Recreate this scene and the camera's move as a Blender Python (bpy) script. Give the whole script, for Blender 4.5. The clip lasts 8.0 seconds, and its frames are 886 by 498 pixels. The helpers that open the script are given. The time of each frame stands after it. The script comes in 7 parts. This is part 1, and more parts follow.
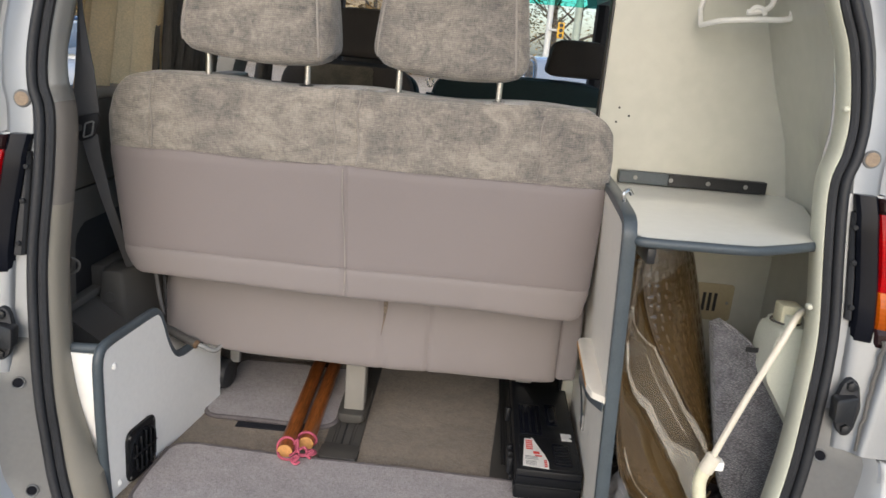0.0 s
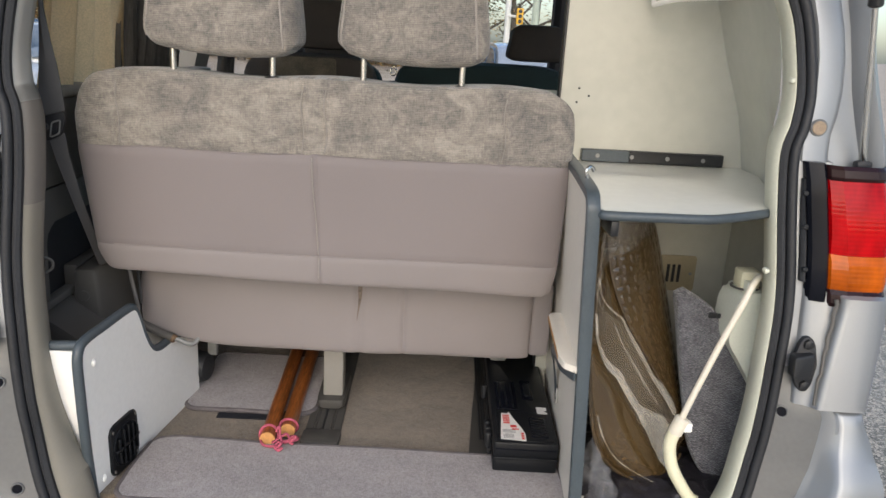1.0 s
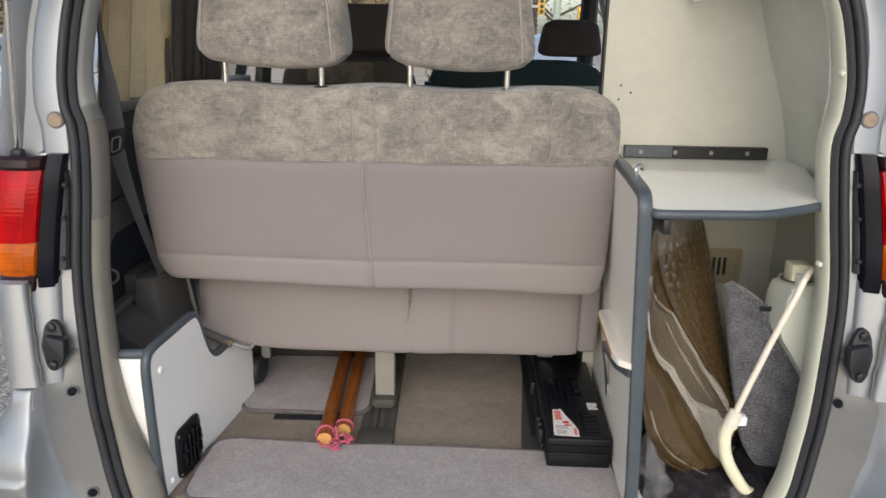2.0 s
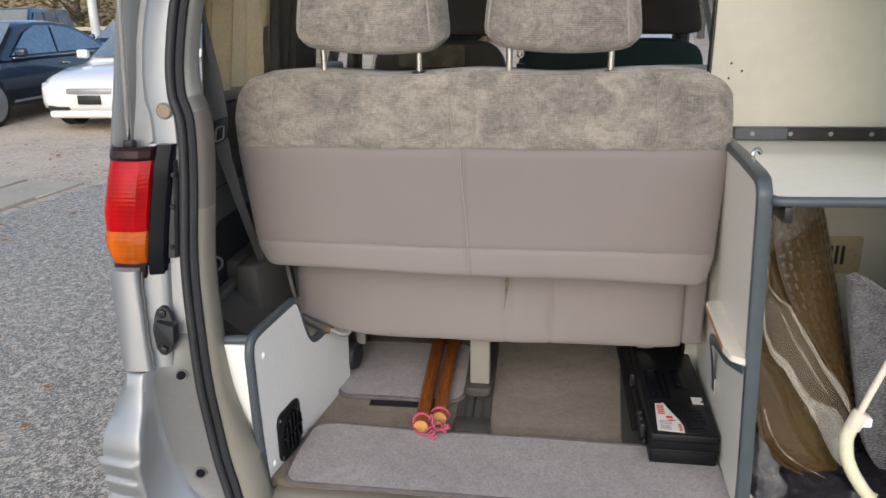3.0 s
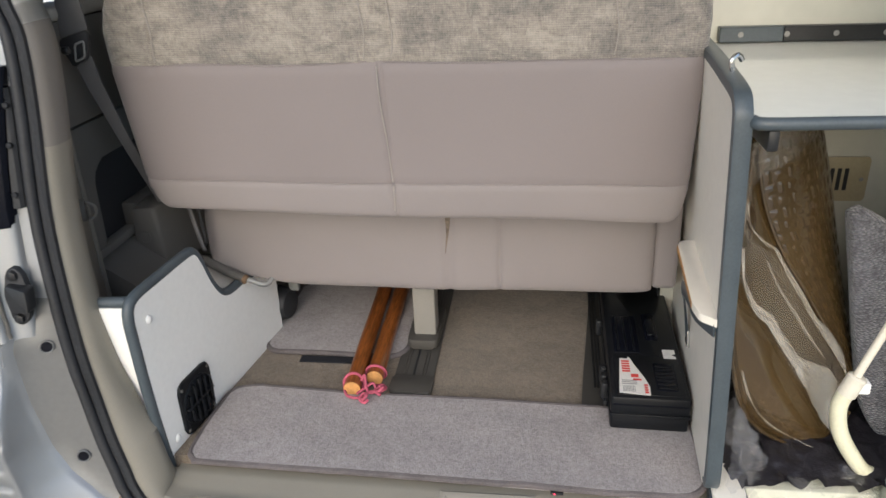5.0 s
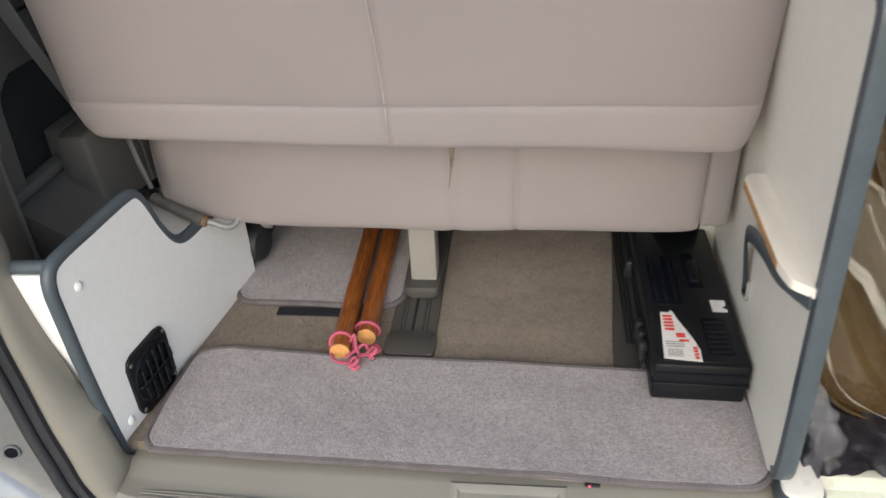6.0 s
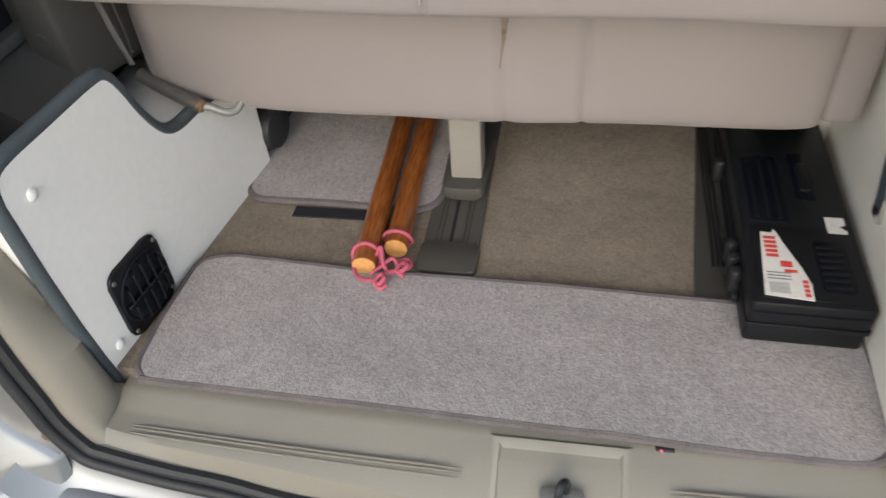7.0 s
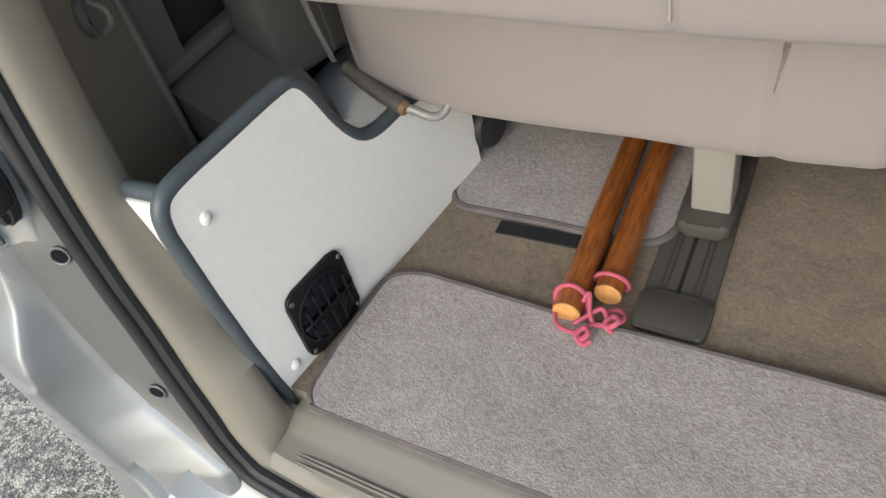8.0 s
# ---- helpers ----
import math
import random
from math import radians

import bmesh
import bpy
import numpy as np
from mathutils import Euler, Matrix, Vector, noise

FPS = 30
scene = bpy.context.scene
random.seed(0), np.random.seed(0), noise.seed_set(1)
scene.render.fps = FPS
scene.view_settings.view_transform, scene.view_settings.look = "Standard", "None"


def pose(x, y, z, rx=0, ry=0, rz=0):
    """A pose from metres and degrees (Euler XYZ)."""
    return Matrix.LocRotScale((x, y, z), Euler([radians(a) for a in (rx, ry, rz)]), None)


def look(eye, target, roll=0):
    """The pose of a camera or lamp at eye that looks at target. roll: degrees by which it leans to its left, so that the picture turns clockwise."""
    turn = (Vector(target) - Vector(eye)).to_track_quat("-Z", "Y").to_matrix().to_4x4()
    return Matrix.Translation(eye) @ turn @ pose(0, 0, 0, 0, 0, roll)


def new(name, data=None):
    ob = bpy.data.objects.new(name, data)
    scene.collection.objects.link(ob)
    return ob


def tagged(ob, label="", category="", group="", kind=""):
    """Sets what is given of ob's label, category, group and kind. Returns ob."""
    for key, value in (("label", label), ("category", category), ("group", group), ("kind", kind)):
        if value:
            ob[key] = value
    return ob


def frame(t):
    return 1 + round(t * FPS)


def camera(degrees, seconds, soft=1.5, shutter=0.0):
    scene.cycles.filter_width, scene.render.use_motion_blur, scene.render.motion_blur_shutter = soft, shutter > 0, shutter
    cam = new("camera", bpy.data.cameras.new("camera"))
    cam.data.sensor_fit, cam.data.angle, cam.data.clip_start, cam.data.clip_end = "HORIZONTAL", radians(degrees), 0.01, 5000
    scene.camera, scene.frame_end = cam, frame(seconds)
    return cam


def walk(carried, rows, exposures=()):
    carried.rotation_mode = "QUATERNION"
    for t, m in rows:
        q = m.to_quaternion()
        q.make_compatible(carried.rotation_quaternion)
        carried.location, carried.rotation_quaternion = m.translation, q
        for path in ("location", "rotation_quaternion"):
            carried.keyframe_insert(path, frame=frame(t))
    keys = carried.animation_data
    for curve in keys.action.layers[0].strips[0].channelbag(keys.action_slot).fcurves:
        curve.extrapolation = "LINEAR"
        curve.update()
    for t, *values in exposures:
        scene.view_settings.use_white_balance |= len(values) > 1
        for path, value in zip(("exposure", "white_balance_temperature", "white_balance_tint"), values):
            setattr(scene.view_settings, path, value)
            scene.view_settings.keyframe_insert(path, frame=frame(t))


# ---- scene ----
cam = camera(61.9, 8.0, shutter=0.3)
PATH = [
    (0, (0.039, -1.142, 1.479), (0.006, 0.787, 0.951), 5.1),
    (0.5, (0.051, -1.138, 1.47), (0.065, 0.786, 0.921), 4.3),
    (1, (0.037, -1.179, 1.474), (0.088, 0.744, 0.926), 3.2),
    (1.2, (0.038, -1.187, 1.474), (0.091, 0.736, 0.93), 2.6),
    (2.3, (-0.022, -1.2, 1.5), (-0.099, 0.712, 0.918), 0.2),
    (2.5, (-0.007, -1.191, 1.499), (-0.142, 0.714, 0.908), -0.2),
    (3, (-0.046, -1.171, 1.497), (-0.284, 0.718, 0.884), -0.8),
    (3.5, (-0.05, -1.162, 1.509), (-0.335, 0.714, 0.877), -1.3),
    (4, (-0.042, -1.141, 1.501), (-0.34, 0.722, 0.837), -1.8),
    (4.5, (0.031, -1.054, 1.476), (-0.261, 0.785, 0.745), -2.3),
    (4.7, (0.067, -0.994, 1.465), (-0.21, 0.83, 0.693), -2.4),
    (5.8, (0.033, -0.719, 1.42), (-0.169, 0.995, 0.41), -2.5),
    (6, (0.002, -0.663, 1.401), (-0.197, 1.012, 0.326), -2.7),
    (6.5, (-0.033, -0.565, 1.366), (-0.233, 1.008, 0.147), -3.2),
    (7, (-0.019, -0.46, 1.321), (-0.329, 0.974, -0.038), -4.8),
    (7.2, (-0.017, -0.402, 1.314), (-0.452, 0.96, -0.085), -6.8),
    (7.5, (-0.026, -0.334, 1.308), (-0.693, 0.908, -0.111), -11.1),
    (7.7, (-0.034, -0.311, 1.312), (-0.821, 0.873, -0.094), -13.4),
    (8, (-0.048, -0.269, 1.296), (-0.92, 0.87, -0.098), -15.8),
]
EXPOSE = [(0.0, 0.62, 6430, 10), (2.5, 0.61, 6420, 10), (4.2, 0.62, 6370, 9), (6.0, 0.87, 6430, 8), (6.5, 0.90, 6450, 8), (7.0, 0.83, 6500, 7), (7.5, 0.93, 6600, 7), (8.0, 0.98, 6570, 5)]
walk(cam, [(t, look(eye, target, roll)) for t, eye, target, roll in PATH], EXPOSE)

# ---- world, sun, exposure ----
world = bpy.data.worlds.new("sky")
scene.world = world
world.use_nodes = True
wn = world.node_tree.nodes
sky = wn.new("ShaderNodeTexSky")
sky.sky_type, sky.sun_disc = "NISHITA", False
sky.sun_elevation, sky.sun_rotation = radians(29), radians(183)
sky.air_density, sky.dust_density, sky.ozone_density = 1.0, 2.0, 1.5
wn["Background"].inputs["Strength"].default_value = 0.15
world.node_tree.links.new(sky.outputs["Color"], wn["Background"].inputs["Color"])
sun = new("sun", bpy.data.lights.new("sun", "SUN"))
sun.data.energy, sun.data.angle, sun.data.color = 0.82, radians(75), (1.0, 0.985, 0.97)
sun.matrix_world = look((-0.35, -7.0, 3.9), (0, 0, 0))


# ---- materials ----
def mat(name, color, rough=0.6, metal=0.0, var=0.15, scale=14.0, fine=160.0, bump=0.15, dist=0.002, coat=0.0, con=0.3,
        trans=0.0, stretch=(1, 1, 1), tint=None, alpha=1.0, sheen=0.0, ior=1.45, wide=1.0, warp=0.0):
    """A surface with blotches at one scale and grain at another, both in metres."""
    m = bpy.data.materials.new(name)
    m.use_nodes = True
    n, l = m.node_tree.nodes, m.node_tree.links
    p = n["Principled BSDF"]
    p.inputs["Roughness"].default_value, p.inputs["Metallic"].default_value = rough, metal
    p.inputs["Coat Weight"].default_value, p.inputs["Transmission Weight"].default_value = coat, trans
    p.inputs["Alpha"].default_value, p.inputs["Sheen Weight"].default_value, p.inputs["IOR"].default_value = alpha, sheen, ior
    co, mp = n.new("ShaderNodeTexCoord"), n.new("ShaderNodeMapping")
    mp.inputs["Scale"].default_value = stretch
    l.new(co.outputs["Object"], mp.inputs["Vector"])
    big, small = n.new("ShaderNodeTexNoise"), n.new("ShaderNodeTexNoise")
    big.inputs["Scale"].default_value, big.inputs["Detail"].default_value = scale, 4.0
    small.inputs["Scale"].default_value, small.inputs["Detail"].default_value = fine, 3.0
    for tex in (big, small):
        l.new(mp.outputs["Vector"], tex.inputs["Vector"])
    mix, ramp = n.new("ShaderNodeMix"), n.new("ShaderNodeMapRange")
    mix.data_type = "RGBA"
    big.inputs["Distortion"].default_value = warp
    both, less = n.new("ShaderNodeMath"), n.new("ShaderNodeMath")
    both.operation, less.operation = "MULTIPLY_ADD", "MULTIPLY"
    less.inputs[1].default_value, both.inputs[1].default_value = 2.0 - wide, wide
    l.new(small.outputs["Fac"], less.inputs[0])
    l.new(big.outputs["Fac"], both.inputs[0])
    l.new(less.outputs[0], both.inputs[2])
    ramp.inputs["From Min"].default_value, ramp.inputs["From Max"].default_value = 1 - con, 1 + con
    l.new(both.outputs[0], ramp.inputs["Value"])
    dark = [c * (1 - var) for c in color]
    lite = tint or [min(1.0, c * (1 + var)) for c in color]
    mix.inputs["A"].default_value, mix.inputs["B"].default_value = (*dark, 1), (*lite, 1)
    l.new(ramp.outputs["Result"], mix.inputs["Factor"])
    l.new(mix.outputs["Result"], p.inputs["Base Color"])
    rr = n.new("ShaderNodeMapRange")
    rr.inputs["To Min"].default_value, rr.inputs["To Max"].default_value = max(0.02, rough * 0.85), min(1.0, rough * 1.15)
    l.new(big.outputs["Fac"], rr.inputs["Value"])
    l.new(rr.outputs["Result"], p.inputs["Roughness"])
    if bump:
        b = n.new("ShaderNodeBump")
        b.inputs["Strength"].default_value, b.inputs["Distance"].default_value = bump, dist
        l.new(small.outputs["Fac"], b.inputs["Height"])
        l.new(b.outputs["Normal"], p.inputs["Normal"])
    return m


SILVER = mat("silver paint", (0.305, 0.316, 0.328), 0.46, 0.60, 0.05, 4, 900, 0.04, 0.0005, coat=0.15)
FLANGE = mat("dimmed silver flange paint", (0.152, 0.155, 0.156), 0.38, 0.35, 0.06, 9, 120, 0.06, 0.001)
GLOSS = mat("glossy black plastic", (0.005, 0.006, 0.010), 0.25, 0, 0.2, 18, 400, 0.02, 0.0004, ior=1.22)
RUBBER = mat("black rubber", (0.018, 0.019, 0.022), 0.55, 0, 0.25, 20, 200, 0.2)
BLACK = mat("black plastic", (0.016, 0.017, 0.019), 0.38, 0, 0.25, 18, 400, 0.1, 0.0006)
DARK = mat("dark interior plastic", (0.018, 0.018, 0.020), 0.6, 0, 0.2, 12, 500, 0.15, 0.0006)
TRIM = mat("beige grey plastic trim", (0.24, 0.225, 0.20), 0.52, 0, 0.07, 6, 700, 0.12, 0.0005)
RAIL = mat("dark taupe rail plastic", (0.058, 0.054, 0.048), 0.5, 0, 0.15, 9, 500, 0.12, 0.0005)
# Trim copies PILLART, TRIMDARK, HOUSING: cabin shade is put into the darker colours.
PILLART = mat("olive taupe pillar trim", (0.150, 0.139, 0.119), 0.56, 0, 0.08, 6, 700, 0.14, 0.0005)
HOUSING = mat("shaded taupe housing", (0.078, 0.073, 0.067), 0.55, 0, 0.08, 6, 700, 0.14, 0.0005)
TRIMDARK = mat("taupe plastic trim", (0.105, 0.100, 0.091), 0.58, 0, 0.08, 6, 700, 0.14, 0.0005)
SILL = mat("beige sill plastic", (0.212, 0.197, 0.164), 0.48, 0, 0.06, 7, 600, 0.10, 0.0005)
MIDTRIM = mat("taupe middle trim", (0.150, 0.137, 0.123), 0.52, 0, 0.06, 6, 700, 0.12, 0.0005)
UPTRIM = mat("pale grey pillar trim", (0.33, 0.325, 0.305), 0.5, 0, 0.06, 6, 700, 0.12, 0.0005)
CREAM = mat("cream moulded plastic", (0.60, 0.60, 0.49), 0.42, 0, 0.06, 5, 300, 0.08, 0.0008)
WHITE = mat("white laminate", (0.86, 0.85, 0.815), 0.42, 0, 0.03, 3, 90, 0.03, 0.0006)
PARTW = mat("warm white laminate", (0.84, 0.785, 0.685), 0.36, 0, 0.03, 3, 60, 0.03, 0.0006)
SHELFW = mat("glossy white laminate", (0.82, 0.82, 0.76), 0.10, 0, 0.03, 3, 40, 0.02, 0.0006)
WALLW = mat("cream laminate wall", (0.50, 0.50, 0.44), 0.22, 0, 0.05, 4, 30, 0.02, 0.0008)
EDGE = mat("blue grey edging", (0.062, 0.077, 0.088), 0.38, 0, 0.12, 20, 300, 0.06, 0.0006)


def pile(name, dark, pale, tuft, brushed, depth, ribs=0.0):
    """Cut pile: single tufts with shaded gaps, brushed into paler and darker patches."""
    m = bpy.data.materials.new(name)
    m.use_nodes = True
    n, l = m.node_tree.nodes, m.node_tree.links
    p = n["Principled BSDF"]
    p.inputs["Roughness"].default_value, p.inputs["Sheen Weight"].default_value = 0.97, 0.25
    co = n.new("ShaderNodeTexCoord")

    def tex(scale, detail, warp, rough=0.6):
        t = n.new("ShaderNodeTexNoise")
        t.inputs["Scale"].default_value, t.inputs["Detail"].default_value, t.inputs["Distortion"].default_value, t.inputs["Roughness"].default_value = scale, detail, warp, rough
        l.new(co.outputs["Object"], t.inputs["Vector"])
        return t.outputs["Fac"]

    def band(src, lo, hi, to_lo, to_hi):
        r = n.new("ShaderNodeMapRange")
        for key, val in (("From Min", lo), ("From Max", hi), ("To Min", to_lo), ("To Max", to_hi)):
            r.inputs[key].default_value = val
        l.new(src, r.inputs["Value"])
        return r.outputs["Result"]

    def add(a, b):
        q = n.new("ShaderNodeMath")
        l.new(a, q.inputs[0])
        l.new(b, q.inputs[1])
        return q.outputs[0]

    cell, sep = n.new("ShaderNodeTexVoronoi"), n.new("ShaderNodeSeparateColor")
    cell.inputs["Scale"].default_value = tuft
    l.new(co.outputs["Object"], cell.inputs["Vector"])
    l.new(cell.outputs["Color"], sep.inputs["Color"])
    shade = add(add(band(sep.outputs["Red"], 0, 1, 0.0, 0.30), band(cell.outputs["Distance"], 0.1, 0.7, 0.22, 0.0)),
                add(band(tex(tuft * 0.35, 3, 0.4), 0.35, 0.65, 0.0, 0.26), add(band(tex(4.5, 4, 1.6, 0.65), 0.36, 0.64, 0.0, brushed), band(tex(26, 3, 2.2), 0.38, 0.62, 0.0, brushed * 0.6))))
    mix = n.new("ShaderNodeMix")
    mix.data_type = "RGBA"
    mix.inputs["A"].default_value, mix.inputs["B"].default_value = (*dark, 1), (*pale, 1)
    l.new(shade, mix.inputs["Factor"])
    l.new(mix.outputs["Result"], p.inputs["Base Color"])
    b = n.new("ShaderNodeBump")
    b.inputs["Strength"].default_value, b.inputs["Distance"].default_value = 0.7, depth
    l.new(shade, b.inputs["Height"])
    l.new(b.outputs["Normal"], p.inputs["Normal"])
    return m


CARPET = pile("brown carpet", (0.078, 0.057, 0.038), (0.250, 0.199, 0.141), 520, 0.30, 0.0018)
MATC = pile("mauve grey carpet mat", (0.170, 0.147, 0.142), (0.470, 0.430, 0.418), 500, 0.16, 0.0026)
BIND = mat("overlocked mat binding", (0.115, 0.100, 0.100), 0.9, 0, 0.35, 30, 600, 0.6, 0.001)
VINYL = mat("mauve grey seat vinyl", (0.205, 0.177, 0.172), 0.72, 0, 0.05, 5, 900, 0.18, 0.0005, sheen=0.15)
VINYLB = mat("paler copy of seat vinyl", (0.228, 0.200, 0.193), 0.68, 0, 0.05, 6, 900, 0.18, 0.0005, sheen=0.15)
PIPE = mat("seat piping", (0.285, 0.258, 0.236), 0.8, 0, 0.12, 30, 500, 0.2, 0.0006)
CHROME = mat("brushed chrome", (0.62, 0.62, 0.60), 0.22, 1.0, 0.08, 20, 300, 0.03, 0.0004)
STEEL = mat("painted grey steel", (0.26, 0.26, 0.25), 0.45, 0.3, 0.12, 14, 200, 0.1, 0.0006)
RUST = mat("rusty bolt", (0.19, 0.12, 0.07), 0.8, 0.2, 0.45, 90, 400, 0.4, 0.001)
WOODV = mat("varnished red brown wood", (0.265, 0.082, 0.019), 0.30, 0, 0.42, 30, 300, 0.25, 0.001, coat=0.5, stretch=(1, 0.11, 1), con=0.24, wide=0.85)
WOODEND = mat("pale end grain", (0.55, 0.27, 0.09), 0.6, 0, 0.2, 120, 600, 0.2, 0.0006)
PLY = mat("raw plywood edge", (0.48, 0.26, 0.10), 0.7, 0, 0.3, 60, 300, 0.2, 0.0008, stretch=(1, 0.2, 3))
CORD = mat("pink cord", (0.42, 0.085, 0.13), 0.85, 0, 0.25, 80, 900, 0.5, 0.0008)
CASE = mat("black case plastic", (0.008, 0.009, 0.011), 0.40, 0, 0.2, 12, 900, 0.15, 0.0005, ior=1.3)
PAPER = mat("torn paper label", (0.72, 0.70, 0.66), 0.75, 0, 0.08, 60, 300, 0.2, 0.0004)
REDINK = mat("red print", (0.62, 0.06, 0.05), 0.7, 0, 0.1, 60, 300, 0)
GREYINK = mat("grey print", (0.20, 0.20, 0.20), 0.7, 0, 0.1, 60, 300, 0)
BRONZE = mat("bronze tinted plastic", (0.082, 0.051, 0.020), 0.13, 0, 0.25, 7, 120, 0.0, 0.001, trans=0.25, coat=0.7, ior=1.5)
# Pale colour stands in for sky reflections along the film folds.
FILMGLINT = mat("pale film highlight", (0.78, 0.74, 0.66), 0.14, 0, 0.08, 12, 60, 0.02, 0.001, alpha=0.32, coat=1.0)
FILM = mat("clear plastic film", (0.80, 0.78, 0.72), 0.07, 0, 0.03, 12, 50, 0.08, 0.003, trans=0.6, alpha=0.15, ior=1.45, coat=1.0)
CLEARBAG = mat("clear bag plastic", (0.55, 0.55, 0.58), 0.12, 0, 0.05, 30, 90, 0.3, 0.004, alpha=0.13, coat=1.0)
CHENILLE = mat("grey chenille fabric", (0.150, 0.150, 0.168), 0.97, 0, 0.30, 22, 260, 0.9, 0.006, sheen=0.4)
cn, cl = CHENILLE.node_tree.nodes, CHENILLE.node_tree.links
knop, kco, kmap = cn.new("ShaderNodeTexVoronoi"), cn.new("ShaderNodeTexCoord"), cn.new("ShaderNodeMapping")
kmap.inputs["Rotation"].default_value, kmap.inputs["Scale"].default_value = (0, radians(35), 0), (1.0, 0.6, 2.0)
knop.inputs["Scale"].default_value, knop.inputs["Randomness"].default_value = 165, 0.6
cl.new(kco.outputs["Object"], kmap.inputs["Vector"])
cl.new(kmap.outputs["Vector"], knop.inputs["Vector"])
kinv, kmul = cn.new("ShaderNodeMapRange"), cn.new("ShaderNodeMix")
kinv.inputs["From Max"].default_value, kinv.inputs["To Min"].default_value, kinv.inputs["To Max"].default_value = 0.75, 1.18, 0.50
cl.new(knop.outputs["Distance"], kinv.inputs["Value"])
kmul.data_type, kmul.blend_type = "RGBA", "MULTIPLY"
kmul.inputs["Factor"].default_value = 1.0
cl.new(cn["Principled BSDF"].inputs["Base Color"].links[0].from_socket, kmul.inputs["A"])
cl.new(kinv.outputs["Result"], kmul.inputs["B"])
cl.new(kmul.outputs["Result"], cn["Principled BSDF"].inputs["Base Color"])
cl.new(kinv.outputs["Result"], cn["Bump"].inputs["Height"])
JUGW = mat("milky white plastic", (0.70, 0.72, 0.62), 0.38, 0, 0.05, 8, 200, 0.06, 0.0008)
HOSE = mat("yellowed hose", (0.74, 0.71, 0.52), 0.36, 0, 0.08, 18, 200, 0.06, 0.0008)
BAGDARK = mat("dark bin bag plastic", (0.020, 0.018, 0.022), 0.3, 0, 0.3, 16, 60, 0.6, 0.006)
CURTAIN = mat("tan curtain cloth", (0.84, 0.64, 0.37), 0.9, 0, 0.16, 9, 300, 0.3, 0.001, sheen=0.2)
CURTDARK = mat("grey brown curtain lining", (0.105, 0.095, 0.085), 0.9, 0, 0.25, 14, 300, 0.3, 0.001, stretch=(1, 1, 0.15))
BELT = mat("grey seat belt webbing", (0.092, 0.089, 0.090), 0.75, 0, 0.12, 20, 900, 0.3, 0.0004)
HEADLINE = mat("grey headliner", (0.45, 0.44, 0.41), 0.95, 0, 0.06, 8, 300, 0.2, 0.001)
SEATDARK = mat("dark brown seat cloth", (0.045, 0.038, 0.032), 0.9, 0, 0.25, 12, 300, 0.3, 0.001)
SEATGREEN = mat("dark green seat cover", (0.012, 0.026, 0.026), 0.85, 0, 0.3, 12, 300, 0.3, 0.001)


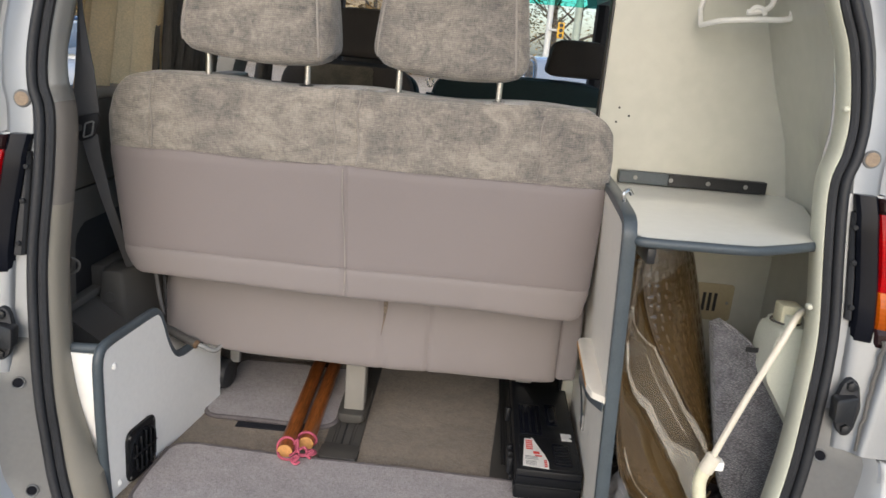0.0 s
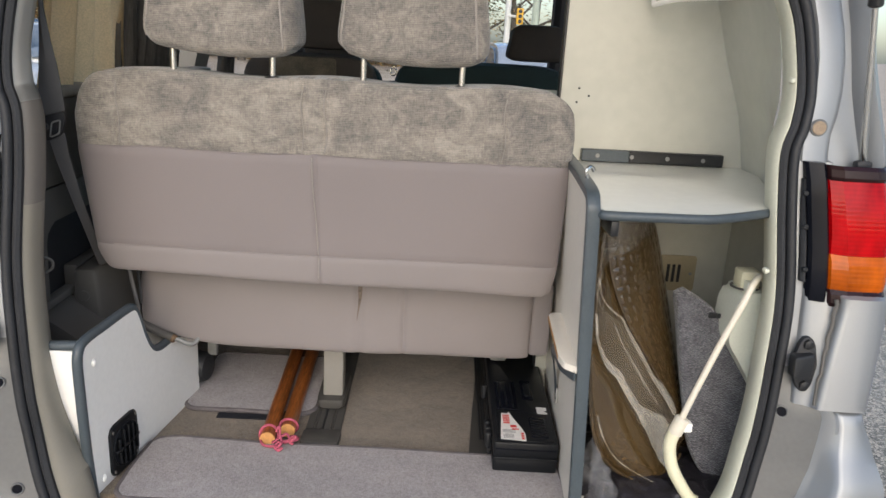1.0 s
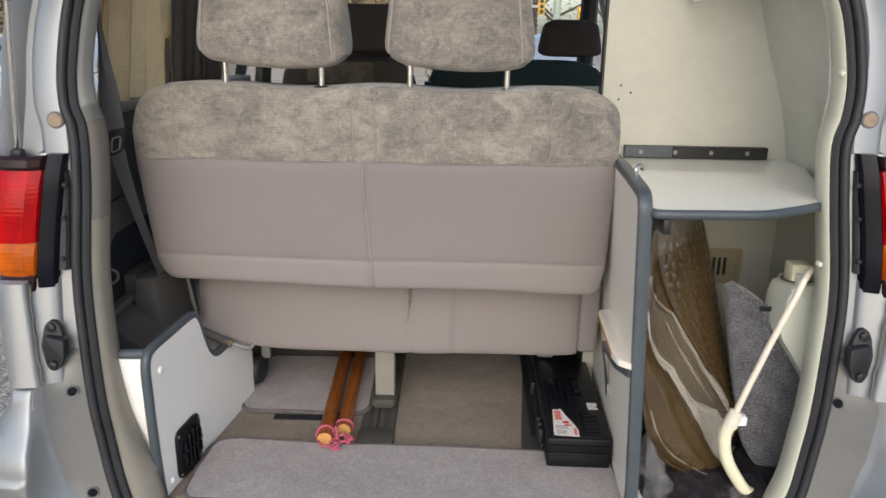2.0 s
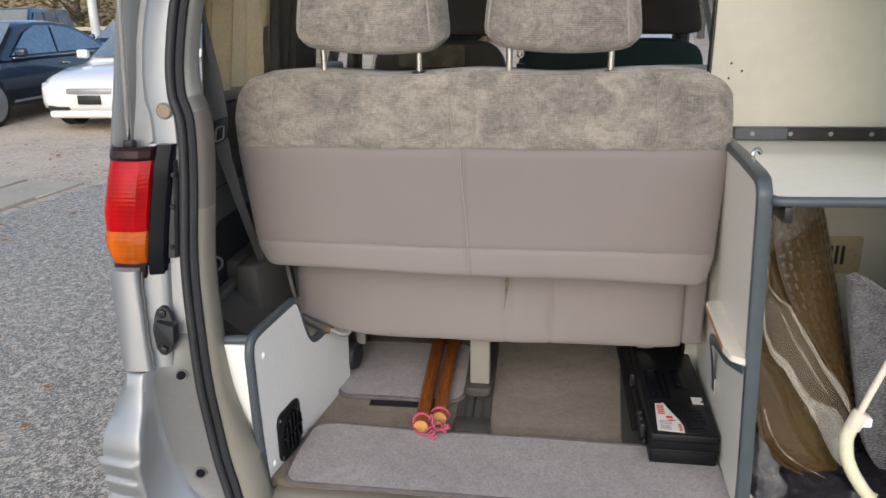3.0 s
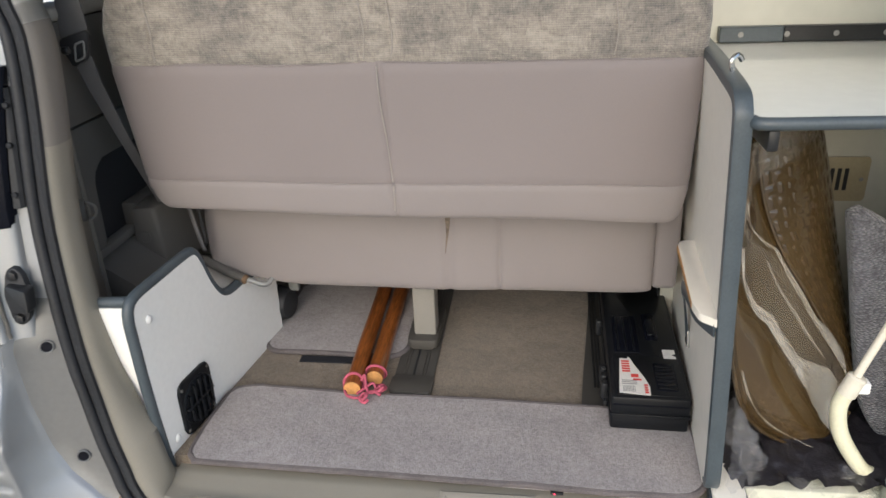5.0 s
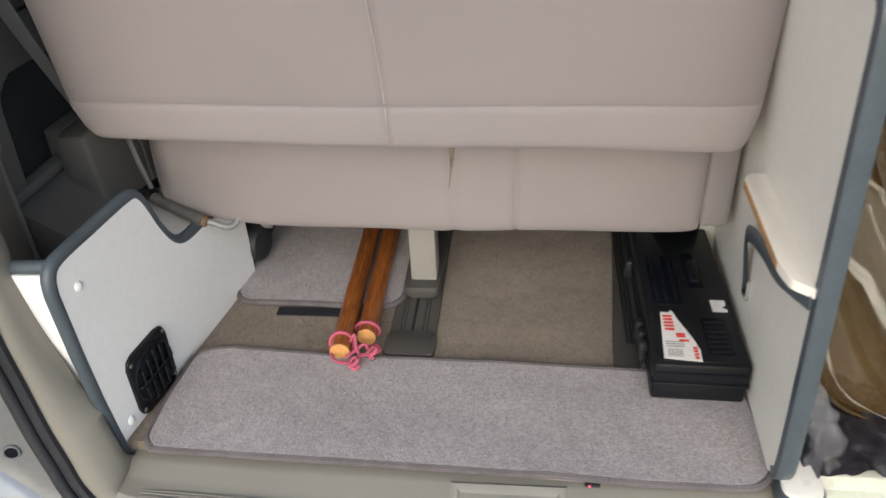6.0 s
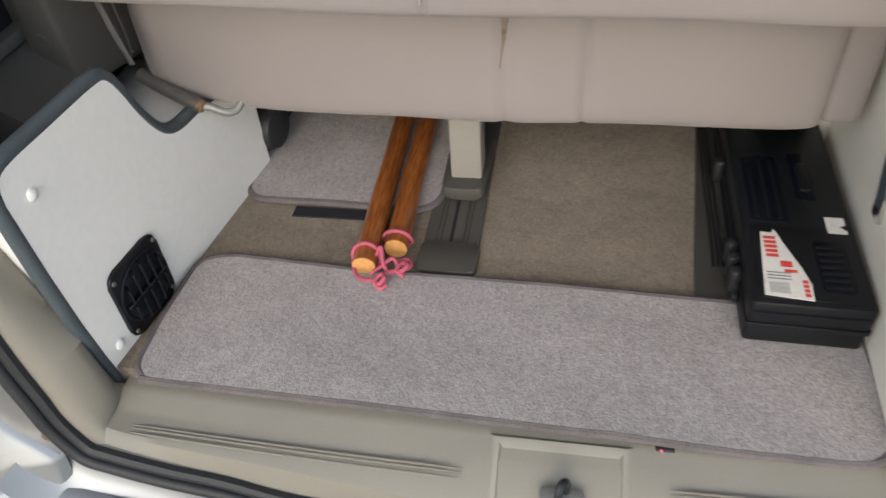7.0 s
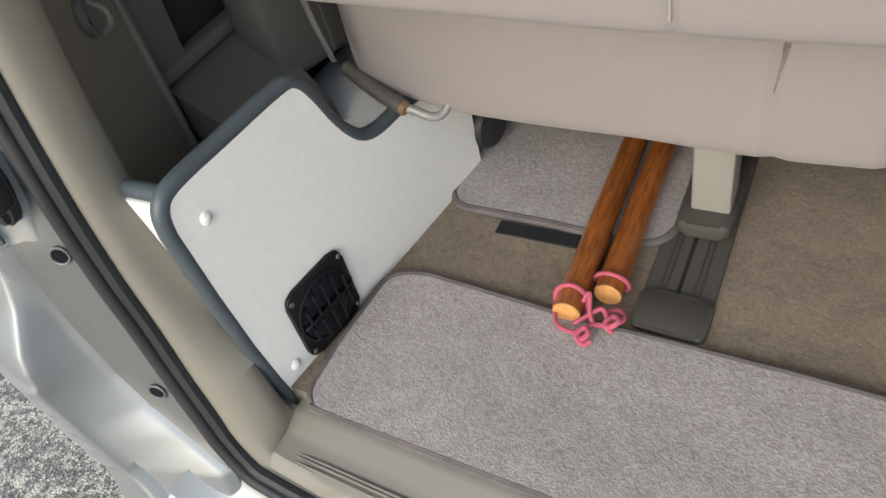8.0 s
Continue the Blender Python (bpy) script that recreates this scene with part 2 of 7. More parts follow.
def velvet():
    """Crushed ribbed velour: warm and cool crush marks with broken edges over fine ribs."""
    m = bpy.data.materials.new("crushed grey velour")
    m.use_nodes = True
    n, l = m.node_tree.nodes, m.node_tree.links
    p = n["Principled BSDF"]
    p.inputs["Roughness"].default_value, p.inputs["Sheen Weight"].default_value = 0.92, 0.35
    co = n.new("ShaderNodeTexCoord")

    def tex(scale, detail, warp, stretch=(1, 1, 1), rough=0.6):
        mp, t = n.new("ShaderNodeMapping"), n.new("ShaderNodeTexNoise")
        mp.inputs["Scale"].default_value = stretch
        t.inputs["Scale"].default_value, t.inputs["Detail"].default_value, t.inputs["Distortion"].default_value, t.inputs["Roughness"].default_value = scale, detail, warp, rough
        l.new(co.outputs["Object"], mp.inputs["Vector"])
        l.new(mp.outputs["Vector"], t.inputs["Vector"])
        return t.outputs["Fac"]

    def band(src, lo, hi, to_lo=0.0, to_hi=1.0):
        r = n.new("ShaderNodeMapRange")
        for key, val in (("From Min", lo), ("From Max", hi), ("To Min", to_lo), ("To Max", to_hi)):
            r.inputs[key].default_value = val
        l.new(src, r.inputs["Value"])
        return r.outputs["Result"]

    def add(a, b):
        q = n.new("ShaderNodeMath")
        l.new(a, q.inputs[0])
        l.new(b, q.inputs[1])
        return q.outputs[0]

    def crease(src, width, depth):
        """Thin broken fold lines where a noise crosses its middle."""
        a, b = n.new("ShaderNodeMath"), n.new("ShaderNodeMath")
        a.operation, b.operation = "SUBTRACT", "ABSOLUTE"
        a.inputs[1].default_value = 0.5
        l.new(src, a.inputs[0])
        l.new(a.outputs[0], b.inputs[0])
        return band(b.outputs[0], 0.0, width, depth, 0.0)

    crush = add(add(band(tex(13, 5, 1.4, (1, 1, 1.5), 0.66), 0.36, 0.64, 0.0, 0.36), band(tex(4.2, 3, 0.6), 0.40, 0.60, 0.0, 0.26)),
                add(band(tex(330, 2, 0, (1.8, 1, 0.22)), 0.3, 0.7, 0.0, 0.22), band(tex(360, 2, 0, (0.16, 1, 2.0)), 0.3, 0.7, 0.0, 0.20)))
    crush = add(crush, add(crease(tex(15, 2, 1.0, (1.0, 1, 0.8)), 0.030, -0.10), crease(tex(9, 3, 1.6, (0.8, 1, 1.1)), 0.016, 0.10)))
    crush = add(crush, band(tex(55, 4, 1.0, (1, 1, 1.4), 0.7), 0.35, 0.65, -0.10, 0.12))
    # fine cord ribs that run across
    cord = n.new("ShaderNodeTexWave")
    cord.bands_direction = "Z"
    cord.inputs["Scale"].default_value, cord.inputs["Distortion"].default_value = 96, 0.6
    l.new(co.outputs["Object"], cord.inputs["Vector"])
    crush = add(crush, band(cord.outputs["Fac"], 0.0, 1.0, -0.10, 0.06))
    ramp = n.new("ShaderNodeValToRGB")
    e = ramp.color_ramp.elements
    e[0].position, e[0].color = 0.10, (0.098, 0.092, 0.090, 1)
    e[1].position, e[1].color = 0.98, (0.365, 0.325, 0.276, 1)
    mid = e.new(0.48)
    mid.color = (0.205, 0.185, 0.162, 1)
    l.new(crush, ramp.inputs["Fac"])
    l.new(ramp.outputs["Color"], p.inputs["Base Color"])
    w = n.new("ShaderNodeTexWave")
    w.bands_direction = "Z"
    w.inputs["Scale"].default_value, w.inputs["Distortion"].default_value, w.inputs["Detail"].default_value = 76, 1.2, 2.0
    l.new(co.outputs["Object"], w.inputs["Vector"])
    b = n.new("ShaderNodeBump")
    b.inputs["Strength"].default_value, b.inputs["Distance"].default_value = 0.32, 0.0012
    l.new(w.outputs["Fac"], b.inputs["Height"])
    b2 = n.new("ShaderNodeBump")
    b2.inputs["Strength"].default_value, b2.inputs["Distance"].default_value = 0.5, 0.003
    l.new(crush, b2.inputs["Height"])
    l.new(b.outputs["Normal"], b2.inputs["Normal"])
    l.new(b2.outputs["Normal"], p.inputs["Normal"])
    return m


VELVET = velvet()


def see_through(m, share):
    """Thin cloth: part of the light passes through it."""
    n, l = m.node_tree.nodes, m.node_tree.links
    t, mix = n.new("ShaderNodeBsdfTranslucent"), n.new("ShaderNodeMixShader")
    l.new(n["Principled BSDF"].inputs["Base Color"].links[0].from_socket, t.inputs["Color"])
    mix.inputs["Fac"].default_value = share
    l.new(n["Principled BSDF"].outputs["BSDF"], mix.inputs[1])
    l.new(t.outputs["BSDF"], mix.inputs[2])
    l.new(mix.outputs["Shader"], n["Material Output"].inputs["Surface"])


see_through(CURTAIN, 0.65)


def asphalt(name, base, stone, size, rough=0.9):
    """Worn tarmac: pale and dark chips in a dark binder."""
    m = mat(name, base, rough, 0, 0.45, 0.8, 40, 0.7, 0.006)
    n, l = m.node_tree.nodes, m.node_tree.links
    v, co, mix, cr = n.new("ShaderNodeTexVoronoi"), n.new("ShaderNodeTexCoord"), n.new("ShaderNodeMix"), n.new("ShaderNodeValToRGB")
    v.inputs["Scale"].default_value = size
    l.new(co.outputs["Object"], v.inputs["Vector"])
    cr.color_ramp.elements[0].position, cr.color_ramp.elements[1].position = 0.56, 0.80
    l.new(v.outputs["Color"], cr.inputs["Fac"])
    mix.data_type = "RGBA"
    mix.inputs["B"].default_value = (*stone, 1)
    old = n["Principled BSDF"].inputs["Base Color"].links[0].from_socket
    l.new(old, mix.inputs["A"])
    l.new(cr.outputs["Color"], mix.inputs["Factor"])
    # scattered clumps of larger pale chips, which also paint glints into the colour
    big, lump, over, lift = n.new("ShaderNodeTexVoronoi"), n.new("ShaderNodeTexNoise"), n.new("ShaderNodeMix"), n.new("ShaderNodeValToRGB")
    both = n.new("ShaderNodeMath")
    both.operation = "MULTIPLY_ADD"
    both.inputs[1].default_value = 0.45
    big.inputs["Scale"].default_value, lump.inputs["Scale"].default_value, lump.inputs["Detail"].default_value = size * 0.62, size * 0.14, 3
    l.new(co.outputs["Object"], big.inputs["Vector"])
    l.new(co.outputs["Object"], lump.inputs["Vector"])
    l.new(big.outputs["Color"], both.inputs[0])
    l.new(lump.outputs["Fac"], both.inputs[2])
    lift.color_ramp.elements[0].position, lift.color_ramp.elements[1].position = 0.72, 0.98
    l.new(both.outputs[0], lift.inputs["Fac"])
    over.data_type = "RGBA"
    over.inputs["B"].default_value = (*[min(0.80, c * 1.0) for c in stone], 1)
    l.new(mix.outputs["Result"], over.inputs["A"])
    l.new(lift.outputs["Color"], over.inputs["Factor"])
    l.new(over.outputs["Result"], n["Principled BSDF"].inputs["Base Color"])
    l.new(v.outputs["Distance"], n["Bump"].inputs["Height"])
    return m


# Stone tone: pale chips, lifted further to paint the wet surface's shine.
TARMAC = asphalt("coarse tarmac", (0.168, 0.148, 0.120), (0.70, 0.61, 0.49), 165, 0.38)
OLDTAR = asphalt("old brown tarmac", (0.48, 0.39, 0.29), (0.60, 0.50, 0.39), 40)
SLAB = mat("concrete slab", (0.44, 0.385, 0.30), 0.9, 0, 0.18, 2, 60, 0.3, 0.003)
GRASS = mat("grass tufts", (0.09, 0.11, 0.03), 0.9, 0, 0.4, 6, 90, 0.2, 0.01)


def lens(name, color):
    m = bpy.data.materials.new(name)
    m.use_nodes = True
    n, l = m.node_tree.nodes, m.node_tree.links
    p = n["Principled BSDF"]
    p.inputs["Base Color"].default_value = (*color, 1)
    p.inputs["Roughness"].default_value, p.inputs["Specular IOR Level"].default_value = 0.10, 0.22
    w, co, b = n.new("ShaderNodeTexWave"), n.new("ShaderNodeTexCoord"), n.new("ShaderNodeBump")
    w.bands_direction = "Z"
    w.inputs["Scale"].default_value, w.inputs["Distortion"].default_value = 42, 0.4
    l.new(co.outputs["Object"], w.inputs["Vector"])
    l.new(w.outputs["Fac"], b.inputs["Height"])
    b.inputs["Strength"].default_value, b.inputs["Distance"].default_value = 0.05, 0.002
    l.new(b.outputs["Normal"], p.inputs["Normal"])
    # Blotches and rib lines paint the lens's inner light and shade into the colour.
    cr, mix = n.new("ShaderNodeTexNoise"), n.new("ShaderNodeMix")
    cr.inputs["Scale"].default_value, cr.inputs["Detail"].default_value = 20, 3
    stretch = n.new("ShaderNodeMapping")
    stretch.inputs["Scale"].default_value = (1.7, 1.0, 0.8)
    mix.data_type = "RGBA"
    mix.inputs["A"].default_value, mix.inputs["B"].default_value = (*[c * 0.06 for c in color], 1), (*[min(1, c * 1.30) for c in color], 1)
    l.new(co.outputs["Object"], stretch.inputs["Vector"])
    l.new(stretch.outputs["Vector"], cr.inputs["Vector"])
    rib = n.new("ShaderNodeMath")
    rib.operation = "MULTIPLY_ADD"
    rib.inputs[1].default_value = 0.07
    less = n.new("ShaderNodeMath")
    less.operation = "MULTIPLY"
    less.inputs[1].default_value = 0.85
    l.new(cr.outputs["Fac"], less.inputs[0])
    l.new(w.outputs["Fac"], rib.inputs[0])
    l.new(less.outputs[0], rib.inputs[2])
    l.new(rib.outputs[0], mix.inputs["Factor"])
    l.new(mix.outputs["Result"], p.inputs["Base Color"])
    return m


REDLENS, AMBERLENS = lens("red lens", (0.56, 0.001, 0.004)), lens("amber lens", (0.62, 0.120, 0.004))


def glass(name, color, alpha=0.25, rough=0.03):
    m = bpy.data.materials.new(name)
    m.use_nodes = True
    p = m.node_tree.nodes["Principled BSDF"]
    p.inputs["Base Color"].default_value = (*color, 1)
    p.inputs["Roughness"].default_value, p.inputs["Alpha"].default_value = rough, alpha
    return m


GLASS = glass("window glass", (0.55, 0.6, 0.58), 0.10)
TEAL = glass("teal sun band glass", (0.02, 0.42, 0.36), 0.3)
tn, tl = TEAL.node_tree.nodes, TEAL.node_tree.links
tint, blend = tn.new("ShaderNodeBsdfTransparent"), tn.new("ShaderNodeMixShader")
tint.inputs["Color"].default_value = (0.06, 0.72, 0.62, 1)
blend.inputs["Fac"].default_value = 0.85
tl.new(tn["Principled BSDF"].outputs["BSDF"], blend.inputs[1])
tl.new(tint.outputs["BSDF"], blend.inputs[2])
tl.new(blend.outputs["Shader"], tn["Material Output"].inputs["Surface"])
CARGLASS = mat("dark car glass", (0.09, 0.17, 0.27), 0.06, 0, 0.3, 1.5, 20, 0, coat=1.0)


# ---- mesh helpers ----
def finish(name, bm, material, angle=38):
    bmesh.ops.recalc_face_normals(bm, faces=bm.faces)
    me = bpy.data.meshes.new(name)
    bm.to_mesh(me)
    bm.free()
    me.polygons.foreach_set("use_smooth", [True] * len(me.polygons))
    me.set_sharp_from_angle(angle=radians(angle))
    me.materials.append(material)
    return new(name, me)


def thing(name, at, label, category, group="", kind=""):
    ob = new(name)
    ob.location = at
    ob.empty_display_size = 0.05
    return tagged(ob, label, category, group, kind)


def part(name, bm, material, parent, label="", angle=38):
    ob = finish(name, bm, material, angle)
    ob.parent = parent
    if parent.type == "EMPTY":
        ob.matrix_parent_inverse = Matrix.Translation(-parent.location)
    if label:
        tagged(ob, label)
    return ob


def solo(name, bm, material, label, category, group="", kind="", angle=38):
    return tagged(finish(name, bm, material, angle), label, category, group, kind)


def box(lo, hi, bevel=0.0, seg=2, bm=None, m=None):
    bm = bm or bmesh.new()
    lo, hi = Vector(lo), Vector(hi)
    mx = Matrix.Translation((lo + hi) / 2) @ Matrix.Diagonal((*(hi - lo), 1))
    made = bmesh.ops.create_cube(bm, size=1, matrix=(m or Matrix()) @ mx)["verts"]
    if bevel:
        edges = {e for v in made for e in v.link_edges}
        bmesh.ops.bevel(bm, geom=list(edges), offset=bevel, segments=seg, profile=0.5, affect="EDGES", clamp_overlap=True)
    return bm


def loft(rings, closed=True, cap=True, bm=None):
    """Joins rings of equal length into a skin."""
    bm = bm or bmesh.new()
    rows = [[bm.verts.new(p) for p in r] for r in rings]
    n = len(rows[0])
    for a, b in zip(rows, rows[1:]):
        for i in range(n if closed else n - 1):
            j = (i + 1) % n
            bm.faces.new((a[i], a[j], b[j], b[i]))
    if cap and closed:
        bm.faces.new(rows[0][::-1])
        bm.faces.new(rows[-1])
    return bm


def smooth_path(pts, n=6, closed=False):
    """Catmull-Rom through the points."""
    pts = [Vector(p) for p in pts]
    out, count = [], len(pts)
    for i in range(count if closed else count - 1):
        if closed:
            a, b, c, d = (pts[(i + k) % count] for k in (-1, 0, 1, 2))
        else:
            a, b, c, d = pts[max(i - 1, 0)], pts[i], pts[i + 1], pts[min(i + 2, count - 1)]
        for k in range(n):
            t = k / n
            out.append(0.5 * ((2 * b) + (c - a) * t + (2 * a - 5 * b + 4 * c - d) * t * t + (3 * b - a - 3 * c + d) * t ** 3))
    if not closed:
        out.append(pts[-1])
    return out


def tube(pts, r, seg=10, closed=False, bm=None, flat=1.0, up=None, cap=True):
    """A pipe along the points; flat squeezes it across its first normal."""
    pts = [Vector(p) for p in pts]
    n, rings, prev = len(pts), [], None
    for i, p in enumerate(pts):
        a = pts[(i - 1) % n] if closed or i else pts[i]
        b = pts[(i + 1) % n] if closed or i < n - 1 else pts[i]
        d = (b - a).normalized()
        ref = prev if prev is not None else Vector(up or ((0, 0, 1) if abs(d.z) < 0.9 else (1, 0, 0)))
        if up is not None:
            ref = Vector(up)
        side = (ref - d * ref.dot(d)).normalized()
        prev = side
        other = d.cross(side)
        rad = r[i] if isinstance(r, (list, tuple)) else r
        rings.append([p + (side * math.cos(q) * flat + other * math.sin(q)) * rad for q in (2 * math.pi * k / seg for k in range(seg))])
    if closed:
        rings.append(rings[0])
        bm2 = loft(rings, True, False, bm)
        bmesh.ops.remove_doubles(bm2, verts=bm2.verts, dist=1e-6)
        return bm2
    return loft(rings, True, cap, bm)


def prism(outline, place, w0, w1, bevel=0.0, seg=2, bm=None):
    """A flat outline (u, v) given thickness from w0 to w1; place(u, v, w) sets it in the world."""
    bm = bm or bmesh.new()
    a = [bm.verts.new(place(u, v, w0)) for u, v in outline]
    b = [bm.verts.new(place(u, v, w1)) for u, v in outline]
    fa, fb = bm.faces.new(a[::-1]), bm.faces.new(b)
    n = len(a)
    for i in range(n):
        bm.faces.new((a[i], a[(i + 1) % n], b[(i + 1) % n], b[i]))
    if bevel:
        bmesh.ops.bevel(bm, geom=list(fa.edges) + list(fb.edges), offset=bevel, segments=seg, profile=0.5, affect="EDGES", clamp_overlap=True)
    return bm


def rounded(pts, r, n=5):
    """An outline with its corners rounded; r is one radius or one a corner."""
    out, count = [], len(pts)
    for i in range(count):
        p, a, b = Vector(pts[i]), Vector(pts[i - 1]), Vector(pts[(i + 1) % count])
        rad = r[i] if isinstance(r, (list, tuple)) else r
        if not rad:
            out.append(tuple(p))
            continue
        da, db = (a - p), (b - p)
        k = min(rad, da.length * 0.49, db.length * 0.49)
        s, e = p + da.normalized() * k, p + db.normalized() * k
        for j in range(n + 1):
            t = j / n
            out.append(tuple((1 - t) ** 2 * s + 2 * t * (1 - t) * p + t * t * e))
    return out


def cyl(a, b, r, seg=16, bevel=0.0, r2=None, bm=None):
    """A rod from a to b with slightly eased ends."""
    a, b = Vector(a), Vector(b)
    d = (b - a)
    e = min(bevel, d.length / 3)
    u = d.normalized()
    r2 = r if r2 is None else r2
    if e:
        return tube([a, a + u * e, b - u * e, b], [r - e, r, r2, r2 - e], seg, bm=bm)
    return tube([a, b], [r, r2], seg, bm=bm)


def pillow(place, depth, nu=40, nv=24, n=6.0, cuts=(), dent=None, m=None, more=()):
    """A stuffed slab over u, v in -1..1. place(u, v, w) with w from -depth to depth. cuts: values of v that split it into
    bands; returns one mesh for each band."""
    m = m or n
    us = [math.sin(math.pi / 2 * (2 * i / nu - 1)) for i in range(nu + 1)]
    us = [0.6 * s + 0.4 * (2 * i / nu - 1) for i, s in enumerate(us)]
    us = sorted(set(us) | {c + d for c in more for d in (-0.03, -0.016, -0.007, 0.0, 0.007, 0.016, 0.03)})
    nu = len(us) - 1
    vs = [0.6 * math.sin(math.pi / 2 * (2 * i / nv - 1)) + 0.4 * (2 * i / nv - 1) for i in range(nv + 1)]
    vs = sorted({round(v, 5) for v in vs if all(abs(v - c) > 0.02 for c in cuts)} | {round(c, 5) for c in cuts})
    edges = [-1.0, *[round(c, 5) for c in cuts], 1.0]
    out = []
    for lo, hi in zip(edges, edges[1:]):
        rows = [v for v in vs if lo - 1e-6 <= v <= hi + 1e-6]
        bm = bmesh.new()
        for side in (1, -1):
            grid = []
            for v in rows:
                line = []
                for u in us:
                    w = depth * max(0.0, 1 - abs(u) ** n) ** (1 / n) * max(0.0, 1 - abs(v) ** m) ** (1 / m)
                    if dent and side > 0:
                        w -= dent(u, v)
                    line.append(bm.verts.new(place(u, v, side * w)))
                grid.append(line)
            for a, b in zip(grid, grid[1:]):
                for i in range(nu):
                    f = (a[i], a[i + 1], b[i + 1], b[i])
                    bm.faces.new(f if side > 0 else f[::-1])
        bmesh.ops.remove_doubles(bm, verts=bm.verts, dist=2e-5)
        out.append(bm)
    return out


def wobble(p, size, amount, seed=0.0):
    return noise.noise(Vector(p) / size + Vector((seed, seed * 1.7, -seed))) * amount


def lerp(a, b, t):
    return a + (b - a) * t


def along(table, x):
    """Piecewise-linear look-up in pairs sorted by their first number."""
    if x <= table[0][0]:
        return table[0][1]
    for (a, va), (b, vb) in zip(table, table[1:]):
        if x <= b:
            return lerp(va, vb, (x - a) / (b - a))
    return table[-1][1]


# ---- the van: shell ----
def rear(z):
    """y of the van's sloping rear face at height z."""
    return 0.147 * z - 0.155


HALF = [(0.528, 0.381), (0.539, 0.451), (0.555, 0.520), (0.569, 0.553), (0.613, 0.578), (0.657, 0.589), (0.71, 0.605), (0.78, 0.620), (0.85, 0.632), (0.95, 0.642), (1.08, 0.650),
        (1.23, 0.643), (1.32, 0.645), (1.365, 0.660), (1.43, 0.664), (1.53, 0.648), (1.60, 0.622), (1.75, 0.565), (1.86, 0.50)]
WIDEN = {-1: [(0.53, 0.010), (0.65, 0.017), (0.80, 0.013), (1.0, 0.009), (1.30, 0.009), (1.43, 0.002)],
         1: [(0.53, 0.012), (0.70, 0.028), (0.80, 0.025), (0.95, 0.020), (1.10, 0.017), (1.25, 0.010), (1.36, 0.0)]}


def half(z, s):
    """Half width of the tailgate opening at height z, on the side s."""
    return along(HALF, z) + along(WIDEN[s], z)


SINK = [(0.52, 0.010), (0.76, 0.009), (0.92, 0.0)]
side_pts = {s: [Vector((s * half(z, s), rear(z) + along(SINK, z), z)) for z, x in HALF] for s in (-1, 1)}
bottom_pts = [Vector((x, rear(z) + 0.006, z)) for x, z in ((-0.30, 0.514), (-0.15, 0.506), (0.0, 0.503), (0.15, 0.506), (0.30, 0.514))]
top_pts = [Vector((x, rear(1.89), 1.89)) for x in (0.40, 0.0, -0.40)]
APERTURE = smooth_path(side_pts[-1][::-1] + bottom_pts + side_pts[1] + top_pts, 5, True)


def inward(i):
    """The direction into the opening, within the rear face."""
    n = len(APERTURE)
    d = (APERTURE[(i + 1) % n] - APERTURE[i - 1]).normalized()
    return Vector((-d.z, 0, d.x))


def sweep(indices, section):
    """A skin along part of the opening; section(i) gives (inward, depth) pairs."""
    rings = []
    for i in indices:
        p, nrm = APERTURE[i], inward(i)
        rings.append([p + nrm * a + Vector((0, dpt, 0)) for a, dpt in section(i)])
    return loft(rings, False)


van = thing("van", (0, 0.6, 0), "silver van with its tailgate open, parked on tarmac", "van")
every = list(range(len(APERTURE)))
turn = next(i for i in every if APERTURE[i].x > 0.385)
left_run = list(range(turn + 1))
right_run = [i for i in range(turn, len(APERTURE)) if APERTURE[i].x > 0.385 and APERTURE[i].z < 1.87]

seal = part("weatherstrip", tube([APERTURE[i] + inward(i) * 0.0055 + Vector((0, -0.004, 0)) for i in every], 0.0085, 10, True), RUBBER, van, "black rubber door seal")
part("seal_lip", tube([APERTURE[i] + inward(i) * 0.0195 + Vector((0, 0.003, 0)) for i in every], 0.0078, 8, True), RUBBER, seal)


def trim_section(i):
    p = APERTURE[i]
    more = along([(0.605, 0.0), (0.64, 0.024), (0.70, 0.014), (0.80, 0.0)], p.z) if p.x < -0.45 else 0.0
    keep = along(WIDEN[-1], p.z) if p.x < 0 else 0.0
    more += keep
    return [(0.004, 0.003), (0.024, 0.006), (0.028 + keep * 0.5, 0.011), (0.029 + keep * 0.8 + more * 0.2, 0.022), (0.030 + more * 0.75 + keep * 0.25, 0.042), (0.028 + more, 0.057), (0.020 + more, 0.064), (-0.004, 0.066)]


high = [i for i in left_run if APERTURE[i].x < 0 and APERTURE[i].z > 1.325]
mid_run = [i for i in left_run if APERTURE[i].x < 0 and 1.150 < APERTURE[i].z <= 1.36]
low_run = [i for i in left_run if i >= mid_run[-1] and (APERTURE[i].z > 0.668 or i <= mid_run[-1])]
foot_run = [i for i in left_run if i >= low_run[-1]]
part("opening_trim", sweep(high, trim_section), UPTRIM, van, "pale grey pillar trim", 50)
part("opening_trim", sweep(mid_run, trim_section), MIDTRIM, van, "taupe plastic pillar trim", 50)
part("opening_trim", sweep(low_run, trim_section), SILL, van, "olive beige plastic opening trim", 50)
part("opening_trim", sweep(foot_run, lambda i: [(0.004, 0.003), (0.022, 0.005), (0.025, 0.010), (0.022, 0.020)]), SILL, van, "olive beige plastic opening trim", 50)
PLATE = [(0.040, 0.6035), (0.020, 0.6030), (0.012, 0.6005), (-0.006, 0.5910), (-0.013, 0.5890)]
BOW = 0.0125


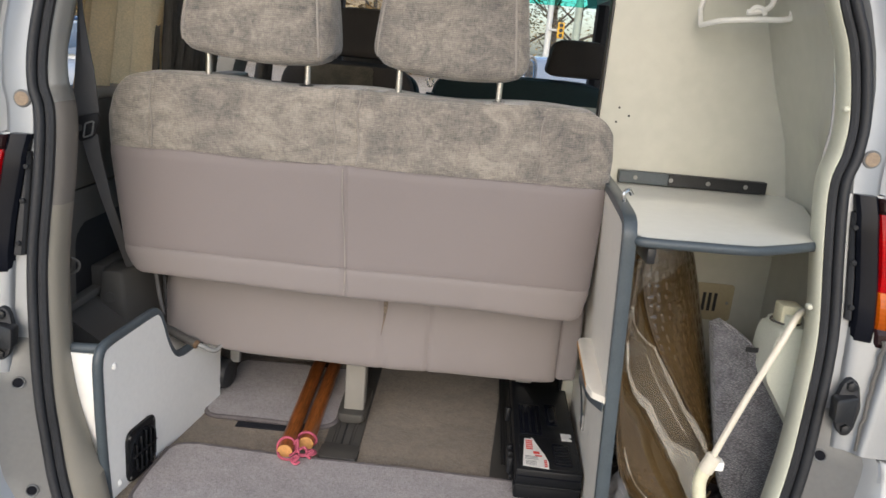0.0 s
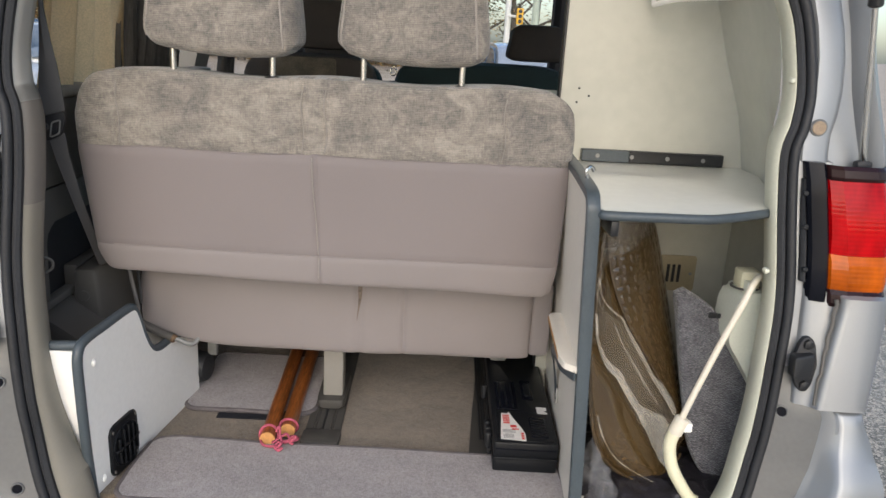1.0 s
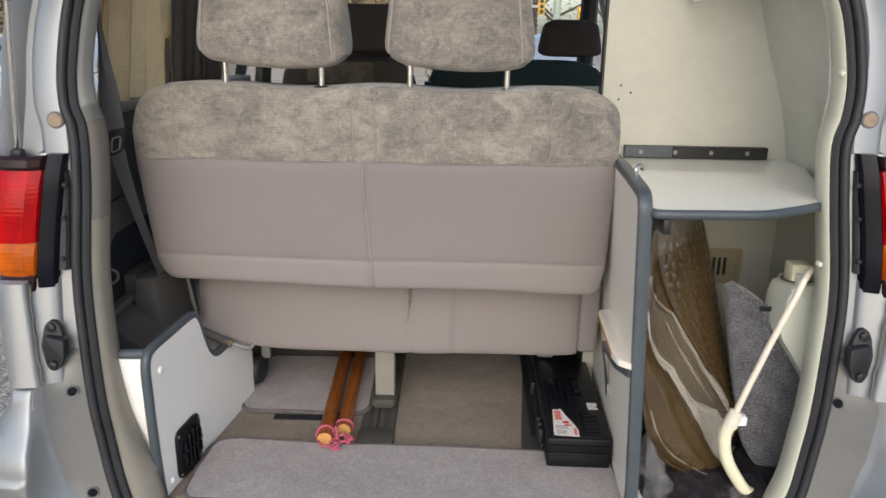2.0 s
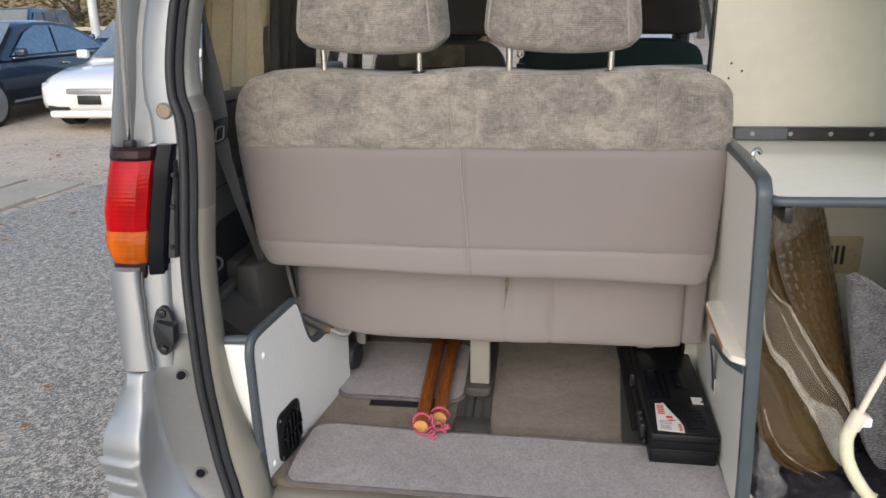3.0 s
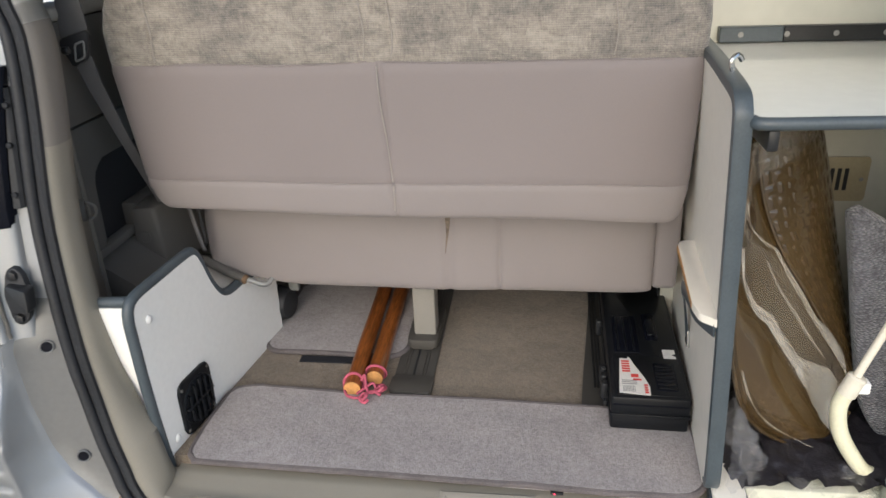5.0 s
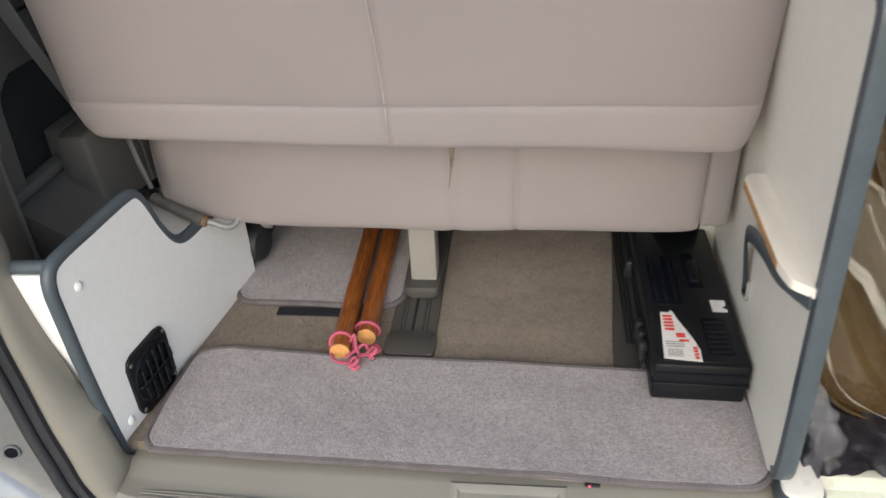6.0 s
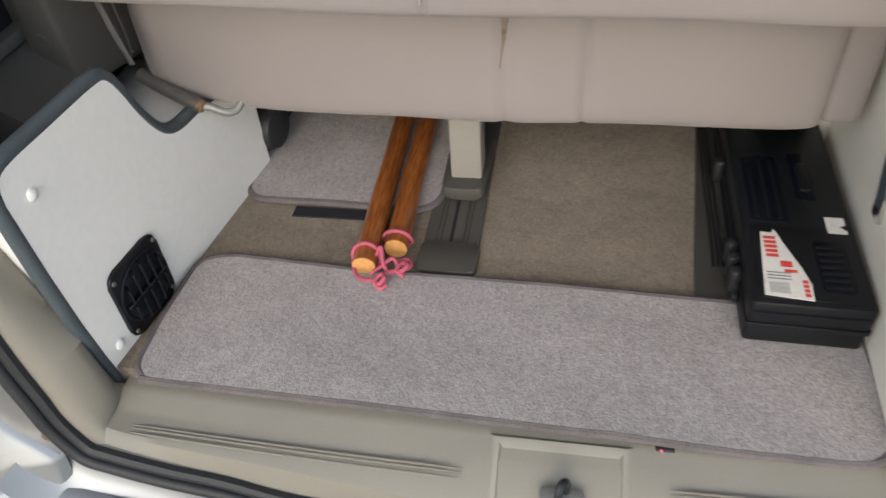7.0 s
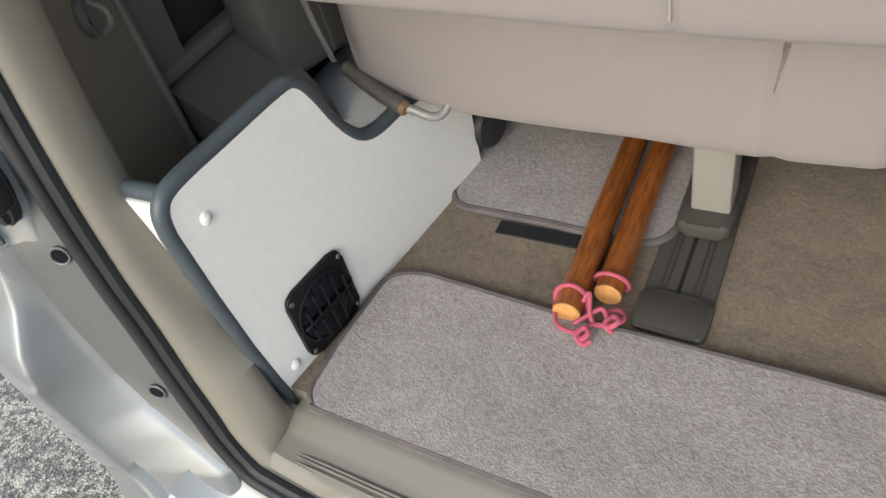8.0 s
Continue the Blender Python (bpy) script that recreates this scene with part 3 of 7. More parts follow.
def sill_run(x0, x1, ends):
    """Sill with a bowed front: flat top, slope, tread, and a lower slope that ends behind the seal."""
    foot = sorted((p.x, p.z, p.y) for p in APERTURE if p.z < 0.62)
    rings = []
    for k in range(61):
        x = lerp(x0, x1, k / 60)
        bow = BOW * max(0.0, 1 - (x / 0.53) ** 2)
        zs, ys = along([(a, b) for a, b, c in foot], x), along([(a, c) for a, b, c in foot], x)
        line = along([(0.0, -0.068), (0.165, -0.064), (0.34, -0.052), (0.515, -0.042), (0.60, -0.036)], abs(x))
        drop = along([(0.0, 0.5590), (0.165, 0.5660), (0.34, 0.5770), (0.515, 0.5860), (0.60, 0.590)], abs(x))
        up = min(0.044, max(0.0, abs(x) - 0.498)) if ends else min(0.044, max(0.0, -0.498 - x) * 0.6)
        rise = 0.045 - math.sqrt(0.045 ** 2 - up * up)
        rows = [(y - bow, z + rise * f) for (y, z), f in zip(PLATE, (0.15, 0.3, 0.7, 1.0, 1.0))]
        rows += [(line + 0.004, drop + 0.0015 + rise), (line - 0.001, drop - 0.0015 + rise), (ys + 0.008, zs + 0.021), (ys + 0.016, zs - 0.002)]
        rings.append([Vector((x, y, z)) for y, z in rows])
    return loft(rings, False), rings


sill_mesh, sill_rings = sill_run(-0.536, 0.398, False)
sill = part("sill_plate", sill_mesh, SILL, van, "beige plastic sill plate with ribs", 22)

# hollow corner where the side trim runs into the sill
p0, n0 = APERTURE[low_run[-1]], inward(low_run[-1])
down = (APERTURE[low_run[-1]] - APERTURE[low_run[-2]]).normalized()
upper = [p0 + n0 * a + Vector((0, d, 0)) for a, d in trim_section(low_run[-1])][:8]
lower = sill_rings[0][1:][::-1]
rings = []
for k in range(17):
    t = k / 16
    rings.append([a * (1 - t) ** 2 + (a + down * ((b.z - a.z) / down.z * 0.85)) * (2 * t * (1 - t)) + b * t * t for a, b in zip(upper, lower)])
part("corner_trim", loft(rings, False), SILL, van, "beige plastic corner trim", 60)


def cream_section(i):
    return [(0.004, 0.003), (0.020, 0.004), (0.028, 0.003), (0.033, 0.009), (0.028, 0.040), (0.018, 0.075), (0.004, 0.094), (-0.014, 0.098)]


moulding = part("rear_moulding", sweep(right_run, cream_section), CREAM, van, "cream moulded surround with white rivets", 50)
for x, z in ((0.626, 1.438), (0.617, 1.125)):
    part("rivet", tube([(x, rear(z) - 0.004 + d, z) for d in (0.006, 0.001, -0.003, -0.005)], [0.0052, 0.0052, 0.004, 0.0005], 12), CREAM, moulding)
part("locker_sill", sill_run(0.400, 0.556, True)[0], CREAM, moulding, "cream sill of the locker")
# painted panel below the seal, down to the bumper
low_edge = [i for i in every if APERTURE[i].z < 0.61]
part("rear_panel", sweep(low_edge, lambda i: [(0.006, 0.004), (-0.004, -0.001), (-0.020, -0.003), (-0.034, -0.012), (-0.046, -0.030), (-0.060, -0.060)]), SILVER, van, "silver painted panel under the seal", 50)
# ribs, latch recess and striker
for y, z in ((-0.0245, 0.5886), (-0.0285, 0.5884), (-0.0345, 0.5880)):
    for x0, x1 in ((-0.514, -0.110), (0.112, 0.345)):
        line = [lerp(x0, x1, k / 12) for k in range(13)]
        part("rib", tube([(x, y - BOW * (1 - (x / 0.53) ** 2), z - 0.010 * (1 - (x / 0.53) ** 2) * max(0.0, (-y - 0.0245) / 0.03)) for x in line], [0.0005] + [0.0017] * 11 + [0.0005], 6, flat=0.7), SILL, sill)
bm = bmesh.new()
frames = []
for inset, drop in ((0.0, 0.0015), (0.004, 0.0045), (0.010, 0.0045), (0.018, -0.004)):
    frames.append([bm.verts.new((x, y, along([(-0.075, 0.553), (-0.068, 0.559), (-0.0255, 0.589), (-0.0185, 0.591), (-0.0005, 0.6005), (0.0075, 0.603)], y) + drop))
                   for x, y in ((-0.082 + inset, 0.002 - inset * 0.8), (0.074 - inset, 0.002 - inset * 0.8), (0.074 - inset, -0.074 + inset * 0.3), (-0.082 + inset, -0.074 + inset * 0.3))])
for a, b in zip(frames, frames[1:]):
    for i in range(4):
        bm.faces.new((a[i], a[(i + 1) % 4], b[(i + 1) % 4], b[i]))
bm.faces.new(frames[-1])
part("latch_recess", bm, SILL, sill, "moulded recess round the latch striker")
striker = part("latch_striker", box((-0.024, -0.072, 0.579), (0.024, -0.046, 0.588), 0.004), STEEL, sill, "oily dark metal latch striker")
part("striker_loop", tube(smooth_path([(-0.004, -0.075, 0.588), (-0.004, -0.066, 0.612), (0.0, -0.058, 0.618), (0.004, -0.052, 0.608), (0.004, -0.050, 0.588)], 5), 0.0045, 8), BLACK, striker)


def body_side(s):
    """Flange, pillar, corner panel, bumper end and lamp of one rear corner; s is -1 or 1."""
    def at(x, y, z):
        return Vector((s * x, y, z))

    xo = [(1.27, 0.790), (1.30, 0.786), (1.525, 0.757), (1.75, 0.705), (1.92, 0.655)]
    rings = []
    for z in (1.262, 1.30, 1.33, 1.36, 1.40, 1.45, 1.50, 1.56, 1.64, 1.72, 1.80, 1.86, 1.93):
        a, o, r = half(z, s), along(xo, z), rear(z)
        mid = max(o - 0.034, a + 0.075)
        rings.append([at(x, y, z) for x, y in ((a - 0.004, r + 0.012), (a + 0.006, r), (a + 0.040, r - 0.002), (a + 0.050, r + 0.003), (a + 0.060, r + 0.028),
                     (mid, r + 0.030), (mid + 0.010, r + 0.006), (mid + 0.020, r - 0.003), (max(o, mid + 0.032), r + 0.012), (max(o, mid + 0.032) + 0.012, r + 0.10), (max(o, mid + 0.03) + 0.018, r + 0.30))])
    pillar = part("rear_pillar", loft(rings, False), SILVER, van, "silver painted rear pillar", 45)
    bz = 1.340
    bolt = part("hinge_bolt", cyl(at(0.677, rear(bz) - 0.0005, bz), at(0.677, rear(bz) - 0.004, bz), 0.0145, 24, 0.002), FLANGE, pillar)
    part("bolt_head", cyl(at(0.677, rear(bz) - 0.003, bz), at(0.677, rear(bz) - 0.0052, bz), 0.0115, 20, 0.001), mat("tan bolt cover", (0.27, 0.205, 0.145), 0.6, 0, 0.2, 60, 300, 0.1, 0.0005), bolt, "tan stained bolt cover")
    # gas strut in the pillar's channel
    strut = part("gas_strut", cyl(at(0.750, 0.042, 1.285), at(0.713, 0.010, 1.530), 0.0048, 12), CHROME, van, "gas strut holding the tailgate up")
    part("cylinder", cyl(at(0.713, 0.010, 1.530), at(0.640, -0.052, 1.99), 0.0115, 16, 0.003), BLACK, strut)
    part("ball_joint", box(at(0.740, 0.034, 1.274) if s > 0 else at(0.760, 0.034, 1.274), at(0.760, 0.052, 1.290) if s > 0 else at(0.740, 0.052, 1.290), 0.005), RUBBER, strut)
    # lamp shelf above the lamp
    part("lamp_shelf", box((min(s * 0.70, s * 0.772), rear(1.27) - 0.012, 1.262), (max(s * 0.70, s * 0.772), rear(1.27) + 0.09, 1.276), 0.006), FLANGE, pillar)

    # flange beside the seal, all the way down
    wide = [(0.575, 0.020), (0.60, 0.030), (0.63, 0.045), (0.66, 0.066), (0.70, 0.076), (0.78, 0.080), (0.88, 0.074), (0.92, 0.056), (1.3, 0.056)]
    proud = [(0.60, 0.000), (0.68, 0.004), (0.78, 0.014), (0.88, 0.024), (0.93, 0.002), (1.3, 0.0)]
    rings = []
    for z in [1.285, 1.23, 1.15, 1.08, 1.02] + [0.95 - 0.0125 * k for k in range(31)]:
        a, r, f, d, k = half(z, s), rear(z), along(wide, z), along(proud, z), along(SINK, z)
        rings.append([at(x, y, z) for x, y in ((a - 0.026, r + 0.010 + k), (a - 0.012, r + 0.003 + k), (a + 0.010, r + k), (a + f * 0.5 + 0.003, r + (k - d) / 2), (a + f - 0.004, r - d), (a + f, r - d - 0.004), (a + f + 0.006, r + 0.03))])
    # Lower run: same silver as above, its shading put into a darker colour.
    flange = part("aperture_flange", loft(rings[5:], False), FLANGE, van, "silver tailgate flange with its shading painted darker", 45)
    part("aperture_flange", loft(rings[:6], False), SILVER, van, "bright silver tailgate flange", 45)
    for x, z in ((0.648, 0.683), (0.672, 0.874)):
        a, r, f, d, k = half(z, s), rear(z), along(wide, z), along(proud, z), along(SINK, z)
        lean = math.atan2(k + d, f - 0.014)
        y = r + k - (k + d) * (x - a - 0.010) / (f - 0.014)
        e1, e2 = Vector((math.cos(lean), -math.sin(lean), 0)), Vector((0, 0.147, 1)).normalized()
        e3 = Vector((-math.sin(lean), -math.cos(lean), 0.147)).normalized()
        c = Vector((x, y, z))
        pts = [c + (e1 * math.cos(q) + e2 * math.sin(q)) * 0.0098 + e3 * 0.002 for q in (2 * math.pi * k / 18 for k in range(18))]
        ring = part("grommet", tube([at(*p) for p in pts], 0.0015, 8, True), FLANGE, flange)
        part("plug", cyl(at(*(c - e3 * 0.004)), at(*(c + e3 * 0.0018)), 0.0092, 16, 0.001), GLOSS, ring, "black plastic plug")

    zb = 0.600
    part("brass_bolt", cyl(at(0.596, rear(zb) + 0.016, zb), at(0.596, rear(zb) + 0.004, zb), 0.0085, 14, 0.002), RUST, flange, "brass coloured bolt")
    # corner panel below the lamp
    rings = []
    for z, o, e in ((1.078, 0.800, 0.727), (1.074, 0.802, 0.728), (1.068, 0.805, 0.729), (1.05, 0.807, 0.728), (1.00, 0.804, 0.722), (0.94, 0.799, 0.716), (0.900, 0.795, 0.712), (0.896, 0.792, 0.711), (0.893, 0.788, 0.710)):
        r = rear(z)
        k = -0.010 if z in (1.078, 0.893) else 0.0
        rings.append([at(x, y, z) for x, y in ((0.680, r + 0.02), (0.683, r - 0.006), (0.687, r - 0.012), (0.700, r - 0.015), (e - 0.006, r - 0.019), (e - 0.001, r - 0.023), (e, r - 0.034 - k), (e + 0.003, r - 0.039 - k), (e + 0.008, r - 0.041 - k), (0.755, r - 0.044 - k), (0.772, r - 0.043 - k),
                     (o - 0.018, r - 0.036 - k), (o - 0.008, r - 0.022), (o - 0.002, r - 0.004), (o + 0.004, r + 0.06), (o + 0.008, 0.30), (o + 0.012, 0.62))])
    corner = part("corner_panel", loft(rings, False), SILVER, van, "silver rear corner panel", 45)
    part("seam_sealant", tube([at(along([(0.89, 0.709), (0.94, 0.715), (1.0, 0.721), (1.08, 0.727)], z) - 0.002 + wobble((z * 3, s, 0), 0.03, 0.004), rear(z) - 0.030, z)
                               for z in [0.90 + 0.0085 * k for k in range(21)]], 0.0028, 6), TRIMDARK, corner, "cracked seam sealer")
    # bump stop
    zc = 0.962
    def facing(x, out, z):
        return at(x, rear(z) - out, z)

    shape = [(0.671, zc - 0.006), (0.680, zc - 0.038), (0.692, zc - 0.046), (0.704, zc - 0.038), (0.712, zc), (0.704, zc + 0.038), (0.692, zc + 0.046), (0.680, zc + 0.038), (0.671, zc + 0.006)]
    stop = part("bump_stop", prism(rounded(shape, 0.006, 3), lambda u, v, w: facing(u, w, v), 0.012, 0.0225, 0.002), RUBBER, van, "black rubber tailgate bump stop")
    for dz in (-0.033, 0.033):
        part("bolt", tube([facing(0.692, d, zc + dz) for d in (0.020, 0.0275, 0.029)], [0.0085, 0.0080, 0.004], 6), BLACK, stop)
    part("buffer_wedge", prism(rounded([(0.664, zc - 0.017), (0.700, zc - 0.021), (0.703, zc + 0.021), (0.664, zc + 0.017)], 0.005, 3), lambda u, v, w: facing(u, w - 0.25 * (u - 0.664), v), 0.018, 0.042, 0.004), BLACK, stop)

    # bumper end
    rings = []
    xo = [(0.25, 0.800), (0.55, 0.815), (0.658, 0.821), (0.726, 0.828), (0.78, 0.828), (0.827, 0.814), (0.86, 0.797), (0.885, 0.790), (0.8915, 0.765)]
    xi = [(0.25, 0.60), (0.50, 0.66), (0.58, 0.70), (0.72, 0.728), (0.83, 0.720), (0.885, 0.709)]
    out = [(0.25, 0.095), (0.60, 0.084), (0.70, 0.078), (0.745, 0.0735), (0.765, 0.0735), (0.785, 0.069), (0.805, 0.059), (0.825, 0.048), (0.85, 0.041), (0.885, 0.035), (0.889, 0.030), (0.8915, 0.004)]
    for z in [0.8915, 0.889, 0.885, 0.870, 0.855, 0.84, 0.825, 0.815, 0.805, 0.795, 0.785, 0.775, 0.765] + [0.760 - 0.0045 * k for k in range(44)] + [0.545, 0.52, 0.47, 0.40, 0.30, 0.25]:
        a, r, o, i, w = half(max(z, 0.575), s), rear(z), along(xo, z), along(xi, z), along(out, z)
        f = along(wide, z)
        d = along(proud, z)
        i = max(i, a + f + 0.014) if z > 0.60 else i
        # overlapping ribs: a short ledge on top, then a long slope inwards
        g = sum(0.0065 * max(0.0, min((c - z) / 0.007, (z - c + 0.037) / 0.028)) for c in (0.744, 0.707, 0.671, 0.635, 0.599))
        e = 0.003 if z < 0.746 else 0.0
        if z < 0.746:
            o, w = o + 0.008 * min(1.0, max(0.0, (z - 0.45) / 0.2)) - 0.006, r + 0.1190 + max(0.0, 0.56 - z) * 0.2
        rings.append([at(x, y, z) for x, y in ((a + f - 0.007, r - d + 0.004), (a + f - 0.001, r - d - 0.005), (a + f + 0.004, r - d - 0.010), (i - 0.006, r - max(d + 0.014, w - 0.012)), (i - 0.001, r - w + 0.004 - e), (i + 0.001, r - w + 0.001 - e), (i + 0.005, r - w - e),
                     (i + 0.013, r - w - e), (i + 0.018, r - w - g), (0.775, r - w + 0.003 - g), (o - 0.016 + g * 0.6, r - w + 0.012 - g), (o - 0.004 + g * 0.7, r - 0.012),  (o - 0.002, r + 0.02), (o - 0.002, r + 0.06), (o, 0.25), (o, 0.62))])
    bumper_end = part("bumper_end", loft(rings, False), SILVER, van, "silver ribbed bumper end", 45)
    # lamp
    lamp = part("tail_lamp", box((min(s * 0.718, s * 0.772), rear(1.17) + 0.004, 1.080), (max(s * 0.718, s * 0.772), rear(1.17) + 0.085, 1.258), 0.006), BLACK, van, "tail lamp with red and amber lens")

    def inner(z):
        return along([(1.06, 0.7155), (1.15, 0.708), (1.29, 0.688)], z)

    def outer(z):
        return along([(1.06, 0.802), (1.17, 0.798), (1.29, 0.776)], z)

    def lens_skin(z0, z1, grow=0.0, steps=4):
        rows = []
        for k in range(steps + 1):
            z = lerp(z0, z1, k / steps)
            r, xi, xu = rear(z) - 0.004, inner(z), outer(z)
            e = grow - (0.005 if k in (0, steps) else 0.0)
            bend = [(xu - 0.030 + 0.034 * math.sin(q), r + 0.030 - (0.059 + e) * math.cos(q)) for q in (math.pi / 2 * k / 8 for k in range(9))]
            rows.append([at(x, y, z) for x, y in [(xi + 0.001, r + 0.02), (xi + 0.001, r - 0.014 - e), (xi + 0.004, r - 0.020 - e), (xi + 0.021, r - 0.0295 - e), (xi + 0.040, r - 0.0300 - e)] + bend + [(xu + 0.006, r + 0.088), (xu - 0.012, r + 0.090)]])
        return loft(rows, False)

    RIM = mat("dark red lamp rim", (0.020, 0.008, 0.009), 0.28, 0, 0.2, 20, 200, 0, coat=0.15, ior=1.3)
    part("red_lens", lens_skin(1.139, 1.260), REDLENS, lamp, "red lamp lens", 18)
    part("amber_lens", lens_skin(1.083, 1.1385), AMBERLENS, lamp, "amber lamp lens", 18)
    part("lens_bezel", lens_skin(1.260, 1.284, 0.002), RIM, lamp, "dark lamp rim", 18)
    part("lens_bezel", lens_skin(1.056, 1.083, 0.0), RIM, lamp, "dark lamp rim", 18)
    rows, strip = [], []
    for k in range(9):
        z = lerp(1.062, 1.286, k / 8)
        r, xi = rear(z) + (0.006 if k in (0, 8) else 0.0), inner(z)
        rows.append([at(x, y, z) for x, y in ((xi - 0.031, r + 0.05), (xi - 0.031, r - 0.012), (xi - 0.027, r - 0.019), (xi - 0.018, r - 0.023), (xi - 0.006, r - 0.027), (xi - 0.001, r - 0.023), (xi - 0.001, r + 0.05))])
        xs = max(half(z, s) + 0.006, xi - 0.056)
        strip.append([at(x, y, z) for x, y in ((xs, r + 0.03), (xs, r - 0.006), (xs + 0.004, r - 0.011), (xi - 0.034, r - 0.012), (xi - 0.031, r - 0.008), (xi - 0.031, r + 0.03))])
    part("lamp_side_cover", loft(rows), GLOSS, lamp, "glossy black lamp side cover", 30)
    part("lamp_mount_strip", loft(strip[1:-1]), RUBBER, lamp, "", 30)
    for z in (1.11, 1.18, 1.235):
        x = (max(half(z, s) + 0.006, inner(z) - 0.056) + inner(z) - 0.031) / 2
        part("screw", cyl(at(x, rear(z) - 0.009, z), at(x, rear(z) - 0.016, z), 0.0045, 10, 0.001), BLACK, lamp)


# the body leans a little: its far corner sits higher, and the outer skin stands off to that side
LIFT = [(0.60, 0.0), (0.88, 0.008), (0.97, 0.014), (1.12, 0.025), (1.95, 0.026)]
for s in (-1, 1):
    before = set(bpy.data.objects)
    body_side(s)
    for ob in set(bpy.data.objects) - before:
        for v in ob.data.vertices:
            off = min(1.0, max(0.0, (abs(v.co.x) - 0.715) / 0.05))
            v.co.x += off * (along([(1.08, 0.014), (1.12, 0.0)], v.co.z) if s < 0 else along([(1.08, 0.020), (1.30, 0.020), (1.45, 0.0)], v.co.z))
            if s > 0:
                v.co.z += along(LIFT, v.co.z)

# bumper between its ends
prof = [(rear(0.52) - 0.012, 0.510), (-0.100, 0.512), (-0.128, 0.502), (-0.150, 0.480), (-0.156, 0.440), (-0.156, 0.33), (-0.140, 0.27)]
rings = []
for x in (-0.70, -0.62, -0.56, -0.48, -0.30, 0.0, 0.30, 0.48, 0.56, 0.62, 0.70):
    k = max(0.0, abs(x) - 0.44) / 0.26
    rings.append([Vector((x, y + 0.040 * k * k, z + (0.060 * k * k if j < 4 else 0.0))) for j, (y, z) in enumerate(prof)])
part("bumper", loft(rings, False), SILVER, van, "silver rear bumper")

# shell: sides with windows, roof, floor pan, nose, tailgate
def side_x(z):
    return 0.818 if z < 1.22 else 0.818 - 0.26 * (z - 1.22)


def side_piece(s, y0, y1, z0, z1, thick=0.055):
    """A piece of the side wall; it leans in above the belt line."""
    rings = []
    for y in (y0, y1):
        rings.append([Vector((s * (side_x(z) - d), y, z)) for z, d in ((z0, 0), (z1, 0), (z1, thick), (z0, thick))])
    return loft(rings, True)


for s in (-1, 1):
    part("body_side", side_piece(s, 0.16, 3.05, 0.30, 1.22), SILVER, van)
    part("roof_rail", side_piece(s, 0.16, 3.05, 1.74, 1.93), SILVER, van)
    for y0, y1 in ((0.16, 0.251), (1.28, 1.42), (2.30, 2.42)):
        part("window_pillar", side_piece(s, y0, y1, 1.222, 1.738), TRIM, van)
    for y0, y1 in ((0.252, 1.278), (1.422, 2.298), (2.422, 3.04)):
        pane = part("side_window", side_piece(s, y0, y1, 1.224, 1.736, 0.004), GLASS, van, "clear side window")
        pane.visible_shadow = False
part("roof", box((-0.64, 0.14, 1.93), (0.64, 2.60, 1.97), 0.012), SILVER, van)
part("headliner", box((-0.60, 0.16, 1.905), (0.60, 2.58, 1.926), 0.006), HEADLINE, van)
part("underfloor", box((-0.78, 0.09, 0.30), (0.78, 3.20, 0.56), 0.01), DARK, van)
part("nose", box((-0.80, 3.05, 0.30), (0.80, 3.60, 1.12), 0.06, 3), SILVER, van)
part("dashboard", box((-0.74, 2.62, 0.95), (0.74, 3.04, 1.20), 0.05, 3), DARK, van)
wind = [Vector((-0.70, 3.20, 1.14)), Vector((0.70, 3.20, 1.14)), Vector((0.655, 2.765, 1.722)), Vector((-0.655, 2.765, 1.722)), Vector((0.64, 2.60, 1.93)), Vector((-0.64, 2.60, 1.93))]
bm = bmesh.new()
vs = [bm.verts.new(p) for p in wind[:4]]
bm.faces.new(vs)
ob = part("windscreen", bm, GLASS, van, "clear windscreen wet with raindrops")
ob.visible_shadow = False
bm = bmesh.new()
vs = [bm.verts.new(p) for p in (wind[3], wind[2], wind[4], wind[5])]
bm.faces.new(vs)
ob = part("sun_band", bm, TEAL, van, "teal tinted band along the windscreen top")
ob.visible_shadow = False
for s in (-1, 1):
    part("windscreen_pillar", tube([(s * 0.74, 3.22, 1.10), (s * 0.68, 2.80, 1.70), (s * 0.64, 2.58, 1.95)], 0.045, 8), DARK, van)
for y in (0.75, 2.75):
    for s in (-1, 1):
        c = Vector((s * 0.70, y, 0.32))
        tyre = part("wheel", tube([c + Vector((d * s, 0, 0)) for d in (-0.09, -0.08, 0.085, 0.095)], [0.285, 0.32, 0.32, 0.285], 36), RUBBER, van)
        part("rim", tube([c + Vector((d * s, 0, 0)) for d in (0.05, 0.10, 0.102, 0.085)], [0.20, 0.215, 0.20, 0.03], 28), CHROME, tyre)
gate = part("tailgate", box((-0.66, -0.95, 0.0), (0.66, 0.0, 0.05), 0.02, 3, m=pose(0, 0.14, 1.965, -27)), SILVER, van, "open tailgate with a grey lining")
part("tailgate_lining", box((-0.60, -0.90, -0.022), (0.60, -0.04, -0.002), 0.008, 2, m=pose(0, 0.14, 1.965, -27)), HEADLINE, gate)

for s in (-1, 1):
    part("door_lining", box((min(s * 0.735, s * 0.762), 1.31, 0.60), (max(s * 0.735, s * 0.762), 3.04, 1.225), 0.01), DARK, van, "dark door lining")
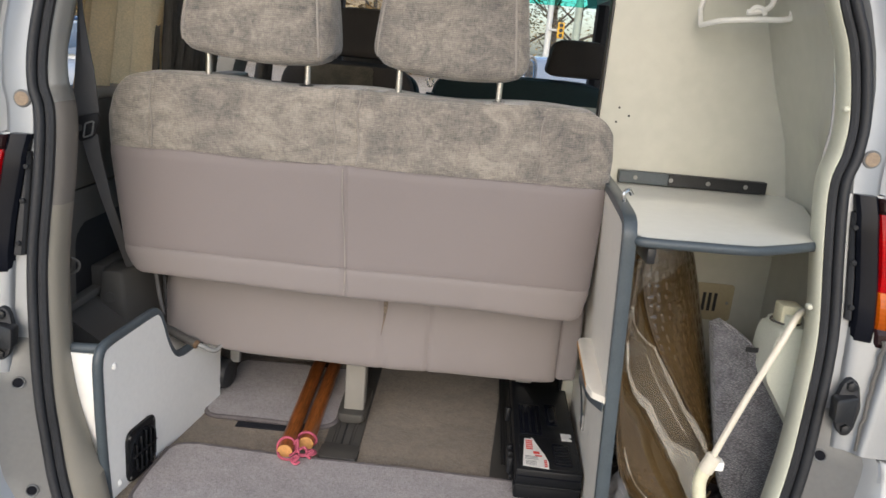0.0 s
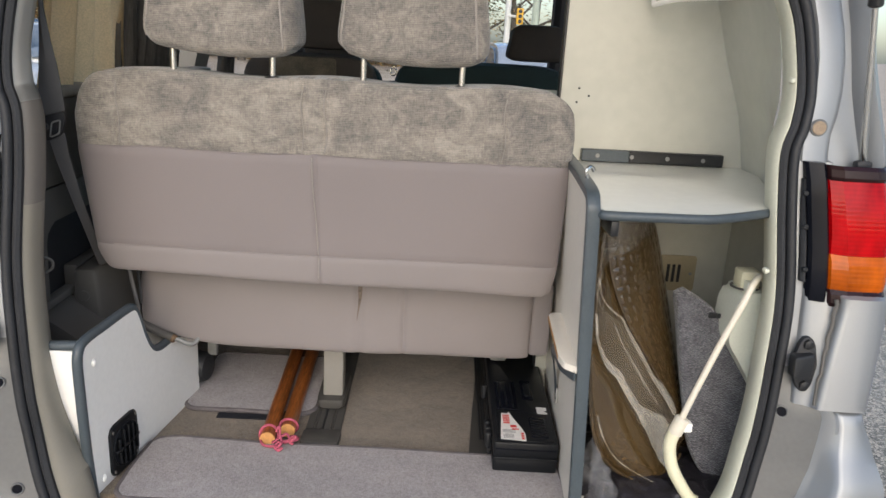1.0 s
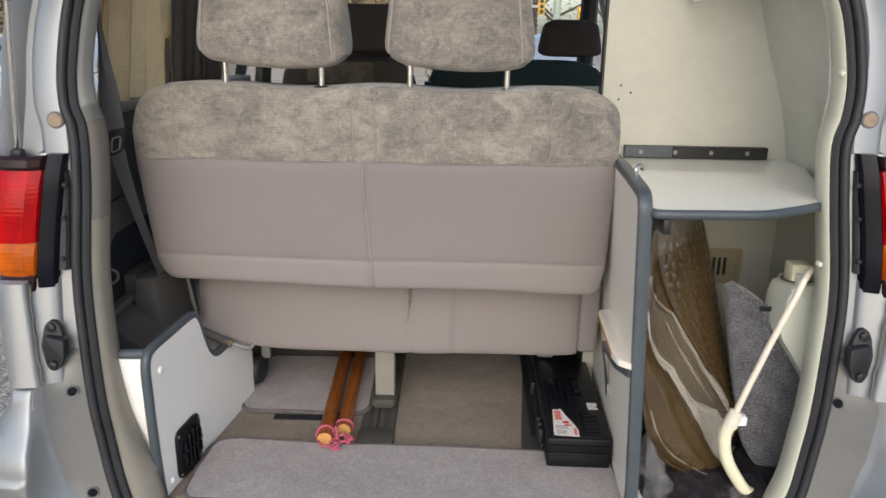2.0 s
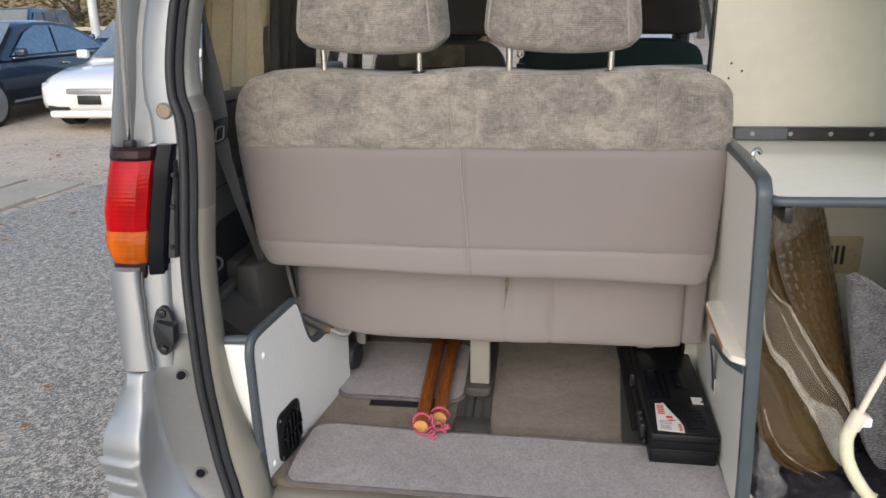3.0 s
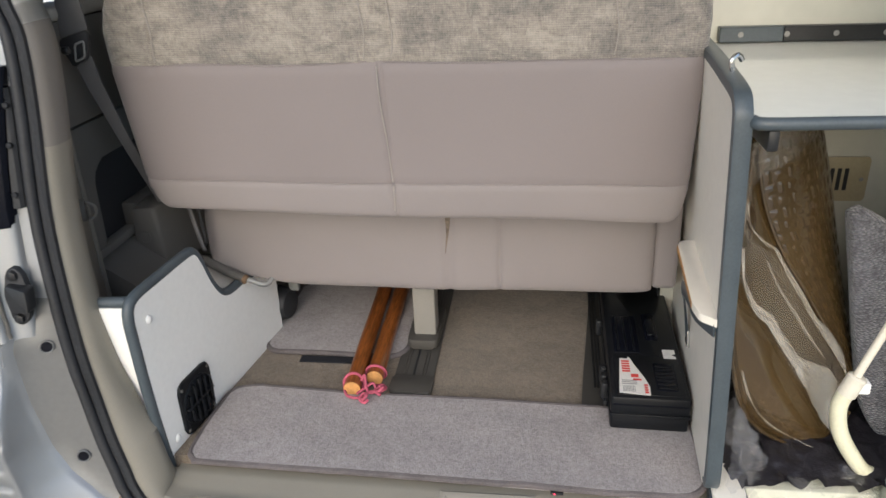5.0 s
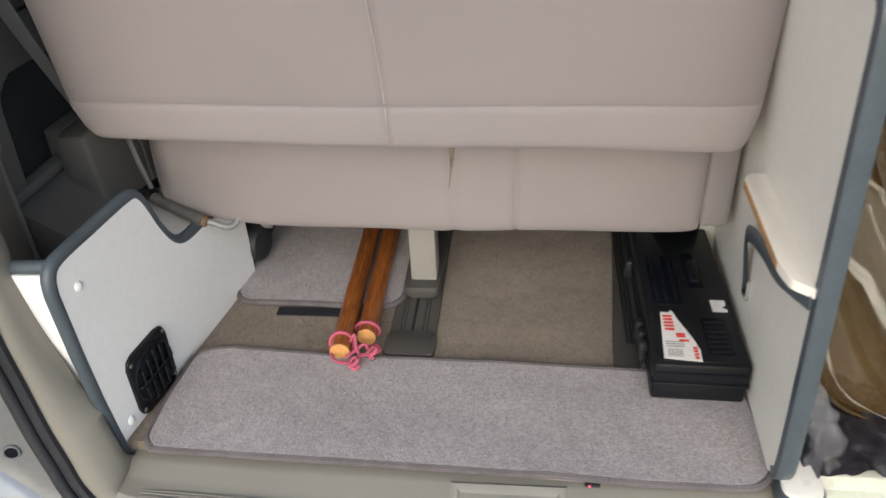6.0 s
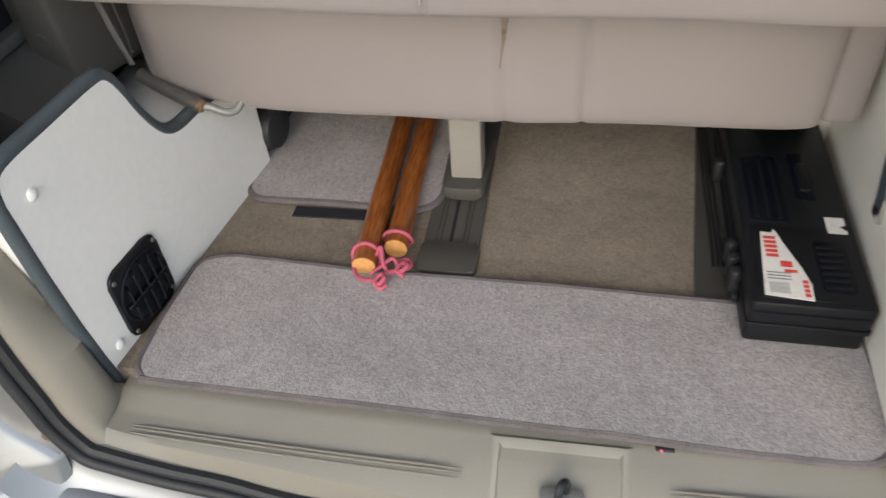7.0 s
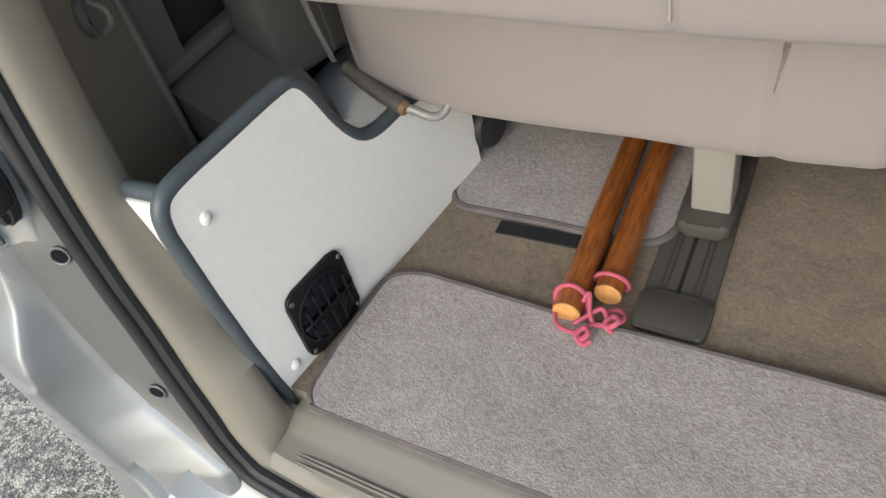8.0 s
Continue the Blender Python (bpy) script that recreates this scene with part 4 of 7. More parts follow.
# interior floor
bm = bmesh.new()
nx, ny = 30, 40
grid = [[bm.verts.new((lerp(-0.70, 0.345, i / nx), lerp(0.031, 2.6, j / ny), 0.622 + wobble((i * 0.2, j * 0.2, 0), 1.0, 0.0006))) for i in range(nx + 1)] for j in range(ny + 1)]
for a, b in zip(grid, grid[1:]):
    for i in range(nx):
        bm.faces.new((a[i], a[i + 1], b[i + 1], b[i]))
ext = bmesh.ops.extrude_face_region(bm, geom=list(bm.faces))
for v in [g for g in ext["geom"] if isinstance(g, bmesh.types.BMVert)]:
    v.co.z = 0.565
solo("floor", bm, CARPET, "brown olive carpet covering the van floor", "floor", kind="structure")

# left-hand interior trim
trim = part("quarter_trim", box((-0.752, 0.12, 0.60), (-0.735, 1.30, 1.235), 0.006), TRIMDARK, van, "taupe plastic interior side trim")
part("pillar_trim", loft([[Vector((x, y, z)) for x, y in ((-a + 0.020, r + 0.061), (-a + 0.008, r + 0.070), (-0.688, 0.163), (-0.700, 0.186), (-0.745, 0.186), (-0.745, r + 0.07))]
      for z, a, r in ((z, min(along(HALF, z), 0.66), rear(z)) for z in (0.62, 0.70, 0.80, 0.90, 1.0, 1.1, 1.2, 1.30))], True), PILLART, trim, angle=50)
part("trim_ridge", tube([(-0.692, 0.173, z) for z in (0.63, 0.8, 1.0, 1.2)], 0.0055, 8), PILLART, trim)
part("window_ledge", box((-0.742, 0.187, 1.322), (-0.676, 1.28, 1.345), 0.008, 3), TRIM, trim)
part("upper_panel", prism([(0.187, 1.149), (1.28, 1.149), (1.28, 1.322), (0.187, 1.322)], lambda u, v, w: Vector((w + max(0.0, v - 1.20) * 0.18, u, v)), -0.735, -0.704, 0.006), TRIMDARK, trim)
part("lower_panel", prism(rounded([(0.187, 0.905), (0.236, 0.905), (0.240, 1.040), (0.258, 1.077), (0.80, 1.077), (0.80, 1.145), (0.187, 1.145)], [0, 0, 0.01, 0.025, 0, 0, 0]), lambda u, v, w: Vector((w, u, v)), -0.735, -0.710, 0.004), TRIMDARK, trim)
# Dark sheet over the trim wall: the pocket's deep shade put into colour.
part("pocket_back", box((-0.7345, 0.232, 0.890), (-0.7300, 0.80, 1.080), 0.002), DARK, trim, "storage pocket with its shade painted dark")
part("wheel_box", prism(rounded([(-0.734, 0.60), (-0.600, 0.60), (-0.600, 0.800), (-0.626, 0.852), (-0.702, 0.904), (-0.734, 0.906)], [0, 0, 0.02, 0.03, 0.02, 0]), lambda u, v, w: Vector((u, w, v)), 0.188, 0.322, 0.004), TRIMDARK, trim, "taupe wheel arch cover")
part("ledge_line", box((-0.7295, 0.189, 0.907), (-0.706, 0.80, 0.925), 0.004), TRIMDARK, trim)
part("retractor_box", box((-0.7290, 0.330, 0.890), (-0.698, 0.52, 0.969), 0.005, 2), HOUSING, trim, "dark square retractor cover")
rings = []
for y, grow, side in ((0.3025, -0.006, 0.0), (0.3045, -0.002, 0.0), (0.310, 0.0, 0.002), (0.38, 0.001, 0.022), (0.50, 0.002, 0.050)):
    rings.append([Vector((x, y, z)) for x, z in rounded([(-0.694 - grow, 0.969 + grow), (-0.648 + grow + side, 0.971 + grow), (-0.640 + grow + side, 0.850 - grow), (-0.653 + side, 0.838 - grow), (-0.699 - grow, 0.898)], [0.010, 0.010, 0.006, 0.008, 0.014], 4)])
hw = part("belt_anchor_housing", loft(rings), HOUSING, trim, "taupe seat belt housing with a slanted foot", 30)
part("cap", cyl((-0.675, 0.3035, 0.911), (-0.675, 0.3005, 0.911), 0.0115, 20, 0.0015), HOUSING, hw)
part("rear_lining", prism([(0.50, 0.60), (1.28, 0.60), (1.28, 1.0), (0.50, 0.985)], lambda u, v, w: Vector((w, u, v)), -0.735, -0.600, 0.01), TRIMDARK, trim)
dish = part("hook_recess", tube([Vector((-0.6570, 0.118, 1.039)) + Vector((0.908, 0.419, 0)) * w for w in (-0.006, 0.002, 0.004, 0.001)], [0.019, 0.019, 0.016, 0.0005], 20, flat=0.62, up=(0.419, -0.908, 0)), TRIMDARK, trim)
part("coat_hook", tube(smooth_path([(-0.6545, 0.120, 1.052), (-0.6435, 0.125, 1.044), (-0.6435, 0.125, 1.030), (-0.6535, 0.120, 1.022)], 4), 0.0028, 8), TRIMDARK, dish)

part("upper_pillar_trim", loft([[Vector((x, y, z)) for x, y in ((-a + 0.018, r + 0.061), (-a - 0.016, r + 0.080), (-a - 0.060, r + 0.06), (-a - 0.03, r + 0.04))] for z, a, r in ((z, along(HALF, z), rear(z)) for z in (1.29, 1.36, 1.42, 1.5, 1.6, 1.7, 1.85))]), TRIM, trim)

# right-hand moulded side of the locker
rings = []
for z in (0.60, 0.75, 0.90, 1.05, 1.15, 1.22, 1.28, 1.34, 1.40, 1.46, 1.53, 1.60, 1.72, 1.86):
    a, r = half(z, 1), rear(z)
    far = along([(0.6, 0.755), (1.0, 0.766), (1.23, 0.762), (1.343, 0.735), (1.46, 0.69), (1.60, 0.645), (1.86, 0.54)], z)
    x0 = a - 0.006 if z < 1.2 else a - 0.012
    deep = along([(1.15, 1.0), (1.23, 0.0)], z)
    rings.append([Vector((lerp(lerp(x0, far, q) + 0.035 * math.sin(math.pi * q) * (1 if z < 1.4 else 0.5), lerp(x0, 0.7615, min(1.0, q * 7) ** 0.7), deep), lerp(r + 0.088, 0.515, q), z)) for q in (0, 0.04, 0.08, 0.14, 0.25, 0.4, 0.55, 0.7, 0.85, 1.0)])
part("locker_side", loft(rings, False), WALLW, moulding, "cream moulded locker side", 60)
part("locker_floor", box((0.345, 0.018, 0.585), (0.76, 0.515, 0.628), 0.004), CREAM, moulding)


# ---- bench seat ----
seat = thing("bench_seat", (-0.16, 0.45, 0.62), "grey bench seat with velour top and vinyl back, folded upright", "seat")


def back_place(u, v, w):
    z = 1.185 + 0.202 * v - (0.009 * (u + 0.3) * (-v) ** 3 if v < 0 else 0.0)
    left, right = along([(0.985, -0.607), (1.03, -0.622), (1.24, -0.646), (1.30, -0.647), (1.386, -0.630)], z), along([(0.985, 0.306), (1.03, 0.314), (1.24, 0.322), (1.30, 0.324), (1.386, 0.315)], z)
    x = lerp(left, right, (u + 1) / 2)
    rad = 0.062 if v > 0 else 0.034
    q = min(1.0, max(0.0, (abs(u) * 0.482 - (0.482 - rad)) / rad))
    drop = rad * 0.9 * (1 - math.sqrt(1 - q * q)) * abs(v) ** 7
    sag = -0.002 * max(0, -v) * math.cos(u * 5 + 0.6) + 0.004 * max(0, v) * math.cos(u * 9)
    z += sag - math.copysign(drop, v)
    y = 0.318 - w
    if w > 0 and z > 1.245:
        y += wobble((x, 0, z), 0.05, 0.0035) + wobble((x, 3, z), 0.018, 0.0012)
    elif w > 0:
        y += wobble((x, 7, z), 0.16, 0.003)
    return Vector((x, y, z))


V1, V2 = (1.043 - 1.185) / 0.201, (1.243 - 1.185) / 0.201
U_SEAM = 2 * (-0.180 + 0.640) / 0.962 - 1


def seam_dent(u, v):
    d = 0.0022 * math.exp(-((v - V1) / 0.018) ** 2) + 0.004 * math.exp(-((v - V2) / 0.025) ** 2)
    if v < V2:
        d += 0.0035 * math.exp(-((u - U_SEAM) / 0.009) ** 2)
    else:
        for x in (-0.206, -0.162, 0.180, -0.554):
            d += 0.004 * math.exp(-((u - (2 * (x + 0.640) / 0.962 - 1)) / 0.014) ** 2)
    return d


low, mid, high = pillow(back_place, 0.080, 90, 56, 9.0, (V1, V2), seam_dent, 22.0, [U_SEAM] + [2 * (x + 0.640) / 0.962 - 1 for x in (-0.206, -0.162, 0.180, -0.554)])
backrest = part("back_panel", mid, VINYL, seat, "mauve grey vinyl seat back", 60)
# Paler copy of the back vinyl: light on the tilted band is painted in.
part("lower_band", low, VINYLB, backrest, "vinyl band with its light painted pale", 60)
velour = part("velour_cover", high, VELVET, backrest, "crushed grey ribbed velour", 60)


def seam(points, r, mtl, parent, name="seam"):
    return part(name, tube(smooth_path(points, 4), r, 6), mtl, parent)


def on_back(x, z, out=0.001):
    """A point on the seat back's rear skin."""
    v = (z - 1.185) / 0.202
    left, right = along([(0.985, -0.607), (1.03, -0.622), (1.24, -0.646), (1.30, -0.647), (1.386, -0.630)], z), along([(0.985, 0.306), (1.03, 0.314), (1.24, 0.322), (1.30, 0.324), (1.386, 0.315)], z)
    u = 2 * (x - left) / (right - left) - 1
    w = 0.080 * max(0.0, 1 - abs(u) ** 9) ** (1 / 9) * max(0.0, 1 - abs(v) ** 22) ** (1 / 22) - seam_dent(u, v) + out
    return back_place(u, v, w)


seam([on_back(x, 1.243 + 0.0012 * math.sin(x * 23), 0.0016) for x in [-0.60 + 0.03 * k for k in range(30)]], 0.0010, VINYL, backrest)
seam([on_back(x, 1.044, 0.0006) for x in [-0.58 + 0.03 * k for k in range(29)]], 0.0009, VINYLB, backrest)
seam([on_back(x, z, 0.0012) for x, z in ((-0.187, 1.238), (-0.186, 1.20), (-0.183, 1.16), (-0.179, 1.12), (-0.176, 1.08), (-0.174, 1.047))], 0.0013, PIPE, backrest)
seam([on_back(-0.173, z, 0.0016) for z in (1.040, 1.025, 1.01, 0.998)], 0.0014, PIPE, backrest)
for x in (-0.206, -0.162, 0.180, -0.554):
    seam([on_back(x + 0.003 * math.sin(z * 60), z, 0.0016) for z in (1.248, 1.27, 1.29, 1.31, 1.33, 1.35, 1.365)], 0.0013, PIPE, velour)

cushion_lo, cushion_hi = 0.784, 0.975


def cushion_place(u, v, w):
    pull = abs(u * v) ** 5 * (1 if v < 0 else 0.2)
    left, right = (-0.580, 0.287)
    x = lerp(left, right, (u + 1) / 2)
    z = lerp(cushion_lo, cushion_hi, (v + 1) / 2)
    if u < 0:
        x += pull * 0.105
        z += pull * 0.060
    else:
        z += pull * 0.004
    y = 0.575 - w + 0.004 * max(0, -v) ** 3
    if w > 0:
        y += wobble((x, 11, z), 0.14, 0.006)
    return Vector((x, y, z))


def cushion_dent(u, v):
    return 0.010 * math.exp(-((u - (2 * (-0.100 + 0.58) / 0.862 - 1)) / 0.022) ** 2) * (0.4 + 0.6 * max(0, v)) + 0.004 * math.exp(-((u - (2 * (-0.004 + 0.58) / 0.862 - 1)) / 0.010) ** 2)


under = part("base_cushion", pillow(cushion_place, 0.235, 70, 34, 26.0, (), cushion_dent, 18.0, [2 * (-0.100 + 0.58) / 0.862 - 1, 2 * (-0.004 + 0.58) / 0.862 - 1])[0], VINYLB, seat, "pale vinyl back of the seat base, worn at a crease", 60)


def on_cushion(x, z, out):
    """A point on the seat base's rear skin."""
    u, v = 2 * (x + 0.580) / 0.862 - 1, 2 * (z - cushion_lo) / (cushion_hi - cushion_lo) - 1
    w = 0.235 * max(0.0, 1 - abs(u) ** 26) ** (1 / 26) * max(0.0, 1 - abs(v) ** 18) ** (1 / 18) - cushion_dent(u, v)
    return cushion_place(u, v, w + out)


FRAYED = mat("frayed brown cloth", (0.135, 0.108, 0.085), 0.95, 0, 0.5, 60, 400, 0.5, 0.001)
part("worn_crease", tube([on_cushion(x, z, 0.0004) for x, z in ((-0.104, 0.960), (-0.103, 0.935), (-0.102, 0.920), (-0.102, 0.905), (-0.104, 0.888), (-0.106, 0.868))], [0.0105, 0.0078, 0.0050, 0.0028, 0.0016, 0.0004], 8, flat=0.10, up=(0, 1, 0)), FRAYED, under, "frayed brown tear")
part("side_block", box((0.281, 0.352, 0.796), (0.327, 0.78, 0.966), 0.010, 3), VINYLB, seat, "grey vinyl side flap")
part("seat_base", box((-0.52, 0.42, 0.815), (0.27, 0.95, 0.955), 0.04, 3), VINYL, seat)
leg = part("leg", box((-0.183, 0.398, 0.652), (-0.137, 0.448, 0.815), 0.004), TRIM, seat, "grey painted steel leg")
part("leg_foot", prism(rounded([(-0.194, 0.372), (-0.132, 0.372), (-0.130, 0.52), (-0.196, 0.52)], 0.012), lambda u, v, w: Vector((u, v, w)), 0.634, 0.655, 0.006), RAIL, leg, "taupe plastic foot cover")
part("leg", box((0.215, 0.52, 0.705), (0.255, 0.57, 0.82), 0.004), STEEL, seat)
# recliner tube, wheel and handle at the seat's end
ARMST = mat("dull grey steel", (0.125, 0.118, 0.108), 0.5, 0.3, 0.15, 14, 200, 0.1, 0.0006)
arm = part("recliner_arm", tube(smooth_path([(-0.592, 0.356, 0.838), (-0.560, 0.340, 0.832), (-0.525, 0.328, 0.822), (-0.500, 0.321, 0.816)], 5), 0.0098, 12), ARMST, seat, "grey steel seat tube")
part("bent_rod", tube(smooth_path([(-0.500, 0.321, 0.816), (-0.485, 0.324, 0.810), (-0.470, 0.327, 0.802), (-0.458, 0.336, 0.800), (-0.450, 0.352, 0.812)], 5), 0.0055, 10), STEEL, arm)
part("tube_end", cyl((-0.505, 0.3225, 0.818), (-0.494, 0.320, 0.812), 0.0092, 12, 0.002), RUST, arm)
wc = Vector((-0.490, 0.484, 0.6735))
knob = part("folding_wheel", tube([wc + Vector((d, -0.2 * d, 0.0)) for d in (-0.021, -0.022, -0.018, -0.0155, -0.0145, 0.008, 0.016, 0.020, 0.021)], [0.020, 0.0360, 0.0385, 0.0385, 0.0370, 0.0360, 0.0320, 0.022, 0.004], 36), RUBBER, seat, "black rubber support wheel")
part("wheel_hub", cyl(wc + Vector((-0.0215, 0.006, 0)), wc + Vector((-0.018, 0.005, 0)), 0.017, 20, 0.001), BLACK, knob)
part("wheel_bracket", box((-0.478, 0.490, 0.700), (-0.455, 0.506, 0.83), 0.003), STEEL, knob)
part("strap", tube(smooth_path([(-0.577, 0.300, 0.99), (-0.573, 0.299, 0.961), (-0.566, 0.298, 0.92), (-0.560, 0.300, 0.885)], 5), 0.0042, 8, flat=0.3, up=(0, 1, 0)), BELT, seat, "dark webbing strap")
part("strap", tube(smooth_path([(-0.562, 0.304, 0.985), (-0.558, 0.303, 0.95), (-0.556, 0.303, 0.90)], 5), 0.0028, 8, flat=0.4, up=(0, 1, 0)), DARK, seat)


def headrest(cx, posts, lean):
    top, bot, hw = 1.655, 1.424, 0.150

    def place(u, v, w):
        z = lerp(bot, top, (v + 1) / 2)
        wide = hw * lerp(1.0, 0.82, (v + 1) / 2)
        pull = abs(u * v) ** 8
        x = cx + u * wide - math.copysign(1, u) * pull * 0.026
        z += (-0.006 * math.cos(u * 2.4) if v < 0 else 0.0) - math.copysign(1, v) * pull * 0.022 + lean * (x - cx)
        y = 0.292 - w * (1.0 - 0.12 * v) + 0.02 * (v + 1) / 2
        if w > 0:
            y += wobble((x, 2, z), 0.05, 0.004)
        return Vector((x, y, z))

    def dent(u, v):
        return 0.006 * math.exp(-((u - 0.80) / 0.02) ** 2) + 0.006 * math.exp(-((u + 0.93) / 0.02) ** 2)

    head = part("headrest", pillow(place, 0.072, 46, 28, 5.0, (), dent)[0], VELVET, seat, "crushed grey velour headrest", 60)
    for u in (0.80, -0.93):
        pts = []
        for k in range(9):
            v = -0.86 + k * 0.21
            w = 0.072 * (1 - abs(u) ** 5) ** 0.2 * (1 - min(1, abs(v)) ** 5) ** 0.2 - 0.004
            pts.append(place(u, v, w))
        part("piping", tube(smooth_path(pts, 3), 0.0028, 6), PIPE, head)
    for x in posts:
        post = part("headrest_post", cyl((x, 0.292, 1.355), (x, 0.292, 1.445), 0.0062, 14), CHROME, head, "chrome headrest post")
        part("collar", tube([(x, 0.292, 1.372), (x, 0.292, 1.384), (x, 0.292, 1.387)], [0.017, 0.016, 0.008], 16), BLACK, post)


headrest(-0.358, (-0.462, -0.272), -0.03)
headrest(0.000, (-0.097, 0.094), -0.03)

# seat belt hanging at the side trim
belt = thing("seat_belt", (-0.66, 0.2, 1.29), "dark grey seat belt hanging with its buckle tongue", "seat belt")
part("webbing", loft([[Vector((x0, y, z0)), Vector(((x0 + x1) / 2, y - bulge, (z0 + z1) / 2)), Vector((x1, y, z1)), Vector((x1, y + 0.003, z1)), Vector(((x0 + x1) / 2, y + 0.003 - bulge, (z0 + z1) / 2)), Vector((x0, y + 0.003, z0))]
                      for x0, x1, y, z0, z1, bulge in ((-0.660, -0.656, 0.200, 1.62, 1.62, 0.0), (-0.664, -0.656, 0.200, 1.49, 1.49, 0.004), (-0.6685, -0.648, 0.200, 1.43, 1.43, 0.006), (-0.673, -0.641, 0.200, 1.39, 1.392, 0.004), (-0.6775, -0.636, 0.200, 1.34, 1.347, 0.002), (-0.681, -0.633, 0.200, 1.297, 1.309, 0.0))]), BELT, belt)
part("webbing", loft([[Vector((x0, y, z - 0.003)), Vector((x1, y, z + 0.006)), Vector((x1, y + 0.003, z + 0.006)), Vector((x0, y + 0.003, z - 0.003))]
                      for x0, x1, y, z in ((-0.668, -0.638, 0.202, 1.262), (-0.665, -0.640, 0.215, 1.22), (-0.660, -0.642, 0.255, 1.13), (-0.656, -0.640, 0.300, 1.04), (-0.653, -0.638, 0.335, 0.97))]), BELT, belt)


def tongue_at(u, v, w):
    """u across the webbing, v up, w towards the tailgate."""
    return Vector((-0.657 + u, 0.200 - w, 1.279 + v + 0.22 * u))


tongue = part("tongue", prism(rounded([(-0.025, 0.012), (-0.023, 0.022), (0.023, 0.024), (0.026, 0.012), (0.014, -0.019), (-0.010, -0.025)], 0.004), tongue_at, -0.002, 0.005, 0.0015), DARK, belt, "dark plastic belt tongue")
part("tongue_blade", tube([tongue_at(u, v, 0.0055) for u, v in rounded([(-0.004, -0.018), (0.013, -0.014), (0.017, 0.010), (0.001, 0.008)], 0.004)], 0.0016, 6, True), STEEL, tongue, "worn steel edge of the tongue")
part("tongue_slot", prism(rounded([(0.001, -0.012), (0.009, -0.010), (0.010, 0.001), (0.003, 0.000)], 0.002), tongue_at, 0.0045, 0.0058), BLACK, tongue)
part("belt_guide", cyl((-0.66, 0.165, 1.283), (-0.648, 0.165, 1.283), 0.006, 12, 0.002), BLACK, belt)

# curtains at the side window
def curtain(name, y0, y1, z0, z1, mtl, label, folds, amp, flare):
    bm = bmesh.new()
    n, rows = 64, 12
    grid = []
    for j in range(rows + 1):
        line = []
        for i in range(n + 1):
            q, h = i / n, j / rows
            z = lerp(z0, z1, h)
            y = lerp(y0, y1, q) + flare * (1 - h) * (q - 0.2)
            x = -0.705 + 0.10 * max(0, z - 1.3) + amp * math.sin(q * folds * 2 * math.pi + 0.8 * math.sin(h * 3 + q * 7)) + wobble((q * 3, h, y0), 0.4, amp * 0.7)
            line.append(bm.verts.new((x, y, z)))
        grid.append(line)
    for a, b in zip(grid, grid[1:]):
        for i in range(n):
            bm.faces.new((a[i], a[i + 1], b[i + 1], b[i]))
    ob = solo(name, bm, mtl, label, "curtain", "curtains at the side windows")
    if mtl is not CURTAIN:
        mod = ob.modifiers.new("cloth", "SOLIDIFY")
        mod.thickness = 0.002
    return ob


curtain("curtain", 0.252, 0.60, 1.345, 1.80, CURTAIN, "tan cloth curtain drawn across the side window", 4.6, 0.016, 0.06)
curtain("curtain", 0.585, 0.98, 1.345, 1.80, CURTDARK, "dark grey brown curtain gathered in folds", 9.0, 0.016, 0.02)
curtain("curtain", 1.45, 1.62, 1.15, 1.80, CURTDARK, "dark grey brown curtain gathered in folds", 4.0, 0.014, 0.02)


# ---- white side panel ----
def panel_at(u, v, w):
    """u along the van, v up, w towards the middle."""
    return Vector((-0.545 + 0.14 * (u - 0.045) + w, u, v))


side_panel = thing("side_panel", (-0.5, 0.3, 0.622), "white laminate side panel with blue grey edging and a round vent", "panel")
top_line = smooth_path([Vector((0.012, 0.890, 0)), Vector((0.017, 0.914, 0)), Vector((0.036, 0.927, 0)), Vector((0.10, 0.931, 0)), Vector((0.176, 0.934, 0)), Vector((0.198, 0.928, 0)), Vector((0.212, 0.903, 0)), Vector((0.226, 0.866, 0)),
                        Vector((0.243, 0.834, 0)), Vector((0.262, 0.815, 0)), Vector((0.288, 0.807, 0)), Vector((0.33, 0.806, 0)), Vector((0.38, 0.800, 0))], 4)
outline = [(0.030, 0.600), (0.020, 0.70), (0.014, 0.80)] + [(p.x, p.y) for p in top_line] + [(0.450, 0.795), (0.450, 0.616)]
part("board", prism(outline, panel_at, -0.016, 0.0), WHITE, side_panel, "white laminate board")
rim = [panel_at(0.030, 0.598, -0.008), panel_at(0.024, 0.645, -0.008), panel_at(0.018, 0.715, -0.008), panel_at(0.014, 0.80, -0.008)] + [panel_at(p.x, p.y, -0.008) for p in top_line]
part("edging", tube(rim, 0.0092, 12), EDGE, side_panel, "blue grey plastic edging")
for u, v in ((0.045, 0.882), (0.050, 0.643)):
    part("screw_cap", tube([panel_at(u, v, w) for w in (0.0, 0.002, 0.004, 0.005)], [0.0072, 0.0070, 0.005, 0.0005], 14), WHITE, side_panel)
part("inner_shelf", box((-0.700, 0.326, 0.768), (-0.520, 0.60, 0.780), 0.002), WHITE, side_panel)
